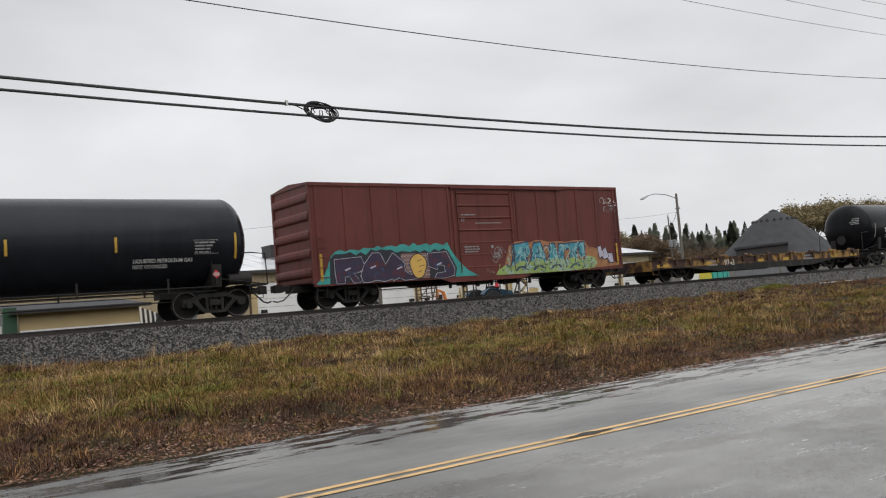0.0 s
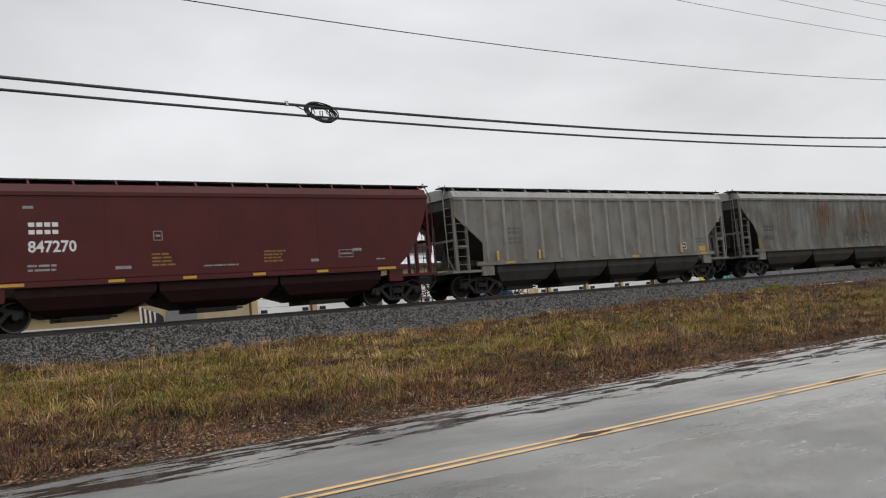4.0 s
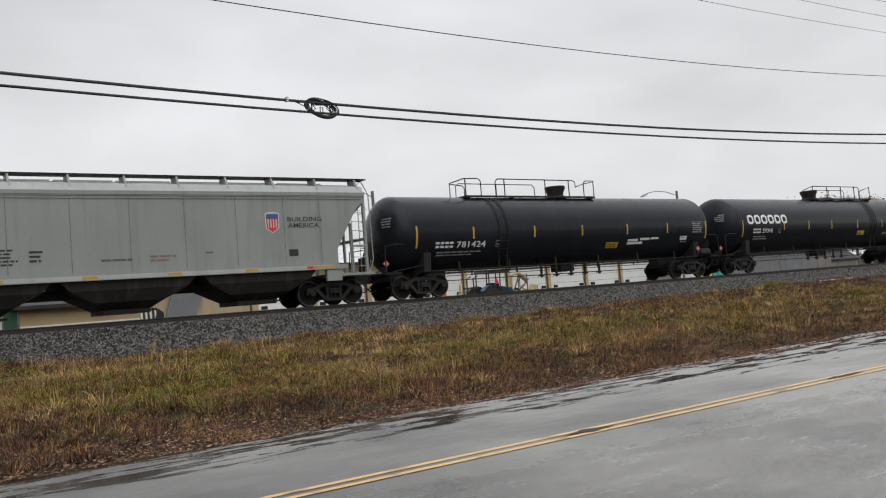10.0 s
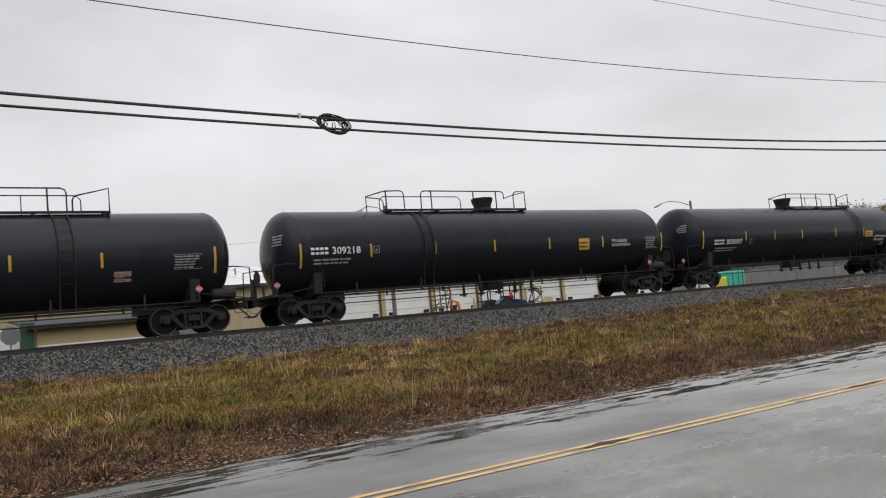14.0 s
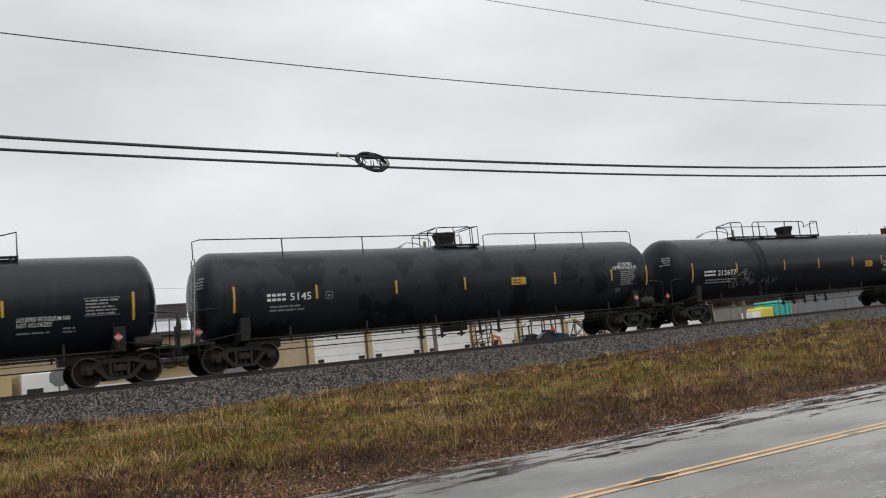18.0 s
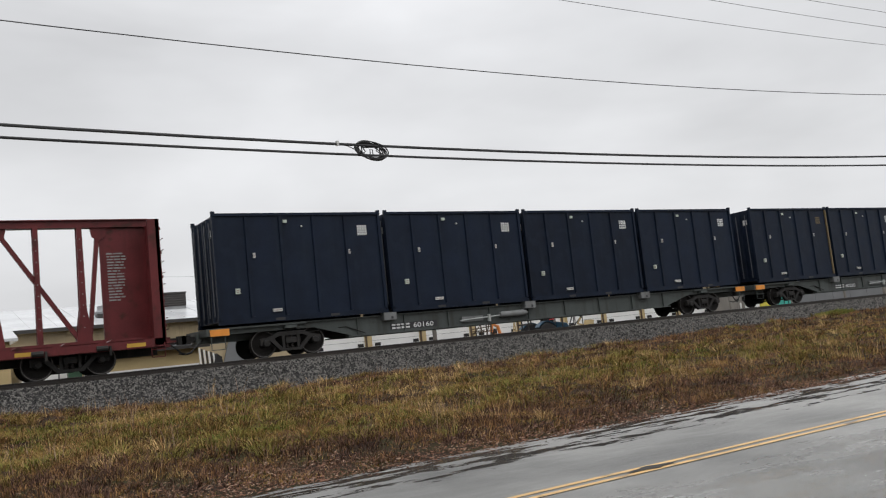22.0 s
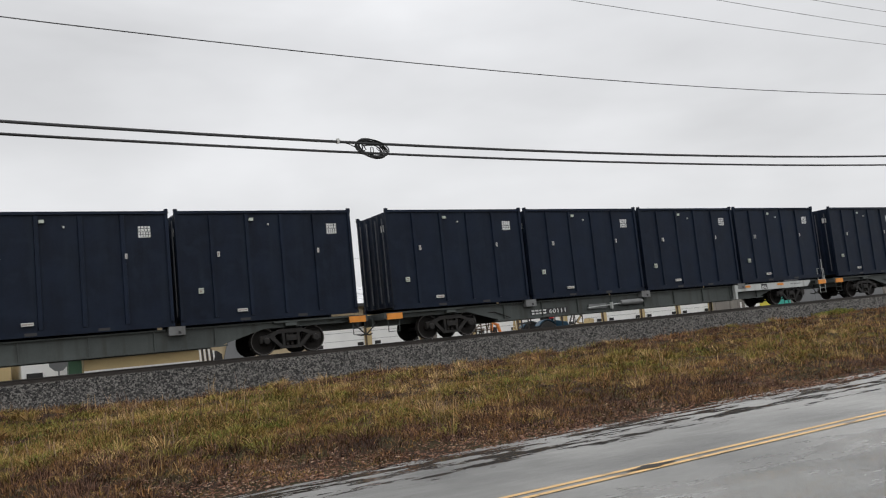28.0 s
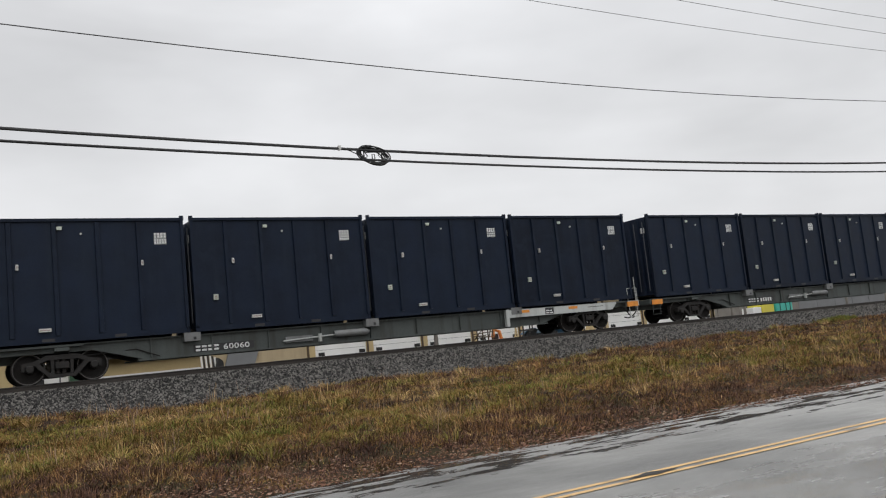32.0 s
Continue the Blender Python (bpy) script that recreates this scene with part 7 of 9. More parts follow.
    if truss:
        for a, b in ((marks[0] - 0.05, marks[1] + 0.05), (marks[2] - 0.05, marks[3] + 0.05)):
            part("number_plate_field", plate(Geo(), [(a, zd - 0.23), (b, zd - 0.23), (b, zd + 0.01), (a, zd + 0.01)], -hw - 0.004), "white", car, "white painted field")
    tagged(part("owner_mark", blocks(Geo(), marks[0], marks[1], zd - 0.21, 0.20, -hw - 0.007, 4), ink, car), kind="stuff")
    part("lettering", flat_words(Geo(), number, marks[2], marks[3], zd - 0.21, 0.20, -hw - 0.007), ink, car, "painted car number")
    for k in range(8):
        x = -half + 0.9 + k * (2 * half - 1.8) / 7 + (1.7 if truss and k == 1 else 0.0)
        part("reflector_stripe", Geo().box(x - 0.28, x + 0.28, -hw - 0.010, -hw - 0.003, zd - 0.20, zd - 0.08), "yellow", car)
    if truss:
        zt = 4.93
        part("top_chord", Geo().box(-half, half, -0.16, 0.16, zt - 0.25, zt).box(-half, half, -0.24, 0.24, zt - 0.03, zt), "beam_red", car)
        part("bottom_chord", Geo().box(-half, half, -0.20, 0.20, zd, zd + 0.16), "beam_red", car)
        footed = (-9.1, -6.62, -4.15, -1.64, 2.09, 4.6, 7.08, 9.55)
        for x in (-9.1, -7.9, -6.62, -5.38, -4.15, -2.89, -1.64, -0.4, 0.75, 2.09, 3.25, 4.6, 5.77, 7.08, 8.28, 9.55):
            foot, mid = (0.25, 0.100) if x in footed else (0.080, 0.072)
            for s in (-1, 1):
                post = part("truss_post", Geo().prism([(x - foot, zd + 0.10), (x + foot, zd + 0.10), (x + mid, 2.1), (x + 0.075, zt - 0.2), (x - 0.075, zt - 0.2), (x - mid, 2.1)], "y", s * 0.10, s * 0.17), "beam_red", car)
                if s < 0:
                    # pale dots paint the sky that shows through the post's bolt holes
                    for k in range(9):
                        part("strap_anchor", Geo().box(x - 0.013, x + 0.013, -0.176, -0.170, 1.5 + 0.35 * k, 1.535 + 0.35 * k), "letter_dim", post, "small pale dot painted for sky through a bolt hole")
            part("post_web", Geo().box(x - 0.02, x + 0.02, -0.10, 0.10, zd, zt - 0.2), "beam_red", car)
        # each diagonal runs from the foot of one broad post to the head of the next
        for (xa, za), (xb, zb) in (((-10.35, 4.62), (-9.28, 1.15)), ((-8.95, 1.15), (-6.74, 4.62)), ((-6.46, 1.15), (-4.27, 4.62)), ((-4.00, 1.15), (-1.76, 4.62)), ((-1.50, 1.15), (0.62, 4.62)),
                                   ((-0.27, 4.62), (1.94, 1.15)), ((2.22, 4.62), (4.44, 1.15)), ((4.73, 4.62), (6.93, 1.15)), ((7.22, 4.62), (9.40, 1.15)), ((10.12, 4.62), (9.72, 1.15))):
            part("diagonal", Geo().beam((xa, 0, za), (xb, 0, zb), 0.16, 0.13), "beam_red", car)
            xt, zz = (xa, za) if za > zb else (xb, zb)
            part("gusset", Geo().prism([(xt - 0.26, zt - 0.24), (xt + 0.26, zt - 0.24), (xt + 0.20, zt - 0.55), (xt, zt - 0.68), (xt - 0.20, zt - 0.55)], "y", -0.095, -0.082), "beam_red", car)
        plate_l = part("side_plate", Geo().box(-half, -half + 0.52, -hw - 0.005, -hw + 0.035, zd - 0.1, tall), "beam_red", car, "broad red side plate of the bulkhead")
        part("yellow_panel", Geo().box(-half + 0.20, -half + 0.46, -hw - 0.012, -hw - 0.006, 1.50, 2.02), "yellow", plate_l)
        part("defect_board", Geo().box(-half + 0.5, -9.15, -0.24, -0.19, 1.78, 2.22), "belly_red", car, "plain brown card board on the truss")
        panel = part("centre_panel", Geo().box(10.15, half - 0.1, -0.05, 0.05, zd, zt - 0.2), "beam_red", car)
        tagged(part("stencil", small_lines(Geo(), 10.35, 10.95, 2.3, 1.6, -0.056, 17), "letter_dim", panel), "small white stencilling", kind="stuff")
        part("centre_panel", Geo().box(-half + 0.1, -10.3, -0.05, 0.05, zd, zt - 0.2), "beam_red", car)
        part("brake_wheel", Geo().lathe("x", [(-half - 0.22, 0.02), (-half - 0.22, 0.28), (-half - 0.18, 0.28), (-half - 0.18, 0.02)], 16, (0, -0.9, 2.0)), "iron", car)
    return car


centrebeam_car(370.5, 11.68, 8.95, "empty dark red centre-beam lumber car with an open truss", True, 4.70, "880118", (-9.0, -8.25, -7.95, -7.05))
centrebeam_car(156.18, 11.75, 8.75, "dark red centre-beam lumber car under a full load", False, 4.55, "273126", (-6.85, -6.2, -6.0, -4.7))
LUMBER = enlist(thing("lumber_load", "stack of lumber bundles in white and green plastic wrap", "lumber load"), 156.18)
rn = random.Random(3)
row_h, z_low, PACK = 0.665, 1.05, 3.70


def crease(x, z, q):
    """Folds of loose film: sharp ridges running aslant, over soft hollows."""
    a = 1 - min(1.0, 2.2 * abs(noise.noise((x * 0.45 + z * 1.3, z * 0.8 - x * 0.30, q))))
    b = 1 - min(1.0, 2.4 * abs(noise.noise((x * 1.2 - z * 1.6, z * 1.2 + x * 0.5, q + 9.0))))
    c = 1 - min(1.0, 2.4 * abs(noise.noise((x * 2.4 + z * 2.6, z * 2.0 - x * 0.8, q + 5.0))))
    return 0.030 * a ** 5 + 0.022 * b ** 5 + 0.012 * c ** 4 + 0.035 * noise.noise((x * 1.3, z * 2.0, q + 4.0))


def wrapped_pack(x, w, y0, y1, z0, steps, seed):
    """A pack of boards in puckered plastic film."""
    rings = []
    for k in range(steps + 1):
        xx = x + (w - 0.035) * k / steps
        ring = [(xx, y0 + 0.01, z0)]
        for u in (0.06, 0.16, 0.26, 0.36, 0.46, 0.56, 0.66, 0.76, 0.86, 0.95):
            ring.append((xx, y0 + 0.012 - crease(xx, u * row_h, seed) * math.sin(math.pi * u) ** 0.5, z0 + u * row_h))
        top = z0 + row_h + 0.035 * noise.noise((xx * 1.8, seed, 2.0))
        rings.append(ring + [(xx, y0 + 0.05, top), (xx, y1 - 0.03, top), (xx, y1, z0)])
    return Geo().loft(rings)


for row in range(5):
    z0 = z_low + row * (row_h + 0.035)
    for col in range(6):
        x, w = -11.10 + PACK * col, PACK
        if row in (1, 3) and col in (1, 2):
            x, w = x + (0.45 if col == 2 else 0), PACK + (0.45 if col == 1 else -0.45)
        torn = row == 4 and col == 5
        for s in (-1, 1):
            y0, y1 = sorted((s * 0.12, s * 1.44))
            if torn:
                bundle = part("lumber_pack", Geo().box(x + 0.02, x + w - 0.05, y0 + 0.02, y1, z0, z0 + row_h * 0.60), "lumber", LUMBER, "pack of bare yellow boards under torn wrap")
                for q in range(6):
                    part("lumber_board", Geo().box(x + rn.uniform(0, 0.03), x + w - 0.03, y0 - rn.uniform(0, 0.012), y0 + 0.2, z0 + q * row_h * 0.10 + 0.004, z0 + (q + 1) * row_h * 0.10 - 0.004), "lumber", bundle)
                for q in range(3):
                    part("lumber_board", Geo().box(x, x + 0.95 - 0.1 * q, y0 + 0.02 * q, y1, z0 + (0.62 + 0.10 * q) * row_h, z0 + (0.71 + 0.10 * q) * row_h), "lumber", bundle)
                rag = Geo()
                nx_, ny_ = 44, 8
                for i in range(nx_ + 1):
                    for j in range(ny_ + 1):
                        xa, v = x + 0.55 + (w - 0.6) * i / nx_, j / ny_
                        lift = 0.16 * noise.noise((xa * 2.3, v * 3, 5.0 + s)) + 0.10 * noise.noise((xa * 6.5, v * 6, 1.0))
                        rag.v.append((xa + 0.10 * noise.noise((xa * 4, v * 5, 3)), y0 - 0.03 + (y1 - y0) * max(0, v - 0.35) / 0.65 + 0.05 * noise.noise((xa * 5, v * 4, 8)),
                                      z0 + row_h * (0.60 + 0.42 * min(1, v / 0.35)) + lift * (0.5 + 0.5 * v)))
                rag.f = [(i * (ny_ + 1) + j, (i + 1) * (ny_ + 1) + j, (i + 1) * (ny_ + 1) + j + 1, i * (ny_ + 1) + j + 1) for i in range(nx_) for j in range(ny_)]
                part("torn_wrap", rag, "wrap_dark", bundle, "crumpled dark torn plastic wrap")
                continue
            bundle = part("lumber_pack", wrapped_pack(x, w, y0, y1, z0, 84 if s < 0 else 8, row * 7.3 + col * 3.1), "wrap", LUMBER, "lumber pack in creased white plastic film", smooth=38)
            if row == 4 and s < 0:
                part("lumber_board", Geo().box(x + 0.02, x + w - 0.06, y0 - 0.02, y0 + 0.1, z0 - 0.03, z0 + 0.045), "lumber", bundle, "bare board edge below the film")
            if s < 0:
                off = rn.uniform(0.10, 0.62)
                for a in (off, off + 1.22, off + 2.44):
                    b0 = x + a
                    if b0 + 0.34 > x + w:
                        continue
                    part("green_block", Geo().box(b0, b0 + 0.31, y0 - 0.062, y0 - 0.055, z0 + 0.03, z0 + row_h * 0.96), "wrap_green", bundle, "dark green printed panel")
                    peak = Geo()
                    for zc, hw_, t in ((0.12, 0.115, 0.055), (0.22, 0.10, 0.045)):
                        peak.add([(b0 + 0.155 - hw_, y0 - 0.065, z0 + zc), (b0 + 0.155, y0 - 0.065, z0 + zc + 0.17), (b0 + 0.155 + hw_, y0 - 0.065, z0 + zc), (b0 + 0.155 + hw_ - t, y0 - 0.065, z0 + zc), (b0 + 0.155, y0 - 0.065, z0 + zc + 0.10), (b0 + 0.155 - hw_ + t, y0 - 0.065, z0 + zc)],
                                 [(0, 1, 4, 5), (1, 2, 3, 4)])
                    peak.add([(b0, y0 - 0.065, z0 + 0.03), (b0 + 0.31, y0 - 0.065, z0 + 0.03), (b0 + 0.31, y0 - 0.065, z0 + 0.10), (b0, y0 - 0.065, z0 + 0.10)], [(0, 1, 2, 3)])
                    part("printed_peak", peak, "wrap_lime", bundle, "bright green printed peak")
                    if b0 + 1.05 < x + w:
                        part("printed_line", bars(Geo(), b0 + 0.38, b0 + 0.98, z0 + row_h * 0.34, 0.040, y0 - 0.060, 12, 0.25), "letter_dim", bundle)
for k in range(19):
    x = -11.0 + 1.222 * k
    part("strap", Geo().tube([(x, -1.55, 0.80), (x, -1.515, 4.30), (x, -1.42, 4.53), (x, -0.2, 4.55)], 0.008, 5), "cable", LUMBER, "thin dark tie-down strap")
    part("corner_guard", Geo().prism([(-1.535, 4.38), (-1.44, 4.535), (-1.30, 4.55), (-1.30, 4.53), (-1.43, 4.51), (-1.52, 4.38)], "x", x - 0.05, x + 0.06), "wrap_dark", LUMBER, "dark plastic corner guard")
for row in range(1, 5):
    for k in range(18):
        part("spacer", Geo().box(-11 + 1.25 * k, -10.9 + 1.25 * k, -1.44, -0.12, z_low + row * (row_h + 0.035) - 0.035, z_low + row * (row_h + 0.035)), "lumber", LUMBER, "wooden spacer")


# ---- container flats and their containers ----
CONTAINER = {}
CL, CW, CH = 6.28, 2.44, 3.75


def container_parts():
    """The meshes of one tall rubbish container; its base lies at z = 0 and its middle at x = 0."""
    h, w = CL / 2, CW / 2
    g = Geo().box(-h + 0.10, h - 0.10, -w + 0.06, w - 0.06, 0.12, CH - 0.06)
    CONTAINER["body"] = g.mesh("body")
    ribs = []
    for x in (-1.97, -0.74, 0.49, 1.72):
        ribs.append(Geo().prism([(x - 0.075, -w + 0.06), (x - 0.06, -w - 0.005), (x + 0.06, -w - 0.005), (x + 0.075, -w + 0.06)], "z", 0.2, CH - 0.15).mesh("side_rib"))
    CONTAINER["rib"] = ribs
    CONTAINER["back_rib"] = [Geo().prism([(x - 0.07, w - 0.06), (x - 0.045, w - 0.015), (x + 0.045, w - 0.015), (x + 0.07, w - 0.06)], "z", 0.2, CH - 0.15).mesh("side_rib") for x in (-1.9, 0, 1.9)]
    CONTAINER["post"] = [Geo().box(sx * h - (0.10 if sx > 0 else 0), sx * h + (0.10 if sx < 0 else 0), sy * w - (0.12 if sy > 0 else 0), sy * w + (0.12 if sy < 0 else 0), 0.0, CH).mesh("corner_post") for sx in (-1, 1) for sy in (-1, 1)]
    CONTAINER["rail"] = [Geo().box(-h, h, *sorted((s * w, s * (w - 0.09))), z, z + t).mesh("side_rail") for s in (-1, 1) for z, t in ((0.0, 0.17), (CH - 0.11, 0.09))]
    CONTAINER["end"] = []
    for k in range(5):
        y = -w + 0.22 + k * (CW - 0.44) / 4
        for s in (-1, 1):
            CONTAINER["end"].append(Geo().prism([(s * (h - 0.10), y - 0.07), (s * (h - 0.015), y - 0.035), (s * (h - 0.015), y + 0.035), (s * (h - 0.10), y + 0.07)], "z", 0.15, CH - 0.12).mesh("end_rib"))
    CONTAINER["casting"] = []
    for sx in (-1, 1):
        for sy in (-1, 1):
            for z in (0, CH):
                c = Geo().box(sx * h - 0.10, sx * h + 0.10, sy * w - 0.10, sy * w + 0.10, z - (0.0 if z == 0 else 0.12), z + (0.12 if z == 0 else 0.045))
                c.v = [(max(-h - 0.012, min(h + 0.012, x)), max(-w - 0.012, min(w + 0.012, y)), z) for x, y, z in c.v]
                CONTAINER["casting"].append(c.mesh("corner_casting"))
    # fork pockets are not cut; black patches paint their dark openings
    CONTAINER["pocket"] = [Geo().box(x - 0.17, x + 0.17, -w - 0.004, -w + 0.0, 0.03, 0.12).mesh("fork_pocket") for x in (-1.02, 1.02)]
    CONTAINER["lock"] = [Geo().tube([(-h - 0.02, y, 0.3), (-h - 0.02, y, CH - 0.3)], 0.025).mesh("door_bar") for y in (-0.9, -0.35, 0.35, 0.9)]
    def tag(x0, x1, z0, z1):
        return Geo().box(x0, x1, -w - 0.010, -w + 0.054, z0, z1).mesh("label_plate")
    # (plate, its print, the print's colour)
    CONTAINER["tag"] = [(tag(-0.66, -0.51, 3.38, 3.48), "label_pale"), (tag(-1.81, -1.74, 2.19, 2.36), "white"), (tag(1.75, 1.82, 2.22, 2.38), "white"), (tag(-2.51, -2.36, 1.00, 1.18), "label_pale"),
                        (tag(-1.26, -0.93, 0.33, 0.43), "white"), (tag(0.00, 0.045, 3.22, 3.28), "white")]
    CONTAINER["tag_print"] = [bars(Geo(), -1.23, -0.95, 0.36, 0.035, -w - 0.013, 6, 0.3).mesh("label_print"), bars(bars(Geo(), -2.48, -2.39, 1.04, 0.03, -w - 0.013, 2, 0.3), -2.48, -2.39, 1.10, 0.03, -w - 0.013, 1, 0.1).mesh("label_print"),
                              bars(Geo(), -1.79, -1.76, 2.22, 0.10, -w - 0.013, 1, 0.2).mesh("label_print"), bars(Geo(), 1.77, 1.80, 2.25, 0.10, -w - 0.013, 1, 0.2).mesh("label_print")]
    mark = Geo()
    for z, n, hh in ((3.10, 4, 0.15), (2.91, 5, 0.15)):
        blocks(mark, 2.20, 2.60, z, hh, -w + 0.052, n, 0.068)
        mark.add([(2.20, -w + 0.052, z - 0.022), (2.57, -w + 0.052, z - 0.022), (2.57, -w + 0.052, z - 0.008), (2.20, -w + 0.052, z - 0.008)], [(0, 1, 2, 3)])
    CONTAINER["mark"] = mark.mesh("stencilled_mark")
    CONTAINER["end_tag"] = Geo().box(-h + 0.012, -h + 0.05, -0.95, -0.72, 2.95, 3.2).mesh("label_plate")


def container(place, tan=False, dirty=None):
    if not CONTAINER:
        container_parts()
    c = enlist(thing("container", "tall dark blue steel waste container with a tan-primed edge" if tan else "tall dark blue ribbed steel waste container on a flatcar", "container", group="waste containers on the train"), place)
    body = part("body", CONTAINER["body"], "container", c)
    for me in CONTAINER["rib"]:
        part("side_rib", me, "container", body)
    for me in CONTAINER["back_rib"]:
        part("side_rib", me, "container", body)
    for k, me in enumerate(CONTAINER["post"]):
        if tan and k == 2:
            me = me.copy()
            me.materials.clear()
            part("corner_post", me, "container_tan", c, "tan-primed corner post")
        else:
            part("corner_post", me, "container", c)
    for me in CONTAINER["rail"]:
        part("side_rail", me, "container", c)
    for me in CONTAINER["end"]:
        part("end_rib", me, "container", body)
    for me in CONTAINER["casting"]:
        part("corner_casting", me, "container", c)
    for me in CONTAINER["pocket"]:
        part("fork_pocket", me, "letter_black", c)
    for me in CONTAINER["lock"]:
        part("door_bar", me, "steel_worn", c)
    for me, tone in CONTAINER["tag"]:
        part("label_plate", me, tone, c, "small white printed label")
    for me in CONTAINER["tag_print"]:
        tagged(part("label_print", me, "brick_paint", c), "faint red print", kind="stuff")
    me = CONTAINER["mark"]
    if tan:
        me = me.copy()
        me.materials.clear()
    part("stencilled_mark", me, "container_tan" if tan else "letter_white", c, "faded tan stencilled bars" if tan else "white stencilled bars")
    part("label_plate", CONTAINER["end_tag"], "white", c)
    return c


def spine_car(place, number, white_end):
    """A long low container flat; place is the middle of its load."""
    car = enlist(thing("container_flat", "grey-green container flatcar with a deep centre sill" + (" and a white end" if white_end else ""), "flatcar", group="container flats of the train"), place)
    half, zd, hw = 13.15, 1.14, 1.20
    for s in (-1, 1):
        y0, y1 = sorted((s * (hw - 0.30), s * (hw - 0.22)))
        part("side_sill", Geo().prism([(-half + 0.3, zd - 0.06), (-half + 0.3, zd - 0.26), (-half + 3.7, zd - 0.26), (-half + 5.2, zd - 0.68), (half - 5.2, zd - 0.68), (half - 3.7, zd - 0.26), (half - 0.3, zd - 0.26), (half - 0.3, zd - 0.06)], "y", y0, y1), "spine_grey", car, "deep grey-green side sill")
        part("top_flange", Geo().box(-half + 0.3, half - 0.3, *sorted((s * (hw - 0.40), s * (hw - 0.12))), zd - 0.07, zd - 0.03), "spine_grey", car)
        part("bottom_flange", Geo().box(-half + 5.0, half - 5.0, *sorted((s * (hw - 0.36), s * (hw - 0.14))), zd - 0.72, zd - 0.67), "spine_grey", car)
        for k in range(9):
            x = -half + 5.4 + k * (2 * half - 10.8) / 8
            part("web_stiffener", Geo().box(x - 0.02, x + 0.02, *sorted((s * (hw - 0.22), s * (hw - 0.15))), zd - 0.66, zd - 0.08), "spine_grey", car)
        e = s * half
        part("end_deck", Geo().box(*sorted((e - s * 3.4, e + s * 0.05)), -hw + 0.05, hw - 0.05, zd - 0.10, zd - 0.05), "spine_grey", car)
        part("end_sill", Geo().box(*sorted((e - s * 0.5, e + s * 0.12)), -hw, hw, zd - 0.28, zd - 0.05), "spine_white" if white_end and s > 0 else "spine_grey", car)
        part("stub_sill", Geo().box(*sorted((e - s * 3.6, e + s * 0.2)), -0.32, 0.32, 0.66, zd - 0.10), "spine_grey", car)
        part("reflector_plate", Geo().box(*sorted((e - s * 0.62, e + s * 0.02)), -hw - 0.05, -hw - 0.02, zd - 0.30, zd - 0.08), "orange", car, "orange reflective plate")
        st = Geo()
        for z in (0.40, 0.62):
            st.tube([(e - s * 0.02, -hw, zd - 0.2), (e - s * 0.02, -hw, z), (e - s * 0.48, -hw, z), (e - s * 0.48, -hw, zd - 0.2)], 0.018)
        part("step", st, "spine_white" if white_end and s > 0 else "spine_grey", car)
        coupler(car, e + s * 0.0, s)
        truck(car, s * 10.35)
        part("bolster_arm", Geo().prism([(-hw, zd - 0.12), (hw, zd - 0.12), (hw, zd - 0.22), (0.4, zd - 0.42), (-0.4, zd - 0.42), (-hw, zd - 0.22)], "x", s * 10.35 - 0.2, s * 10.35 + 0.2), "spine_grey", car)
    for x in (-6.49, 0, 6.49):
        part("container_bracket", Geo().box(x - 0.26, x + 0.26, -hw - 0.02, -hw + 0.25, zd - 0.24, zd + 0.038), "steel_pale", car, "grey container pedestal")
        # black patch on the face paints the dark of the pedestal's hole
        part("bracket_hole", Geo().box(x + 0.03, x + 0.12, -hw - 0.026, -hw - 0.02, zd - 0.20, zd - 0.11), "letter_black", car)
    part("brake_cylinder", Geo().lathe("x", [(-1.5, 0.02), (-1.5, 0.10), (-1.4, 0.12), (-0.3, 0.13), (-0.2, 0.10), (-0.1, 0.02)], 12, (0, -hw + 0.10, zd - 0.40)), "steel_pale", car, "pale brake cylinder", smooth=40)
    part("brake_plate", Geo().box(-3.3, -2.3, -hw + 0.12, -hw + 0.20, zd - 0.56, zd - 0.36), "steel_pale", car)
    part("brake_rod", Geo().tube([(-3.4, -hw + 0.10, zd - 0.50), (-1.5, -hw + 0.10, zd - 0.42)], 0.025), "spine_white", car, "pale brake linkage")
    part("brake_lever", Geo().box(-2.1, -2.0, -hw + 0.02, -hw + 0.12, zd - 0.62, zd - 0.34), "spine_white", car)
    part("pipe", Geo().tube([(-10, -hw + 0.4, 0.72), (-8.2, -hw + 0.2, 0.80), (-7.5, -hw + 0.14, zd - 0.62)], 0.02), "iron", car)
    tagged(part("owner_mark", blocks(Geo(), -6.35, -5.55, zd - 0.58, 0.18, -hw + 0.205, 4), "letter_white", car), kind="stuff")
    part("number_field", plate(Geo(), [(-6.42, zd - 0.61), (-4.40, zd - 0.61), (-4.40, zd - 0.37), (-6.42, zd - 0.37)], -hw + 0.212), "letter_black", car, "black painted field")
    if number:
        part("lettering", flat_words(Geo(), number, -5.45, -4.55, zd - 0.58, 0.18, -hw + 0.205), "letter_white", car, "small white car number")
    else:
        part("number_bars", bars(Geo(), -5.45, -4.55, zd - 0.58, 0.18, -hw + 0.205, 5), "letter_white", car)
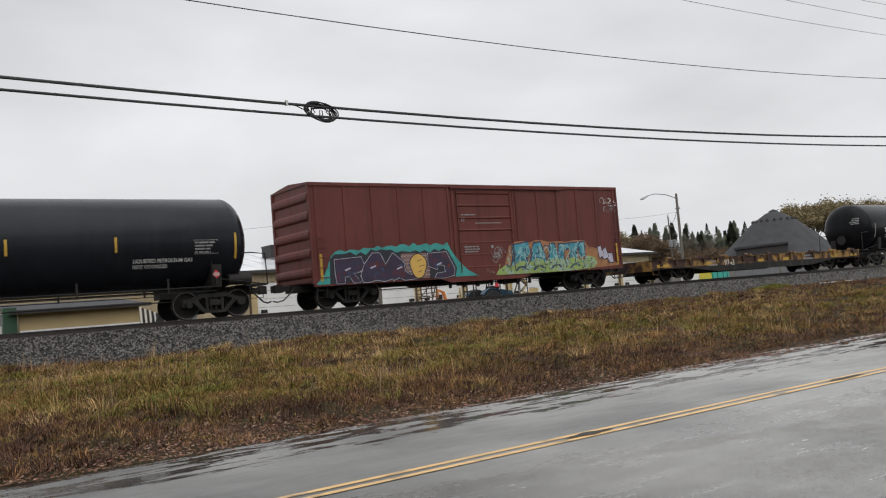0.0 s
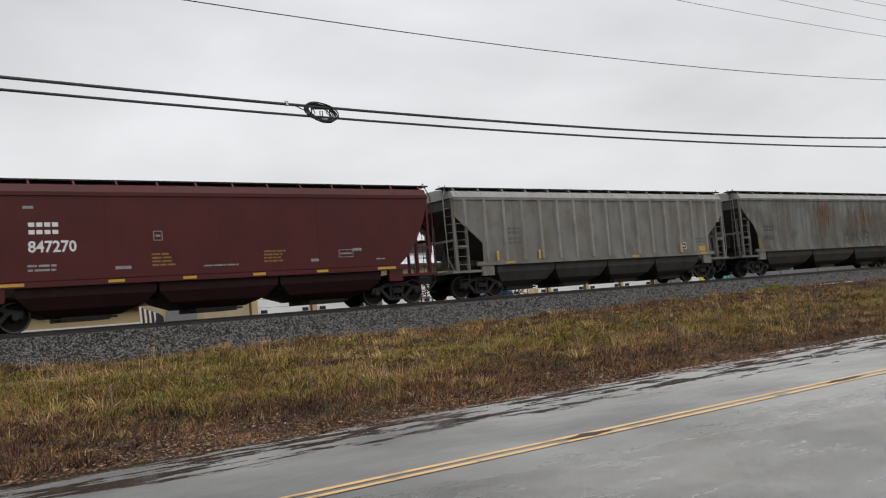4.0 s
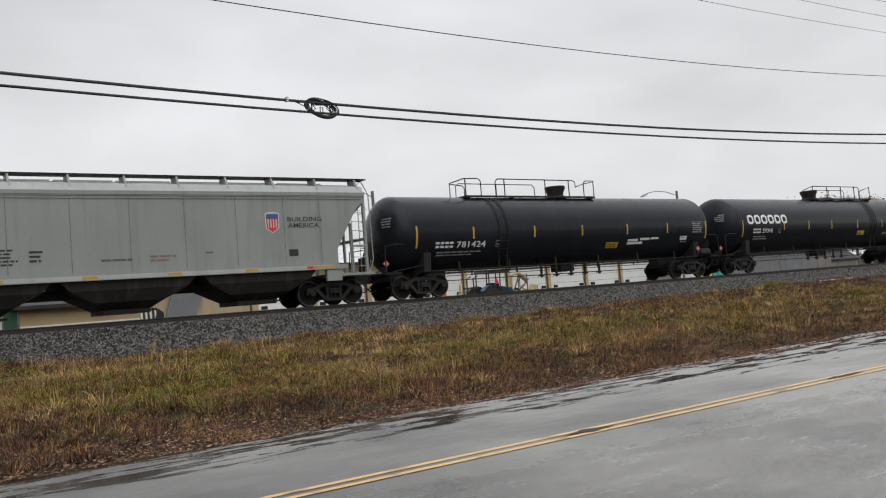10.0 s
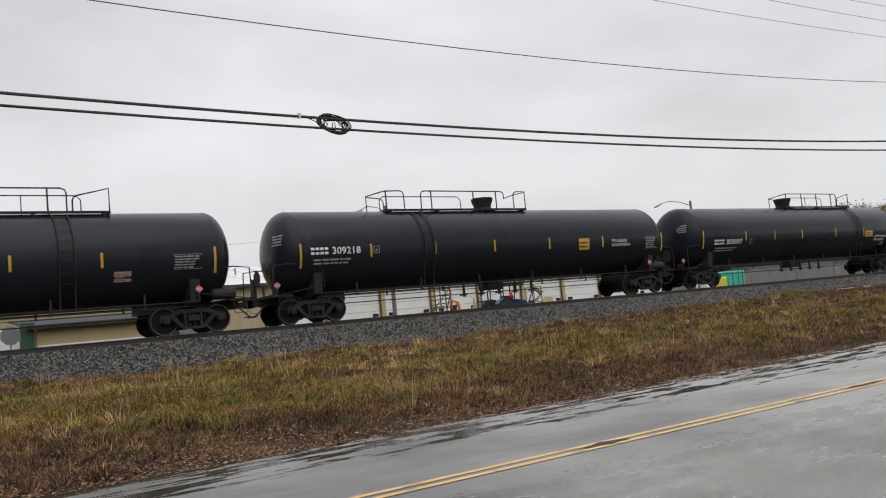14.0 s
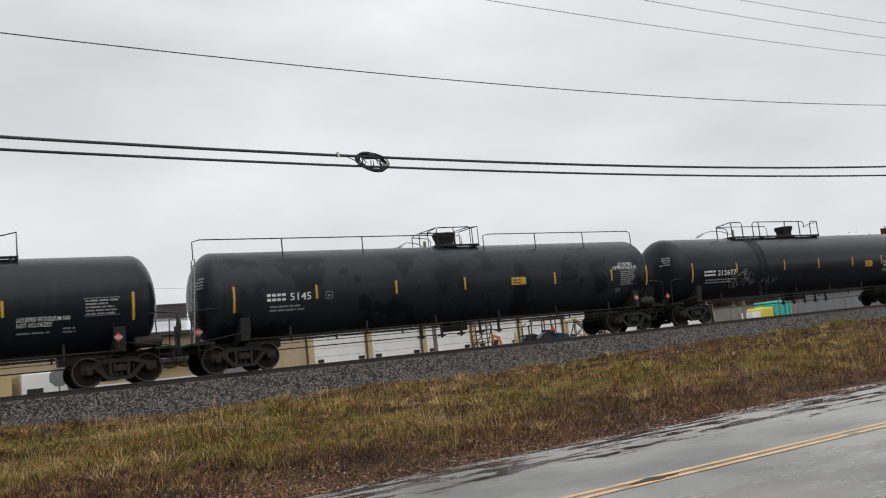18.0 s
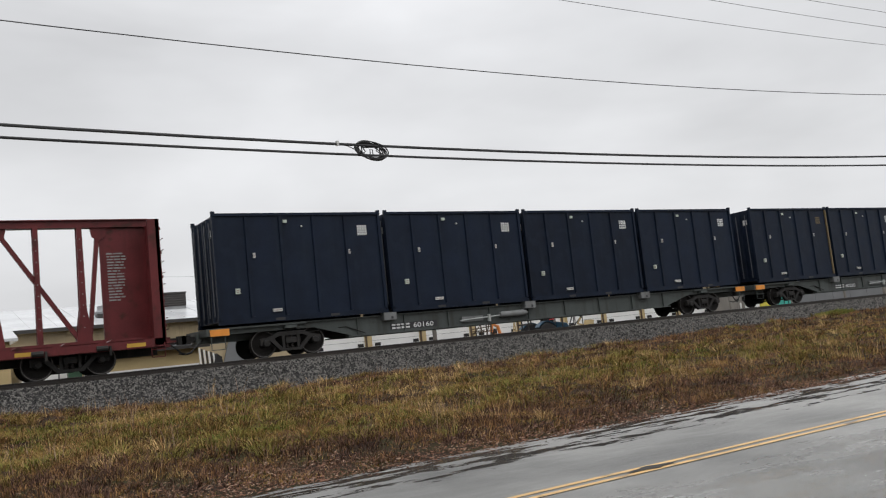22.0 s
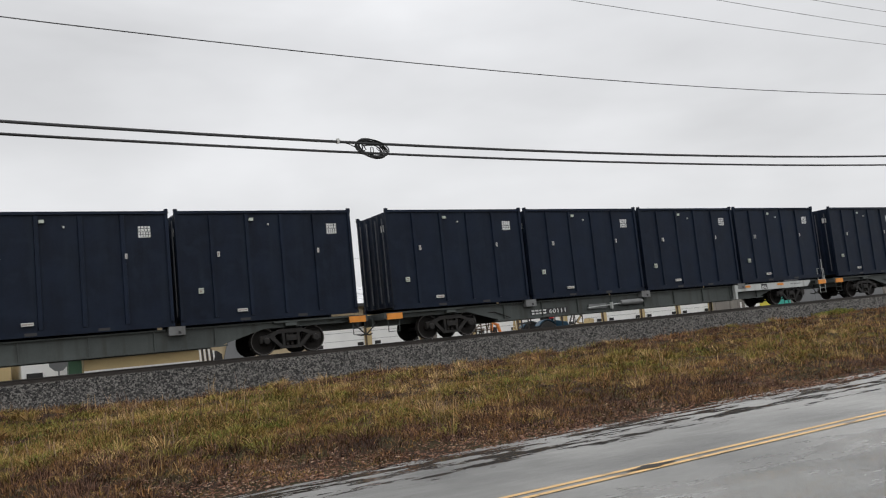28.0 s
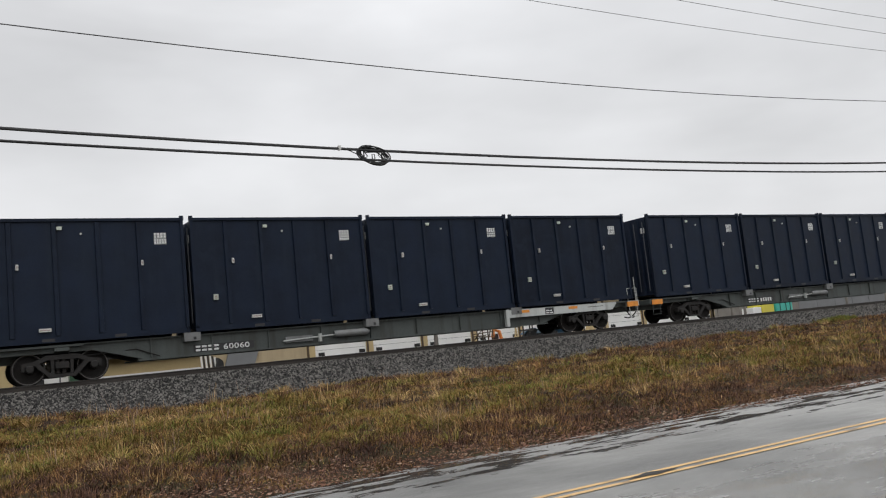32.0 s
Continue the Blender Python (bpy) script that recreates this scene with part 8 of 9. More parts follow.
    if white_end:
        part("end_beam", Geo().box(half - 7.2, half - 1.5, -hw - 0.01, -hw + 0.07, zd - 0.36, zd - 0.05).box(half - 7.2, half - 7.05, -hw - 0.03, -hw + 0.12, zd - 0.70, zd - 0.03)
             .prism([(half - 1.5, zd - 0.36), (half - 1.25, zd - 0.12), (half - 1.25, zd - 0.05), (half - 1.5, zd - 0.05)], "y", -hw - 0.01, -hw + 0.07), "spine_white", car, "white painted end beam")
        for xa in (half - 6.5, half - 3.95):
            part("warning_stripe", Geo().box(xa, xa + 0.48, -hw - 0.018, -hw - 0.011, zd - 0.20, zd - 0.09), "orange", car, "orange reflective stripe")
        part("data_panel", Geo().box(half - 5.2, half - 4.75, -hw - 0.018, -hw - 0.011, zd - 0.33, zd - 0.07), "letter_black", car, "black data panel in a white frame")
        tagged(part("data_print", small_lines(Geo(), half - 5.16, half - 4.79, zd - 0.30, 0.18, -hw - 0.022, 2), "letter_white", car), "small white print", kind="stuff")
        tagged(part("stencil", small_lines(Geo(), half - 2.9, half - 2.0, zd - 0.19, 0.06, -hw - 0.014, 1), "faded_black", car), "faint black stencilling", kind="stuff")
        rl = Geo()
        rl.tube([(half + 0.05, -hw + 0.1, zd - 0.1), (half + 0.05, -hw + 0.1, zd + 1.0)], 0.022)
        rl.tube([(half - 0.5, -hw + 0.02, zd - 0.1), (half - 0.5, -hw + 0.02, zd + 0.5), (half + 0.05, -hw + 0.02, zd + 0.5), (half + 0.05, -hw + 0.02, zd - 0.1)], 0.02)
        part("end_railing", rl, "spine_white", car, "pale brake staff and step railing")
    return car


FIRST, PITCH = 384.05, 27.22
for k, (number, white_end) in enumerate((("60160", False), ("60260", True), ("60042", False), ("", False), ("60111", True), ("60118", True), ("60060", True), ("", False), ("", True))):
    left = FIRST + k * PITCH
    spine_car(left + 12.77, number, white_end)
    for j in range(4):
        container(left + 3.08 + 6.49 * j, tan=(k == 1 and j == 0))
CONTAINER_LIFT = 1.18

# ---- the yard behind the track ----
M["wall_tan"] = surf("wall_tan", (0.40, 0.32, 0.20), 0.6, var=0.15, scale=0.8, grain=12, bump=0.1, streak=(0.30, 0.235, 0.15), streak_amount=0.5)
M["wall_yellow"] = surf("wall_yellow", (0.48, 0.37, 0.19), 0.6, var=0.15, scale=0.8, grain=12, bump=0.1)
M["wall_white"] = surf("wall_white", (0.78, 0.78, 0.76), 0.5, var=0.08, scale=0.8, grain=12, bump=0.05)
M["wall_grey"] = surf("wall_grey", (0.16, 0.165, 0.17), 0.6, var=0.2, scale=0.8, grain=12, bump=0.1)
M["roof_metal"] = surf("roof_metal", (0.62, 0.63, 0.64), 0.22, var=0.12, scale=0.35, grain=6, bump=0.03, streak=(0.5, 0.5, 0.51), streak_amount=0.6)
M["trim_dark"] = surf("trim_dark", (0.035, 0.032, 0.030), 0.5, var=0.25, scale=1, grain=20, bump=0.05)
M["louvre"] = surf("louvre", (0.026, 0.022, 0.021), 0.6, var=0.3, scale=2, grain=20, bump=0.1)
M["concrete"] = surf("concrete", (0.19, 0.175, 0.155), 0.8, var=0.3, scale=0.5, grain=10, bump=0.3, streak=(0.11, 0.10, 0.09), streak_amount=0.6)
M["shingle"] = surf("shingle", (0.052, 0.053, 0.056), 0.8, spec=0.15, var=0.3, scale=0.4, grain=4, bump=0.4, streak=(0.070, 0.071, 0.074), streak_amount=0.5)
M["pole_wood"] = surf("pole_wood", (0.14, 0.125, 0.11), 0.8, var=0.3, scale=1.5, grain=15, bump=0.3, stretch=(4, 4, 0.4))
M["steel_grey"] = surf("steel_grey", (0.24, 0.245, 0.25), 0.45, metal=0.4, var=0.2, scale=2, grain=20, bump=0.05)
M["tractor_teal"] = surf("tractor_teal", (0.014, 0.050, 0.085), 0.35, var=0.2, scale=2, grain=20, bump=0.05)
M["machine_yellow"] = surf("machine_yellow", (0.38, 0.29, 0.13), 0.5, var=0.3, scale=2, grain=20, bump=0.1, streak=(0.15, 0.08, 0.03), streak_amount=0.5)
M["machine_orange"] = surf("machine_orange", (0.62, 0.22, 0.05), 0.45, var=0.2, scale=2, grain=20, bump=0.05)
M["rust_brown"] = surf("rust_brown", (0.075, 0.050, 0.030), 0.7, var=0.35, scale=2, grain=25, bump=0.2)
M["green_dark"] = surf("green_dark", (0.03, 0.075, 0.04), 0.5, var=0.2, scale=2, grain=20, bump=0.05)
M["tyre"] = surf("tyre", (0.018, 0.018, 0.018), 0.8, var=0.2, scale=3, grain=30, bump=0.3)
M["teal_tank"] = surf("teal_tank", (0.06, 0.42, 0.34), 0.4, var=0.12, scale=1, grain=20, bump=0.03)
M["yellow_tank"] = surf("yellow_tank", (0.62, 0.55, 0.07), 0.4, var=0.12, scale=1, grain=20, bump=0.03)
YARD = 0.6

# the long warehouse with its loading docks
wh = thing("warehouse", "long tan warehouse with white dock doors and wet metal roof", "warehouse")
YF, YR, YB, X0, X1, ZE, ZR = 27.0, 37.5, 48.0, -42.0, 65.1, 4.78, 6.85
for a, b, z0, z1, m, lb in ((X0, 18.5, YARD, ZE, "wall_tan", "tan ribbed facade"), (18.5, 23.4, YARD, ZE, "wall_tan", "tan facade"), (23.4, X1, 4.05, ZE, "wall_tan", "tan facade above the docks"), (23.4, X1, YARD, 1.72, "wall_grey", "grey dock base")):
    y0 = YF + 0.15 if b == 18.5 else YF
    part("front_wall", Geo().box(a, b, y0, y0 + 0.3, z0, z1), m, wh, lb)
# the end face lies in shade, which its grey colour stands for
part("return_wall", Geo().box(18.2, 18.5, YF, YF + 0.15, YARD, ZE), "wall_grey", wh, "side wall of the dock, its shade painted grey")
part("wing_wall", Geo().prism([(17.2, YARD), (19.15, YARD), (20.6, 4.6), (18.4, 4.6)], "y", YF - 0.16, YF - 0.04), "wall_grey", wh, "slanting grey wing wall")
part("soffit", Geo().box(X0, 18.2, YF, YF + 0.15, ZE - 0.12, ZE - 0.02), "wall_tan", wh)
part("end_wall", Geo().prism([(YF, YARD), (YB, YARD), (YB, ZE), (YR, ZR), (YF, ZE)], "x", X1 - 0.3, X1), "wall_tan", wh)
part("end_wall", Geo().prism([(YF, YARD), (YB, YARD), (YB, ZE), (YR, ZR), (YF, ZE)], "x", X0, X0 + 0.3), "wall_tan", wh)
part("rear_wall", Geo().box(X0, X1, YB - 0.3, YB, YARD, ZE), "wall_tan", wh)
ribs = Geo()
for k in range(150):
    x = 18.7 + k * 0.31
    if 23.5 < x < X1 - 0.2:
        ribs.box(x, x + 0.07, YF - 0.03, YF, 4.08 if x > 23.4 else YARD, ZE - 0.02)
for k in range(190):
    x = X0 + 0.2 + k * 0.31
    if x < 18.3:
        ribs.box(x, x + 0.07, YF + 0.12, YF + 0.15, YARD, ZE - 0.14)
tagged(part("cladding_rib", ribs, "wall_tan", wh), kind="stuff")
for s, ya, yb, za, zb in ((0, YF - 0.45, YR, ZE - 0.02, ZR), (1, YR, YB + 0.45, ZR, ZE - 0.02)):
    part("roof", Geo().prism([(ya, za), (yb, zb), (yb, zb + 0.10), (ya, za + 0.10)], "x", X0 - 0.3, X1 + 0.3), "roof_metal", wh, "pale wet metal roof")
part("fascia", Geo().box(X0 - 0.3, X1 + 0.3, YF - 0.50, YF - 0.44, ZE - 0.10, ZE + 0.12), "trim_dark", wh, "dark eave trim")
seam = Geo()
for k in range(70):
    x = X0 + 0.8 + k * 1.53
    seam.prism([(YF - 0.4, ZE + 0.085), (YR, ZR + 0.105), (YR, ZR + 0.135), (YF - 0.4, ZE + 0.115)], "x", x, x + 0.04)
tagged(part("roof_seam", seam, "roof_metal", wh), kind="stuff")
door_edges = [(24.05, 28.05), (28.6, 32.65), (33.2, 37.2), (37.8, 41.8), (42.4, 46.4), (47.0, 51.0), (51.6, 55.6), (56.2, 60.2), (60.8, 64.6)]
for a, b in door_edges:
    d = part("dock_door", Geo().box(a, b, YF + 0.10, YF + 0.16, 1.72, 4.05), "wall_white", wh, "white sectional dock door")
    for z in (2.3, 2.88, 3.46):
        part("door_joint", Geo().box(a, b, YF + 0.09, YF + 0.10, z, z + 0.02), "wall_grey", d)
    for x in (a + 0.22, b - 0.62):
        part("dock_bumper", Geo().box(x, x + 0.42, YF - 0.12, YF, 1.90, 2.14), "tyre", wh, "black rubber dock bumper")
    part("pier", Geo().box(b, b + 0.56, YF, YF + 0.3, 1.72, 4.05), "wall_yellow", wh, "cream pier between doors")
    part("downpipe", Geo().box(b + 0.02, b + 0.14, YF - 0.10, YF - 0.01, YARD, 4.6), "rust_brown", wh, "brown downpipe")
part("pier", Geo().box(23.4, 24.05, YF, YF + 0.3, 1.72, 4.05), "wall_yellow", wh, "cream pier between doors")
part("downpipe", Geo().box(23.42, 23.56, YF - 0.10, YF - 0.01, YARD, 4.6), "rust_brown", wh)


def roof_z(y):
    return ZE + (ZR - ZE) * (y - YF) / (YR - YF) + 0.10


for xa, xb in ((14.77, 16.9), (27.6, 30.0), (40.3, 42.8), (51.5, 54.0)):
    z = roof_z(32.2)
    v = thing("roof_vent", "dark brown louvred vent box on the warehouse roof", "roof vent", group="roof vents")
    v.matrix_basis = pose((xa + xb) / 2, 33.0, z - 0.05)
    w = (xb - xa) / 2
    part("curb", Geo().box(-w + 0.06, w - 0.06, -0.84, 0.84, 0, 0.35), "steel_grey", v)
    part("housing", Geo().box(-w + 0.04, w - 0.04, -0.86, 0.86, 0.28, 1.16), "louvre", v)
    part("cap", Geo().box(-w, w, -0.92, 0.92, 1.16, 1.28), "trim_dark", v, bevel=0.02)
    for k in range(5):
        part("slat", Geo().prism([(-0.86, 0.36 + 0.16 * k), (-0.885, 0.33 + 0.16 * k), (-0.885, 0.40 + 0.16 * k), (-0.86, 0.46 + 0.16 * k)], "x", -w + 0.08, w - 0.08), "louvre", v)
for x, h, r in ((12.35, 0.95, 0.12), (19.2, 0.8, 0.10), (31.3, 1.2, 0.08), (38.0, 0.5, 0.08), (2.5, 0.9, 0.10), (-8, 0.8, 0.1), (23.7, 0.5, 0.06)):
    z = roof_z(32.5)
    tagged(part("vent_pipe", Geo().lathe("z", [(-0.05, r), (h * 0.7, r), (h * 0.72, r * 1.5), (h, r * 1.5), (h + 0.03, 0.01)], 12), "steel_grey", None, smooth=40, at=pose(x, 32.5, z)), "small grey vent pipe on the roof", "vent pipe", group="vent pipes")
fan = thing("roof_fan", "round mushroom-shaped roof fan of pale metal", "roof fan", pose(11.0, 30.4, roof_z(30.4) - 0.05))
part("base", Geo().box(-0.5, 0.5, -0.5, 0.5, 0, 0.30), "trim_dark", fan)
part("hood", Geo().lathe("z", [(0.28, 0.62), (0.42, 0.66), (0.55, 0.45), (0.60, 0.42), (0.82, 0.42), (0.88, 0.02)], 20), "steel_grey", fan, smooth=40)
ac = thing("cooling_unit", "pale grey louvred cooling tower behind the warehouse", "cooling tower", pose(94.2, 60, YARD))
part("casing", Geo().box(-1.2, 1.2, -1.2, 1.2, 0, 9.3), "steel_grey", ac, bevel=0.02)
for k in range(10):
    part("fin", Geo().box(-1.15, 1.15, -1.25, -1.2, 6.65 + 0.25 * k, 6.76 + 0.25 * k), "roof_metal", ac)

# a small tan shed nearer the track, with the things beside it
shed = thing("shed", "small tan shed with a flat dark-edged roof", "shed", pose(0, 0, YARD))
part("wall", Geo().box(6.6, 11.7, 12.0, 12.2, 0, 2.02), "wall_yellow", shed, "tan shed wall")
part("wall", Geo().box(11.5, 11.7, 12.2, 16.5, 0, 2.02).box(6.6, 6.8, 12.2, 16.5, 0, 2.02).box(6.8, 11.5, 16.3, 16.5, 0, 2.02), "wall_yellow", shed)
part("roof", Geo().prism([(11.6, 2.02), (17.0, 2.5), (17.0, 2.6), (11.6, 2.12)], "x", 6.2, 12.1), "shingle", shed, "dark brown-grey shed roof")
part("eave", Geo().box(6.15, 12.15, 11.56, 11.62, 2.0, 2.16), "trim_dark", shed)
part("base_board", Geo().box(6.6, 11.7, 11.97, 12.0, 1.12, 1.28), "wall_white", shed, "white lower board")
part("corner_post", Geo().box(5.95, 6.5, 11.9, 12.3, 0, 2.3), "green_dark", shed, "dark green corner post")
sign = thing("sign_post", "grey back of an octagonal sign on a post", "sign", pose(5.03, 8.0, YARD))
oct_ = [(0.38 * math.cos(math.pi / 8 + k * math.pi / 4), 1.72 + 0.38 * math.sin(math.pi / 8 + k * math.pi / 4)) for k in range(8)]
part("post", Geo().box(-0.03, 0.03, 0.0, 0.05, 0, 2.1), "steel_grey", sign)
part("plate", Geo().prism(oct_, "y", -0.012, 0.0), "steel_grey", sign, "bare metal octagon")
trailer = thing("trailer", "low white box trailer parked in the yard", "trailer", pose(0, 0, YARD))
part("box", Geo().box(4.25, 6.6, 13.5, 23.0, 0.95, 2.1), "wall_white", trailer, bevel=0.04)
part("bumper", Geo().box(4.45, 5.1, 13.38, 13.5, 1.15, 1.42), "tyre", trailer)
part("underframe", Geo().box(4.6, 6.2, 13.8, 22.5, 0.62, 0.95), "trim_dark", trailer)
for y in (15.0, 16.3):
    for x in (4.35, 6.15):
        part("wheel", Geo().lathe("x", [(x, 0.1), (x, 0.48), (x + 0.3, 0.48), (x + 0.3, 0.1)], 18, (0, y, 0.48)), "tyre", trailer, smooth=40)
ann = thing("office", "low yellow-tan office building", "building", pose(0, 0, YARD))
part("wall", Geo().box(-24, 3.9, 14.0, 14.3, 0, 3.2), "wall_yellow", ann)
part("wall", Geo().box(3.6, 3.9, 14.3, 24, 0, 3.2).box(-24, -23.7, 14.3, 24, 0, 3.2).box(-23.7, 3.6, 23.7, 24, 0, 3.2), "wall_yellow", ann)
part("roof", Geo().prism([(13.5, 3.2), (19, 4.3), (24.5, 3.2), (24.5, 3.08), (13.5, 3.08)], "x", -24.5, 4.2), "roof_metal", ann)
part("corner_trim", Geo().box(3.2, 3.32, 13.95, 14.0, 0, 3.1), "trim_dark", ann)
slats = thing("striped_rack", "stack of black and white striped boards leaning", "rack", pose(13.4, 16, YARD))
for k in range(7):
    part("slat", Geo().prism([(-0.45 + 0.12 * k, 0), (-0.37 + 0.12 * k, 0), (-0.47 + 0.12 * k, 2.05 - 0.05 * k), (-0.55 + 0.12 * k, 2.05 - 0.05 * k)], "y", -0.05, 0.02), "wall_white" if k % 2 == 0 else "trim_dark", slats)
part("tarp", Geo().prism([(0.35, 0), (0.75, 0), (0.6, 1.5), (0.35, 1.7), (0.2, 1.2)], "y", -0.2, 0.6), "tyre", slats, "black tarpaulin bundle")

# yard machinery between the docks and the track
rack = thing("steel_rack", "rusty brown steel stair rack standing in the yard", "rack", pose(33.5, 20, YARD))
for x in (-0.85, -0.45, 0.0, 0.45, 0.85):
    part("upright", Geo().tube([(x, 0, 0), (x - 0.05, 0, 3.0)], 0.045), "rust_brown", rack)
for z in (1.45, 1.75, 2.05, 2.35, 2.75, 3.0):
    part("rung", Geo().tube([(-0.9, 0, z - 0.05), (0.9, 0, z + 0.05)], 0.035), "rust_brown", rack)
part("brace", Geo().tube([(-0.85, 0, 1.2), (0.9, 0, 2.9)], 0.03).tube([(0.3, 0.5, 0), (0.9, 0, 2.6)], 0.04), "rust_brown", rack)
part("tread", Geo().box(-0.8, -0.1, -0.5, 0.0, 1.50, 1.58), "rust_brown", rack)
exc = thing("mini_excavator", "small orange excavator with its arm folded", "excavator", pose(35.0, 20.5, YARD))
for x in (-0.7, 0.7):
    part("track", Geo().box(-0.9, 0.9, x - 0.16, x + 0.16, 0, 0.45), "tyre", exc, bevel=0.12)
part("house", Geo().box(-0.6, 0.5, -0.55, 0.55, 0.5, 1.25), "machine_orange", exc, bevel=0.08)
part("boom", Geo().tube([(0.3, -0.2, 1.0), (0.1, -0.2, 1.75), (-0.35, -0.2, 1.92), (-0.5, -0.2, 1.4)], 0.12, 8), "machine_orange", exc, "bent orange arm")
part("seat", Geo().box(-0.3, 0.0, -0.2, 0.2, 1.25, 1.6), "tyre", exc)
aframe = thing("a_frame", "pale wooden trestle standing by a dock", "trestle", pose(36.7, 20.5, YARD))
part("leg", Geo().tube([(-0.3, 0, 0), (0, 0, 2.0)], 0.05), "wall_yellow", aframe)
part("leg", Geo().tube([(0.3, 0, 0), (0, 0, 2.0)], 0.05), "wall_yellow", aframe)
part("crossbar", Geo().tube([(-0.18, 0, 1.3), (0.18, 0, 1.3)], 0.04), "wall_yellow", aframe)

tr = thing("tractor", "dark blue farm tractor with a glazed cab and red triangle", "tractor", pose(34.7, 15.0, YARD))
for y in (-0.85, 0.85):
    for x, r, w in ((-0.25, 0.80, 0.24), (1.55, 0.52, 0.18)):
        t_ = part("tyre", Geo().lathe("y", [(y - w, r * 0.55), (y - w, r * 0.93), (y - w * 0.6, r), (y + w * 0.6, r), (y + w, r * 0.93), (y + w, r * 0.55)], 24, (x, 0, r)), "tyre", tr, smooth=40)
        part("rim", Geo().lathe("y", [(y - w * 0.5, 0.03), (y - w * 0.5, r * 0.55), (y + w * 0.5, r * 0.55), (y + w * 0.5, 0.03)], 18, (x, 0, r)), "steel_grey", t_)
    part("fender", Geo().loft([[(-0.25 + r * math.cos(u), y + dy, 0.80 + r * math.sin(u)) for r, dy in ((0.86, -0.22), (0.91, -0.22), (0.91, 0.22), (0.86, 0.22))] for u in np.linspace(0.7, 2.5, 10)]), "tractor_teal", tr, smooth=40)
part("bonnet", Geo().prism([(1.0, 0.80), (2.02, 0.80), (2.05, 1.25), (1.9, 1.48), (1.0, 1.62)], "y", -0.42, 0.42), "tractor_teal", tr, bevel=0.05)
part("chassis", Geo().box(-0.6, 1.9, -0.35, 0.35, 0.55, 0.95), "trim_dark", tr)
for x, y in ((-0.25, -0.68), (-0.25, 0.68), (0.65, -0.70), (0.65, 0.70), (1.35, -0.60), (1.35, 0.60)):
    part("cab_post", Geo().tube([(x, y, 1.05), (x + 0.04, y, 2.50)], 0.045), "trim_dark", tr)
part("cab_roof", Geo().prism([(-0.36, 2.48), (1.5, 2.48), (1.42, 2.62), (1.1, 2.68), (0.0, 2.68), (-0.3, 2.62)], "y", -0.78, 0.78), "trim_dark", tr, bevel=0.04)
part("cab_sill", Geo().box(-0.3, 1.4, -0.72, 0.72, 0.98, 1.22), "tractor_teal", tr)
part("seat", Geo().box(0.25, 0.6, -0.28, 0.28, 1.2, 1.85), "tyre", tr)
part("steering_wheel", Geo().lathe("x", [(0.98, 0.17), (1.0, 0.20), (1.02, 0.17)], 14, (0, 0, 1.75)), "tyre", tr)
part("warning_triangle", Geo().prism([(0.03, 1.75), (0.43, 1.75), (0.23, 2.12)], "y", -0.93, -0.91), "red", tr, "red slow-vehicle triangle")
for y in (-0.35, 0.35):
    part("hitch_arm", Geo().tube([(-0.6, y, 0.7), (-1.2, y, 0.9), (-1.25, y, 2.2), (-0.9, y, 2.35)], 0.05), "trim_dark", tr)
part("hitch_bar", Geo().box(-1.3, -1.2, -0.7, 0.7, 1.55, 1.65), "trim_dark", tr)
part("counterweight", Geo().box(-1.15, -0.75, -0.6, 0.6, 0.75, 1.2), "trim_dark", tr)
ld = thing("backhoe", "weathered tan backhoe with a folded arm", "backhoe", pose(39.2, 17, YARD))
for y in (-0.8, 0.8):
    for x, r in ((-0.6, 0.55), (1.1, 0.45)):
        part("tyre", Geo().lathe("y", [(y - 0.2, r * 0.4), (y - 0.2, r), (y + 0.2, r), (y + 0.2, r * 0.4)], 20, (x, 0, r)), "tyre", ld, smooth=40)
part("body", Geo().prism([(-0.9, 0.6), (1.4, 0.6), (1.4, 1.1), (0.4, 1.25), (-0.9, 1.2)], "y", -0.45, 0.45), "machine_yellow", ld, bevel=0.05)
part("boom", Geo().tube([(-0.9, -0.3, 1.1), (-0.85, -0.3, 2.3), (-0.1, -0.3, 2.45), (0.6, -0.3, 1.9)], 0.09, 8), "machine_yellow", ld, "folded tan boom")
part("dipper", Geo().tube([(0.6, -0.3, 1.95), (0.1, -0.3, 1.35), (0.9, -0.3, 1.15)], 0.08, 8), "machine_yellow", ld)
part("bucket", Geo().prism([(0.8, 0.95), (1.3, 1.05), (1.35, 1.5), (1.0, 1.55)], "y", -0.6, 0.0), "wall_yellow", ld)
for pts in (((-0.7, -0.38, 1.3), (-0.2, -0.38, 2.3)), ((-0.3, -0.42, 2.3), (0.5, -0.42, 1.7)), ((-0.2, -0.2, 1.2), (0.8, -0.2, 2.0))):
    part("hydraulic_ram", Geo().tube(list(pts), 0.045), "trim_dark", ld)
for x in (-0.3, 0.5):
    part("roll_bar", Geo().tube([(x, 0.4, 1.1), (x, 0.4, 2.35), (x, -0.4, 2.35), (x, -0.4, 1.1)], 0.035), "trim_dark", ld)
scoop = thing("loader_scoop", "dull steel loader scoop lying in the yard", "scoop", pose(45.6, 20, YARD))
part("shell", Geo().prism([(-0.75, 0), (0.4, 0), (0.95, 1.0), (0.82, 1.02), (0.3, 0.45), (-0.2, 0.85), (-0.55, 0.75)], "y", -0.5, 0.5), "steel_grey", scoop)
part("lip", Geo().box(-0.8, -0.2, -0.55, 0.55, 0.0, 0.06), "trim_dark", scoop)

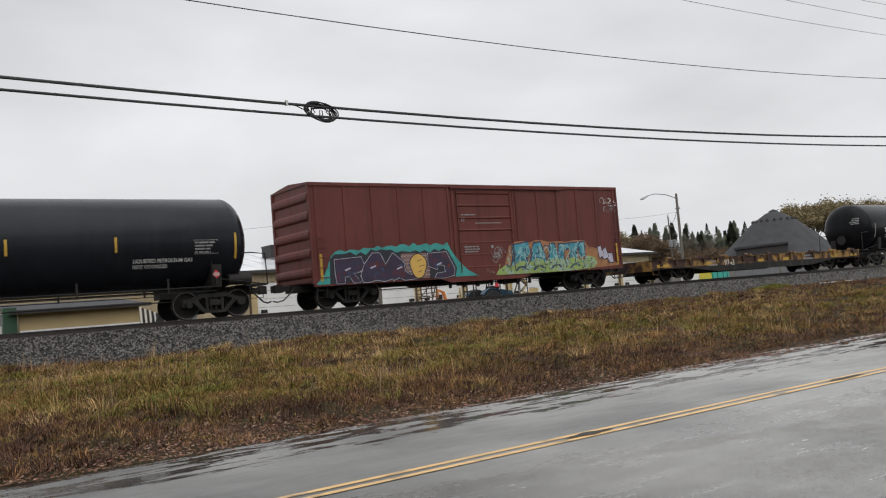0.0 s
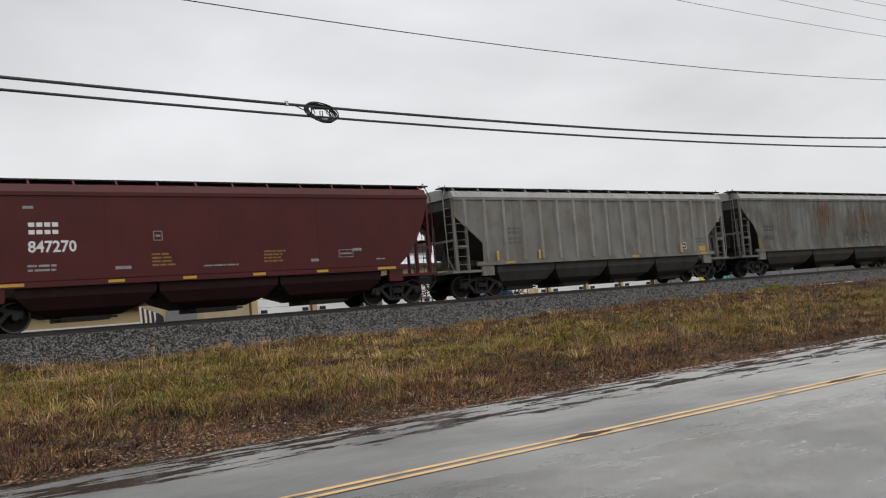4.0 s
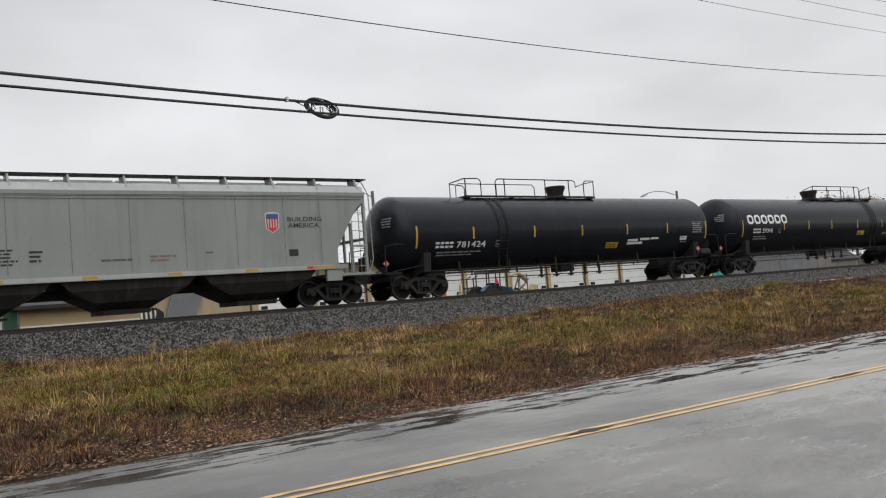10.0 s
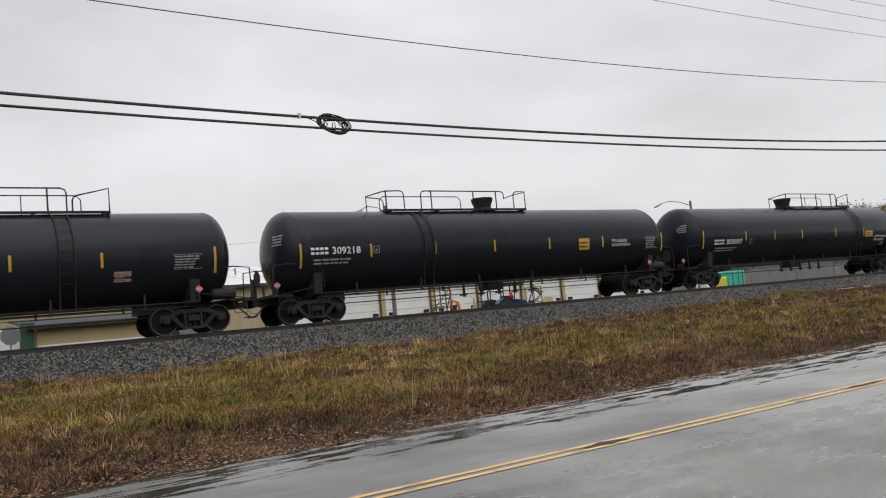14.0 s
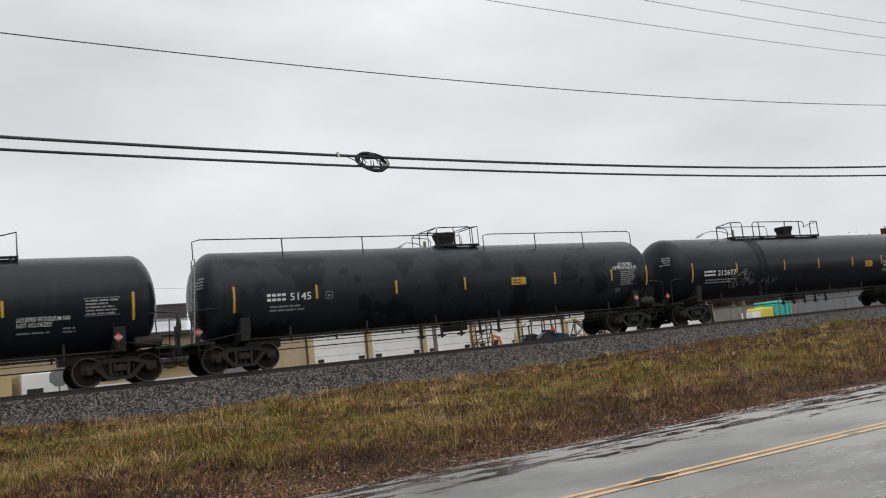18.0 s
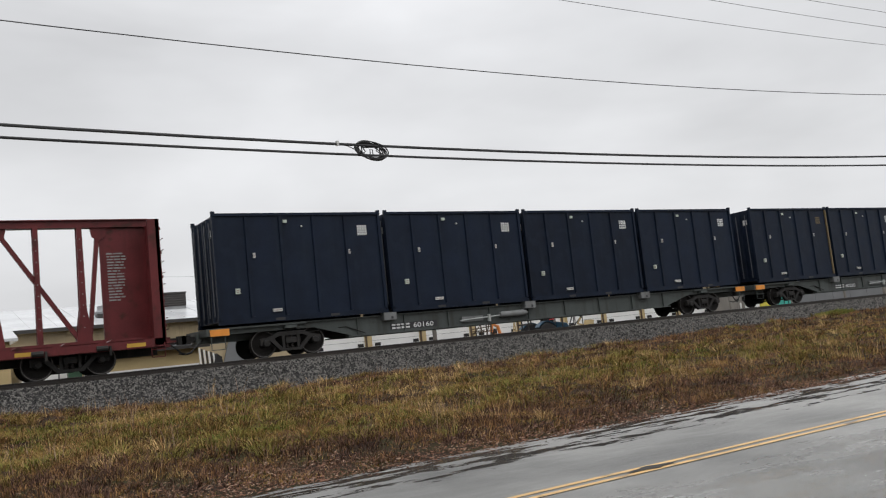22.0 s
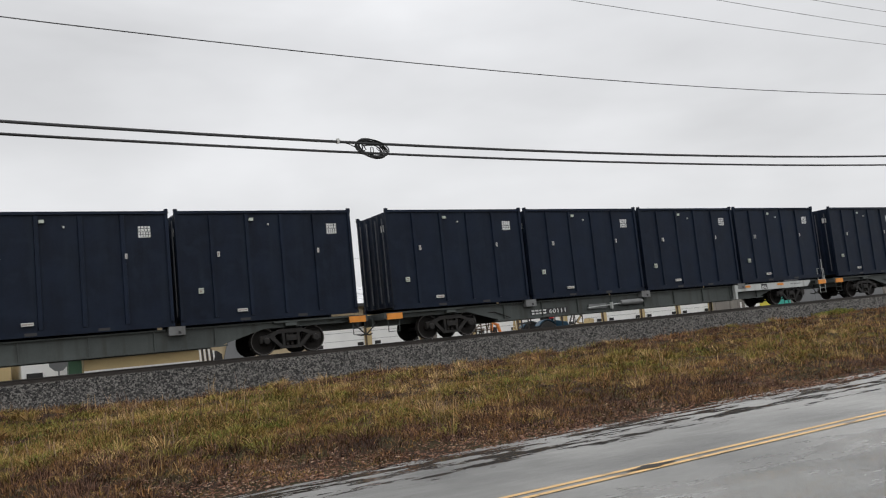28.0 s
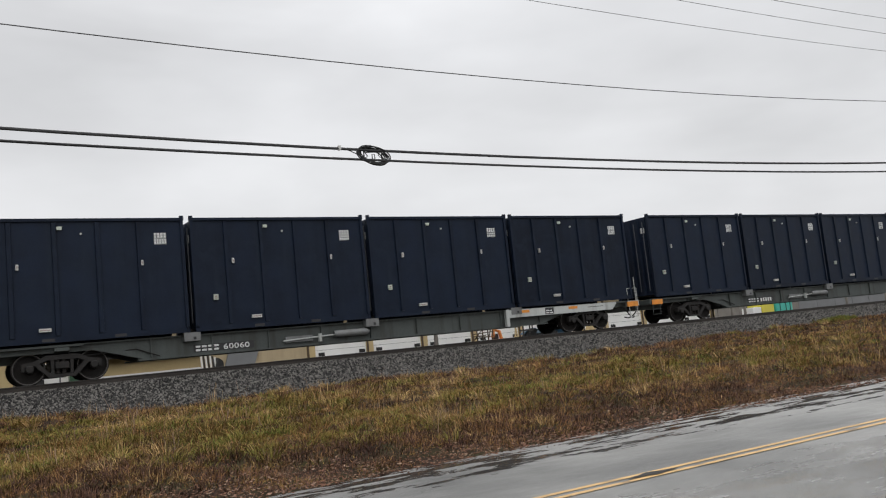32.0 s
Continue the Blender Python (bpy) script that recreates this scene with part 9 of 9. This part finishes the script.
# tanks, barriers and the concrete store further along
for x, lab in ((59.2, 0), (60.85, 0), (75.5, 0), (82, 0)):
    tagged(part("fence_post", Geo().tube([(0, 0, 0), (0, 0, 2.3)], 0.12, 8), "concrete", None, at=pose(x, 20, YARD)), "pale concrete fence post", "fence post", group="fence posts")
tb = part("storage_box", Geo().box(61.9, 63.0, 20, 21.2, YARD, 2.35), "wall_white", None, bevel=0.03)
tagged(tb, "white plastic storage box", "box")
yt = thing("liquid_tank", "yellow square plastic liquid tank", "tank", pose(63.95, 20.8, YARD))
part("body", Geo().box(-0.85, 0.85, -0.8, 0.8, 0, 2.05), "yellow_tank", yt, bevel=0.12)
part("lid", Geo().lathe("z", [(2.03, 0.25), (2.14, 0.25), (2.14, 0.02)], 16), "yellow_tank", yt, smooth=40)
tt = thing("liquid_tank", "teal square plastic liquid tank", "tank", pose(66.3, 21.2, YARD))
part("body", Geo().box(-1.2, 1.2, -1.1, 1.1, 0, 2.55), "teal_tank", tt, bevel=0.10)
for x in (-0.6, 0.2, 0.8):
    part("cage_bar", Geo().tube([(x, -1.13, 0.1), (x, -1.13, 2.75)], 0.025), "trim_dark", tt)
store = thing("concrete_store", "long low concrete block store wall", "wall", pose(0, 0, YARD))
for k in range(12):
    part("block_panel", Geo().box(69 + 3.6 * k, 72.55 + 3.6 * k, 36, 36.5, 0, 3.1 + (0.12 if 5 < k < 11 else -0.25)), "wall_grey" if 5 < k < 11 else "concrete", store)
part("coping", Geo().box(90.4, 108.6, 35.9, 36.6, 3.22, 3.32), "steel_grey", store)

# the conical salt store
dome = thing("conical_store", "large dark shingled conical storage building", "storage dome", pose(195.3, 98, YARD, 0, 0, -57))
part("roof", Geo().lathe("z", [(3.0, 18.6), (3.2, 18.6), (7.2, 13.4), (11.0, 9.4), (14.7, 5.4), (16.9, 2.0), (17.2, 1.2), (17.5, 1.1), (17.9, 0.05)], 20), "shingle", dome, "dark grey cone roof", smooth=10)
part("wall", Geo().lathe("z", [(0, 18.0), (3.1, 18.0)], 20), "concrete", dome)
part("entrance", Geo().prism([(-9.0, 0), (2.0, 0), (2.0, 8.3), (-9.0, 8.0)], "y", -17.0, -6), "trim_dark", dome, "dark entrance dormer")
part("entrance_roof", Geo().prism([(-9.6, 7.95), (2.5, 8.3), (2.5, 8.8), (-9.6, 8.45)], "y", -17.6, -6), "shingle", dome)
for k in range(20):
    u = 2 * math.pi * k / 20
    part("ridge_vent", Geo().box(-0.3, 0.3, -0.3, 0.3, -0.2, 0.4), "trim_dark", dome, at=pose(5.2 * math.cos(u), 5.2 * math.sin(u), 14.9))


# ---- lamps and poles ----
def street_lamp(x, y, h, arm):
    L = thing("street_lamp", "weathered wooden pole with a curved street-lamp arm", "street lamp", pose(x, y, YARD), group="street lamps")
    part("pole", Geo().tube([(0.05, 0, 0), (0, 0, h)], 0.16, 10, 0.11), "pole_wood", L, smooth=50)
    part("arm", Geo().tube([(0, 0, h - 0.45), (-arm * 0.35, 0, h - 0.12), (-arm * 0.7, 0, h - 0.05), (-arm, 0, h - 0.30)], 0.035, 6), "steel_grey", L, smooth=50)
    part("lamp_head", Geo().loft([[(-arm + dx + 0.0, w * math.cos(u), h - 0.36 + dz + 0.5 * w * math.sin(u)) for u in np.linspace(0, 2 * math.pi, 11)[:-1]] for dx, dz, w in ((0.25, 0.05, 0.05), (0.0, 0.0, 0.14), (-0.45, -0.14, 0.22), (-0.75, -0.26, 0.10))]), "steel_grey", L, "drop-shaped lamp head", smooth=40)
    part("bracket", Geo().box(-0.08, 0.14, -0.2, 0.2, h - 1.5, h - 1.35), "steel_grey", L)
    return L


street_lamp(32.1, 24, 9.25, 2.1)
street_lamp(65.9, 24, 9.6, 4.3)
for (x, y, h, arms) in ((120.6, 70, 13.2, True), (91.3, 70, 11.6, False), (16.9, 46, 9.6, False)):
    P = thing("utility_pole", "tall dark wooden utility pole", "utility pole", pose(x, y, YARD), group="utility poles")
    part("pole", Geo().tube([(0, 0, 0), (-0.2, 0, h)], 0.15, 8, 0.10), "pole_wood", P, smooth=50)
    if arms:
        for z in (h - 2.0, h - 6.0):
            part("crossarm", Geo().box(-1.2, 1.0, -0.08, 0.08, z, z + 0.15), "pole_wood", P)
        part("transformer", Geo().lathe("z", [(h - 5.6, 0.05), (h - 5.6, 0.35), (h - 4.5, 0.35), (h - 4.4, 0.05)], 12, (-0.6, -0.4, 0)).lathe("z", [(h - 5.6, 0.05), (h - 5.6, 0.35), (h - 4.5, 0.35), (h - 4.4, 0.05)], 12, (0.5, -0.4, 0)), "steel_grey", P, smooth=40)


def span(a, b, sag, r=0.03):
    a, b = Vector(a), Vector(b)
    pts = [tuple(a.lerp(b, u) - Vector((0, 0, 4 * sag * u * (1 - u)))) for u in np.linspace(0, 1, 14)]
    tagged(part("service_wire", Geo().tube(pts, r, 5), "wire", None), "thin wire between the yard's poles", "wire")


span((32.0, 24, 8.6), (16.7, 46, 9.9), 0.7, 0.010)
span((32.0, 24, 8.6), (65.8, 24, 8.4), 0.9, 0.010)
span((120.5, 70, 13.4), (65.8, 24, 8.6), 1.0, 0.025)

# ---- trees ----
# needle greens are lightened so that the colour carries the distance haze
for nm, col in (("needles", (0.082, 0.096, 0.068)), ("needles_haze", (0.105, 0.112, 0.080)), ("autumn", (0.205, 0.165, 0.090)), ("autumn_brown", (0.150, 0.105, 0.068)), ("twig", (0.120, 0.100, 0.085))):
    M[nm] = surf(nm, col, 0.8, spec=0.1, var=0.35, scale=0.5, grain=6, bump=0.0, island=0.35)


def leaves(points, size, seed, droop=0.0):
    rnd = np.random.RandomState(seed)
    g = Geo()
    for p in points:
        a, b = rnd.uniform(0, 6.28), rnd.uniform(-0.7, 0.7)
        s = size * rnd.uniform(0.6, 1.4)
        u = Vector((math.cos(a), math.sin(a), b * 0.6)) * s
        w = Vector((-math.sin(a) * 0.4, math.cos(a) * 0.4, 0.8 - droop)) * s * 0.6
        p = Vector(p)
        g.add([p - u - w, p + u - w * 0.6, p + u * 0.7 + w, p - u * 0.8 + w * 0.8], [(0, 1, 2, 3)])
    return g


def conifer(h, seed, paint="needles"):
    rnd = np.random.RandomState(seed)
    t = thing("conifer", "dark green conifer in the distant tree line", "tree", group="conifers behind the yard")
    part("trunk", Geo().tube([(0, 0, 0), (0, 0, h * 0.95)], 0.02 * h, 6, 0.003 * h), "pole_wood", t)
    pts = []
    for k in range(2600):
        u = rnd.rand() ** 1.25
        r = 0.31 * h * (1 - u) ** 0.9 * (0.25 + 0.75 * rnd.rand() ** 0.5) * (0.85 + 0.18 * math.sin(u * 38 + seed))
        a = rnd.uniform(0, 6.28)
        pts.append((r * math.cos(a), r * math.sin(a), h * (0.10 + 0.90 * u) - 0.25 * r))
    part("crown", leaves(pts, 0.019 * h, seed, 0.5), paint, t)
    return t


def branch(g, p, d, length, r, depth, rnd, tips):
    q = p + d * length
    g.tube([tuple(p), tuple((p + q) / 2 + Vector((rnd.uniform(-.05, .05), rnd.uniform(-.05, .05), 0)) * length), tuple(q)], r, 4 if depth < 3 else 6, r * 0.6)
    if depth == 0:
        tips.append(tuple(q))
        return
    for k in range(rnd.randint(3, 5)):
        nd = (d + Vector((rnd.uniform(-.8, .8), rnd.uniform(-.8, .8), rnd.uniform(-.15, .6)))).normalized()
        branch(g, p + d * length * rnd.uniform(0.55, 1.0), nd, length * rnd.uniform(0.55, 0.8), r * 0.55, depth - 1, rnd, tips)


def bare_tree(h, seed, leafy=None, label="bare grey deciduous tree behind the warehouse", group="bare trees"):
    rnd = np.random.RandomState(seed)
    t = thing("tree", label, "tree", group=group)
    limbs, trunk, tips = Geo(), Geo(), []
    trunk.tube([(0, 0, 0), (0.02 * h, 0, h * 0.2), (0, 0.01 * h, h * 0.38)], 0.022 * h, 8, 0.015 * h)
    for k in range(6):
        a = k * 1.05 + rnd.uniform(-.3, .3)
        branch(limbs, Vector((0, 0, h * rnd.uniform(0.22, 0.38))), Vector((math.cos(a) * 0.6, math.sin(a) * 0.6, 0.9)).normalized(), h * 0.25, 0.009 * h, 3, rnd, tips)
    part("trunk", trunk, "pole_wood", t, smooth=50)
    part("limbs", limbs, "twig", t)
    if leafy:
        pts = [(x + rnd.normal(0, 0.036 * h), y + rnd.normal(0, 0.036 * h), z + rnd.normal(0, 0.032 * h)) for x, y, z in tips for _ in range(52)]
        part("crown", leaves(pts, 0.0090 * h, seed + 1), leafy, t)
    return t


rn = random.Random(8)
cons = [conifer(18.5, 1), conifer(20, 2), conifer(17, 3, "needles_haze"), conifer(14.5, 4)]
for k, c in enumerate(cons):
    c.matrix_basis = pose((134.7, 239, 228, 131)[k], (140, 141, 139, 142)[k], YARD - (1.6 if k == 0 else 0))
for k in range(46):
    x = 190 + 1.22 * k + rn.uniform(-1.2, 1.2)
    copy_thing(cons[(0, 2, 1, 3, 2, 0, 3)[k % 7]], pose(x, 138 + rn.uniform(0, 9), YARD - rn.uniform(0, 1.5), 0, 0, rn.uniform(0, 360)))
for x, y, k in ((140.2, 140, 0), (128.5, 143, 3), (137.0, 146, 3), (145, 143, 3), (186, 146, 2), (161, 146, 3)):
    copy_thing(cons[k], pose(x, y, YARD - 0.9, 0, 0, 40 * k + x))
bt = [bare_tree(19, 5), bare_tree(17, 6)]
bt[0].matrix_basis = pose(114, 140, YARD)
bt[1].matrix_basis = pose(122.5, 141, YARD)
for x, y, k in ((47.5, 121, 1), (51, 119, 1), (44, 124, 0), (106, 138, 1), (110, 142, 0), (38, 130, 1), (205, 137, 0), (214, 136, 0), (221, 138, 1), (245, 142, 0), (330, 140, 0), (98, 140, 1), (176, 139, 1), (90, 141, 1)):
    copy_thing(bt[k], pose(x, y, YARD - (2.5 if x < 60 else 0.5), 0, 0, 70 * k + x))
wl_ = [bare_tree(30.5, 9, "autumn", "large tree with tawny autumn leaves", "autumn trees"), bare_tree(17, 12, "autumn_brown", "tree with brown autumn leaves", "autumn trees")]
wl_[0].matrix_basis = pose(279, 141, YARD - 1)
wl_[1].matrix_basis = pose(185, 135, YARD)
for x, y, k in ((290, 140, 0), (301, 142, 0), (312, 141, 0), (323, 143, 0), (336, 143, 0), (189, 137, 1), (193, 136, 1), (181, 137, 1), (178, 139, 1), (250, 143, 1), (258, 142, 1), (265, 141, 1), (198, 133, 1), (204, 134, 1), (211, 133, 1), (218, 134, 1), (226, 133, 1), (234, 134, 1), (243, 134, 1)):
    copy_thing(wl_[k], pose(x, y, YARD - (5.0 if 195 < x < 245 else 0.5), 0, 0, 90 * k + 3 * x))
wl_.append(bare_tree(19, 15, "autumn", "olive-tan autumn tree behind the warehouse", "autumn trees"))
wl_[2].matrix_basis = pose(166, 141, YARD)
for x, y, k in ((170.5, 139, 2), (175, 141, 2), (162, 143, 2), (179.5, 140, 2), (168, 136, 1), (173, 136, 1)):
    copy_thing(wl_[k], pose(x, y, YARD - (3.0 if k == 1 else 0.3), 0, 0, 5 * x))
for x, y, k in ((166, 147, 2), (171, 148, 0), (187, 147, 1)):
    copy_thing(cons[k], pose(x, y, YARD - 0.5, 0, 0, 40 * k + x))
# the far woods that close the horizon
pts = []
rnd = np.random.RandomState(77)
for k in range(9000):
    x = rnd.uniform(-500, 900)
    y = 330 + rnd.uniform(0, 40)
    top = 9 + 4 * noise.noise((x * 0.03, 0, 0)) + 3 * noise.noise((x * 0.15, 1, 0))
    pts.append((x, y, YARD + top * rnd.rand() ** 0.7))
tagged(part("far_woods", leaves(pts, 2.0, 78), "needles_haze", None), "low grey-green woods along the horizon", "woods", kind="stuff")


# ---- everything that moves: the train runs towards -x at an even speed, its wheels rolling ----
def motions():
    for car, place in TRAIN:
        lift = CONTAINER_LIFT if car.name.startswith("container") and not car.name.startswith("container_flat") else 0.0
        walk(car, [(t, pose(place - SPEED * t, 0, RAIL + lift)) for t in range(0, 33, 4)])
    step = math.degrees(SPEED / FPS / WR)
    first = WHEELSETS[0]
    for k, ws in enumerate(first):
        x = -0.89 if k == 0 else 0.89
        walk(ws, [(i / FPS, pose(x, 0, WR, 0, -step * i, 0)) for i in range(0, 32 * FPS + 1)])
    for pair in WHEELSETS[1:]:
        for ws, lead in zip(pair, first):
            ws.rotation_mode = "QUATERNION"
            ws.animation_data_create()
            ws.animation_data.action = lead.animation_data.action
            ws.animation_data.action_slot = lead.animation_data.action_slot


motions()
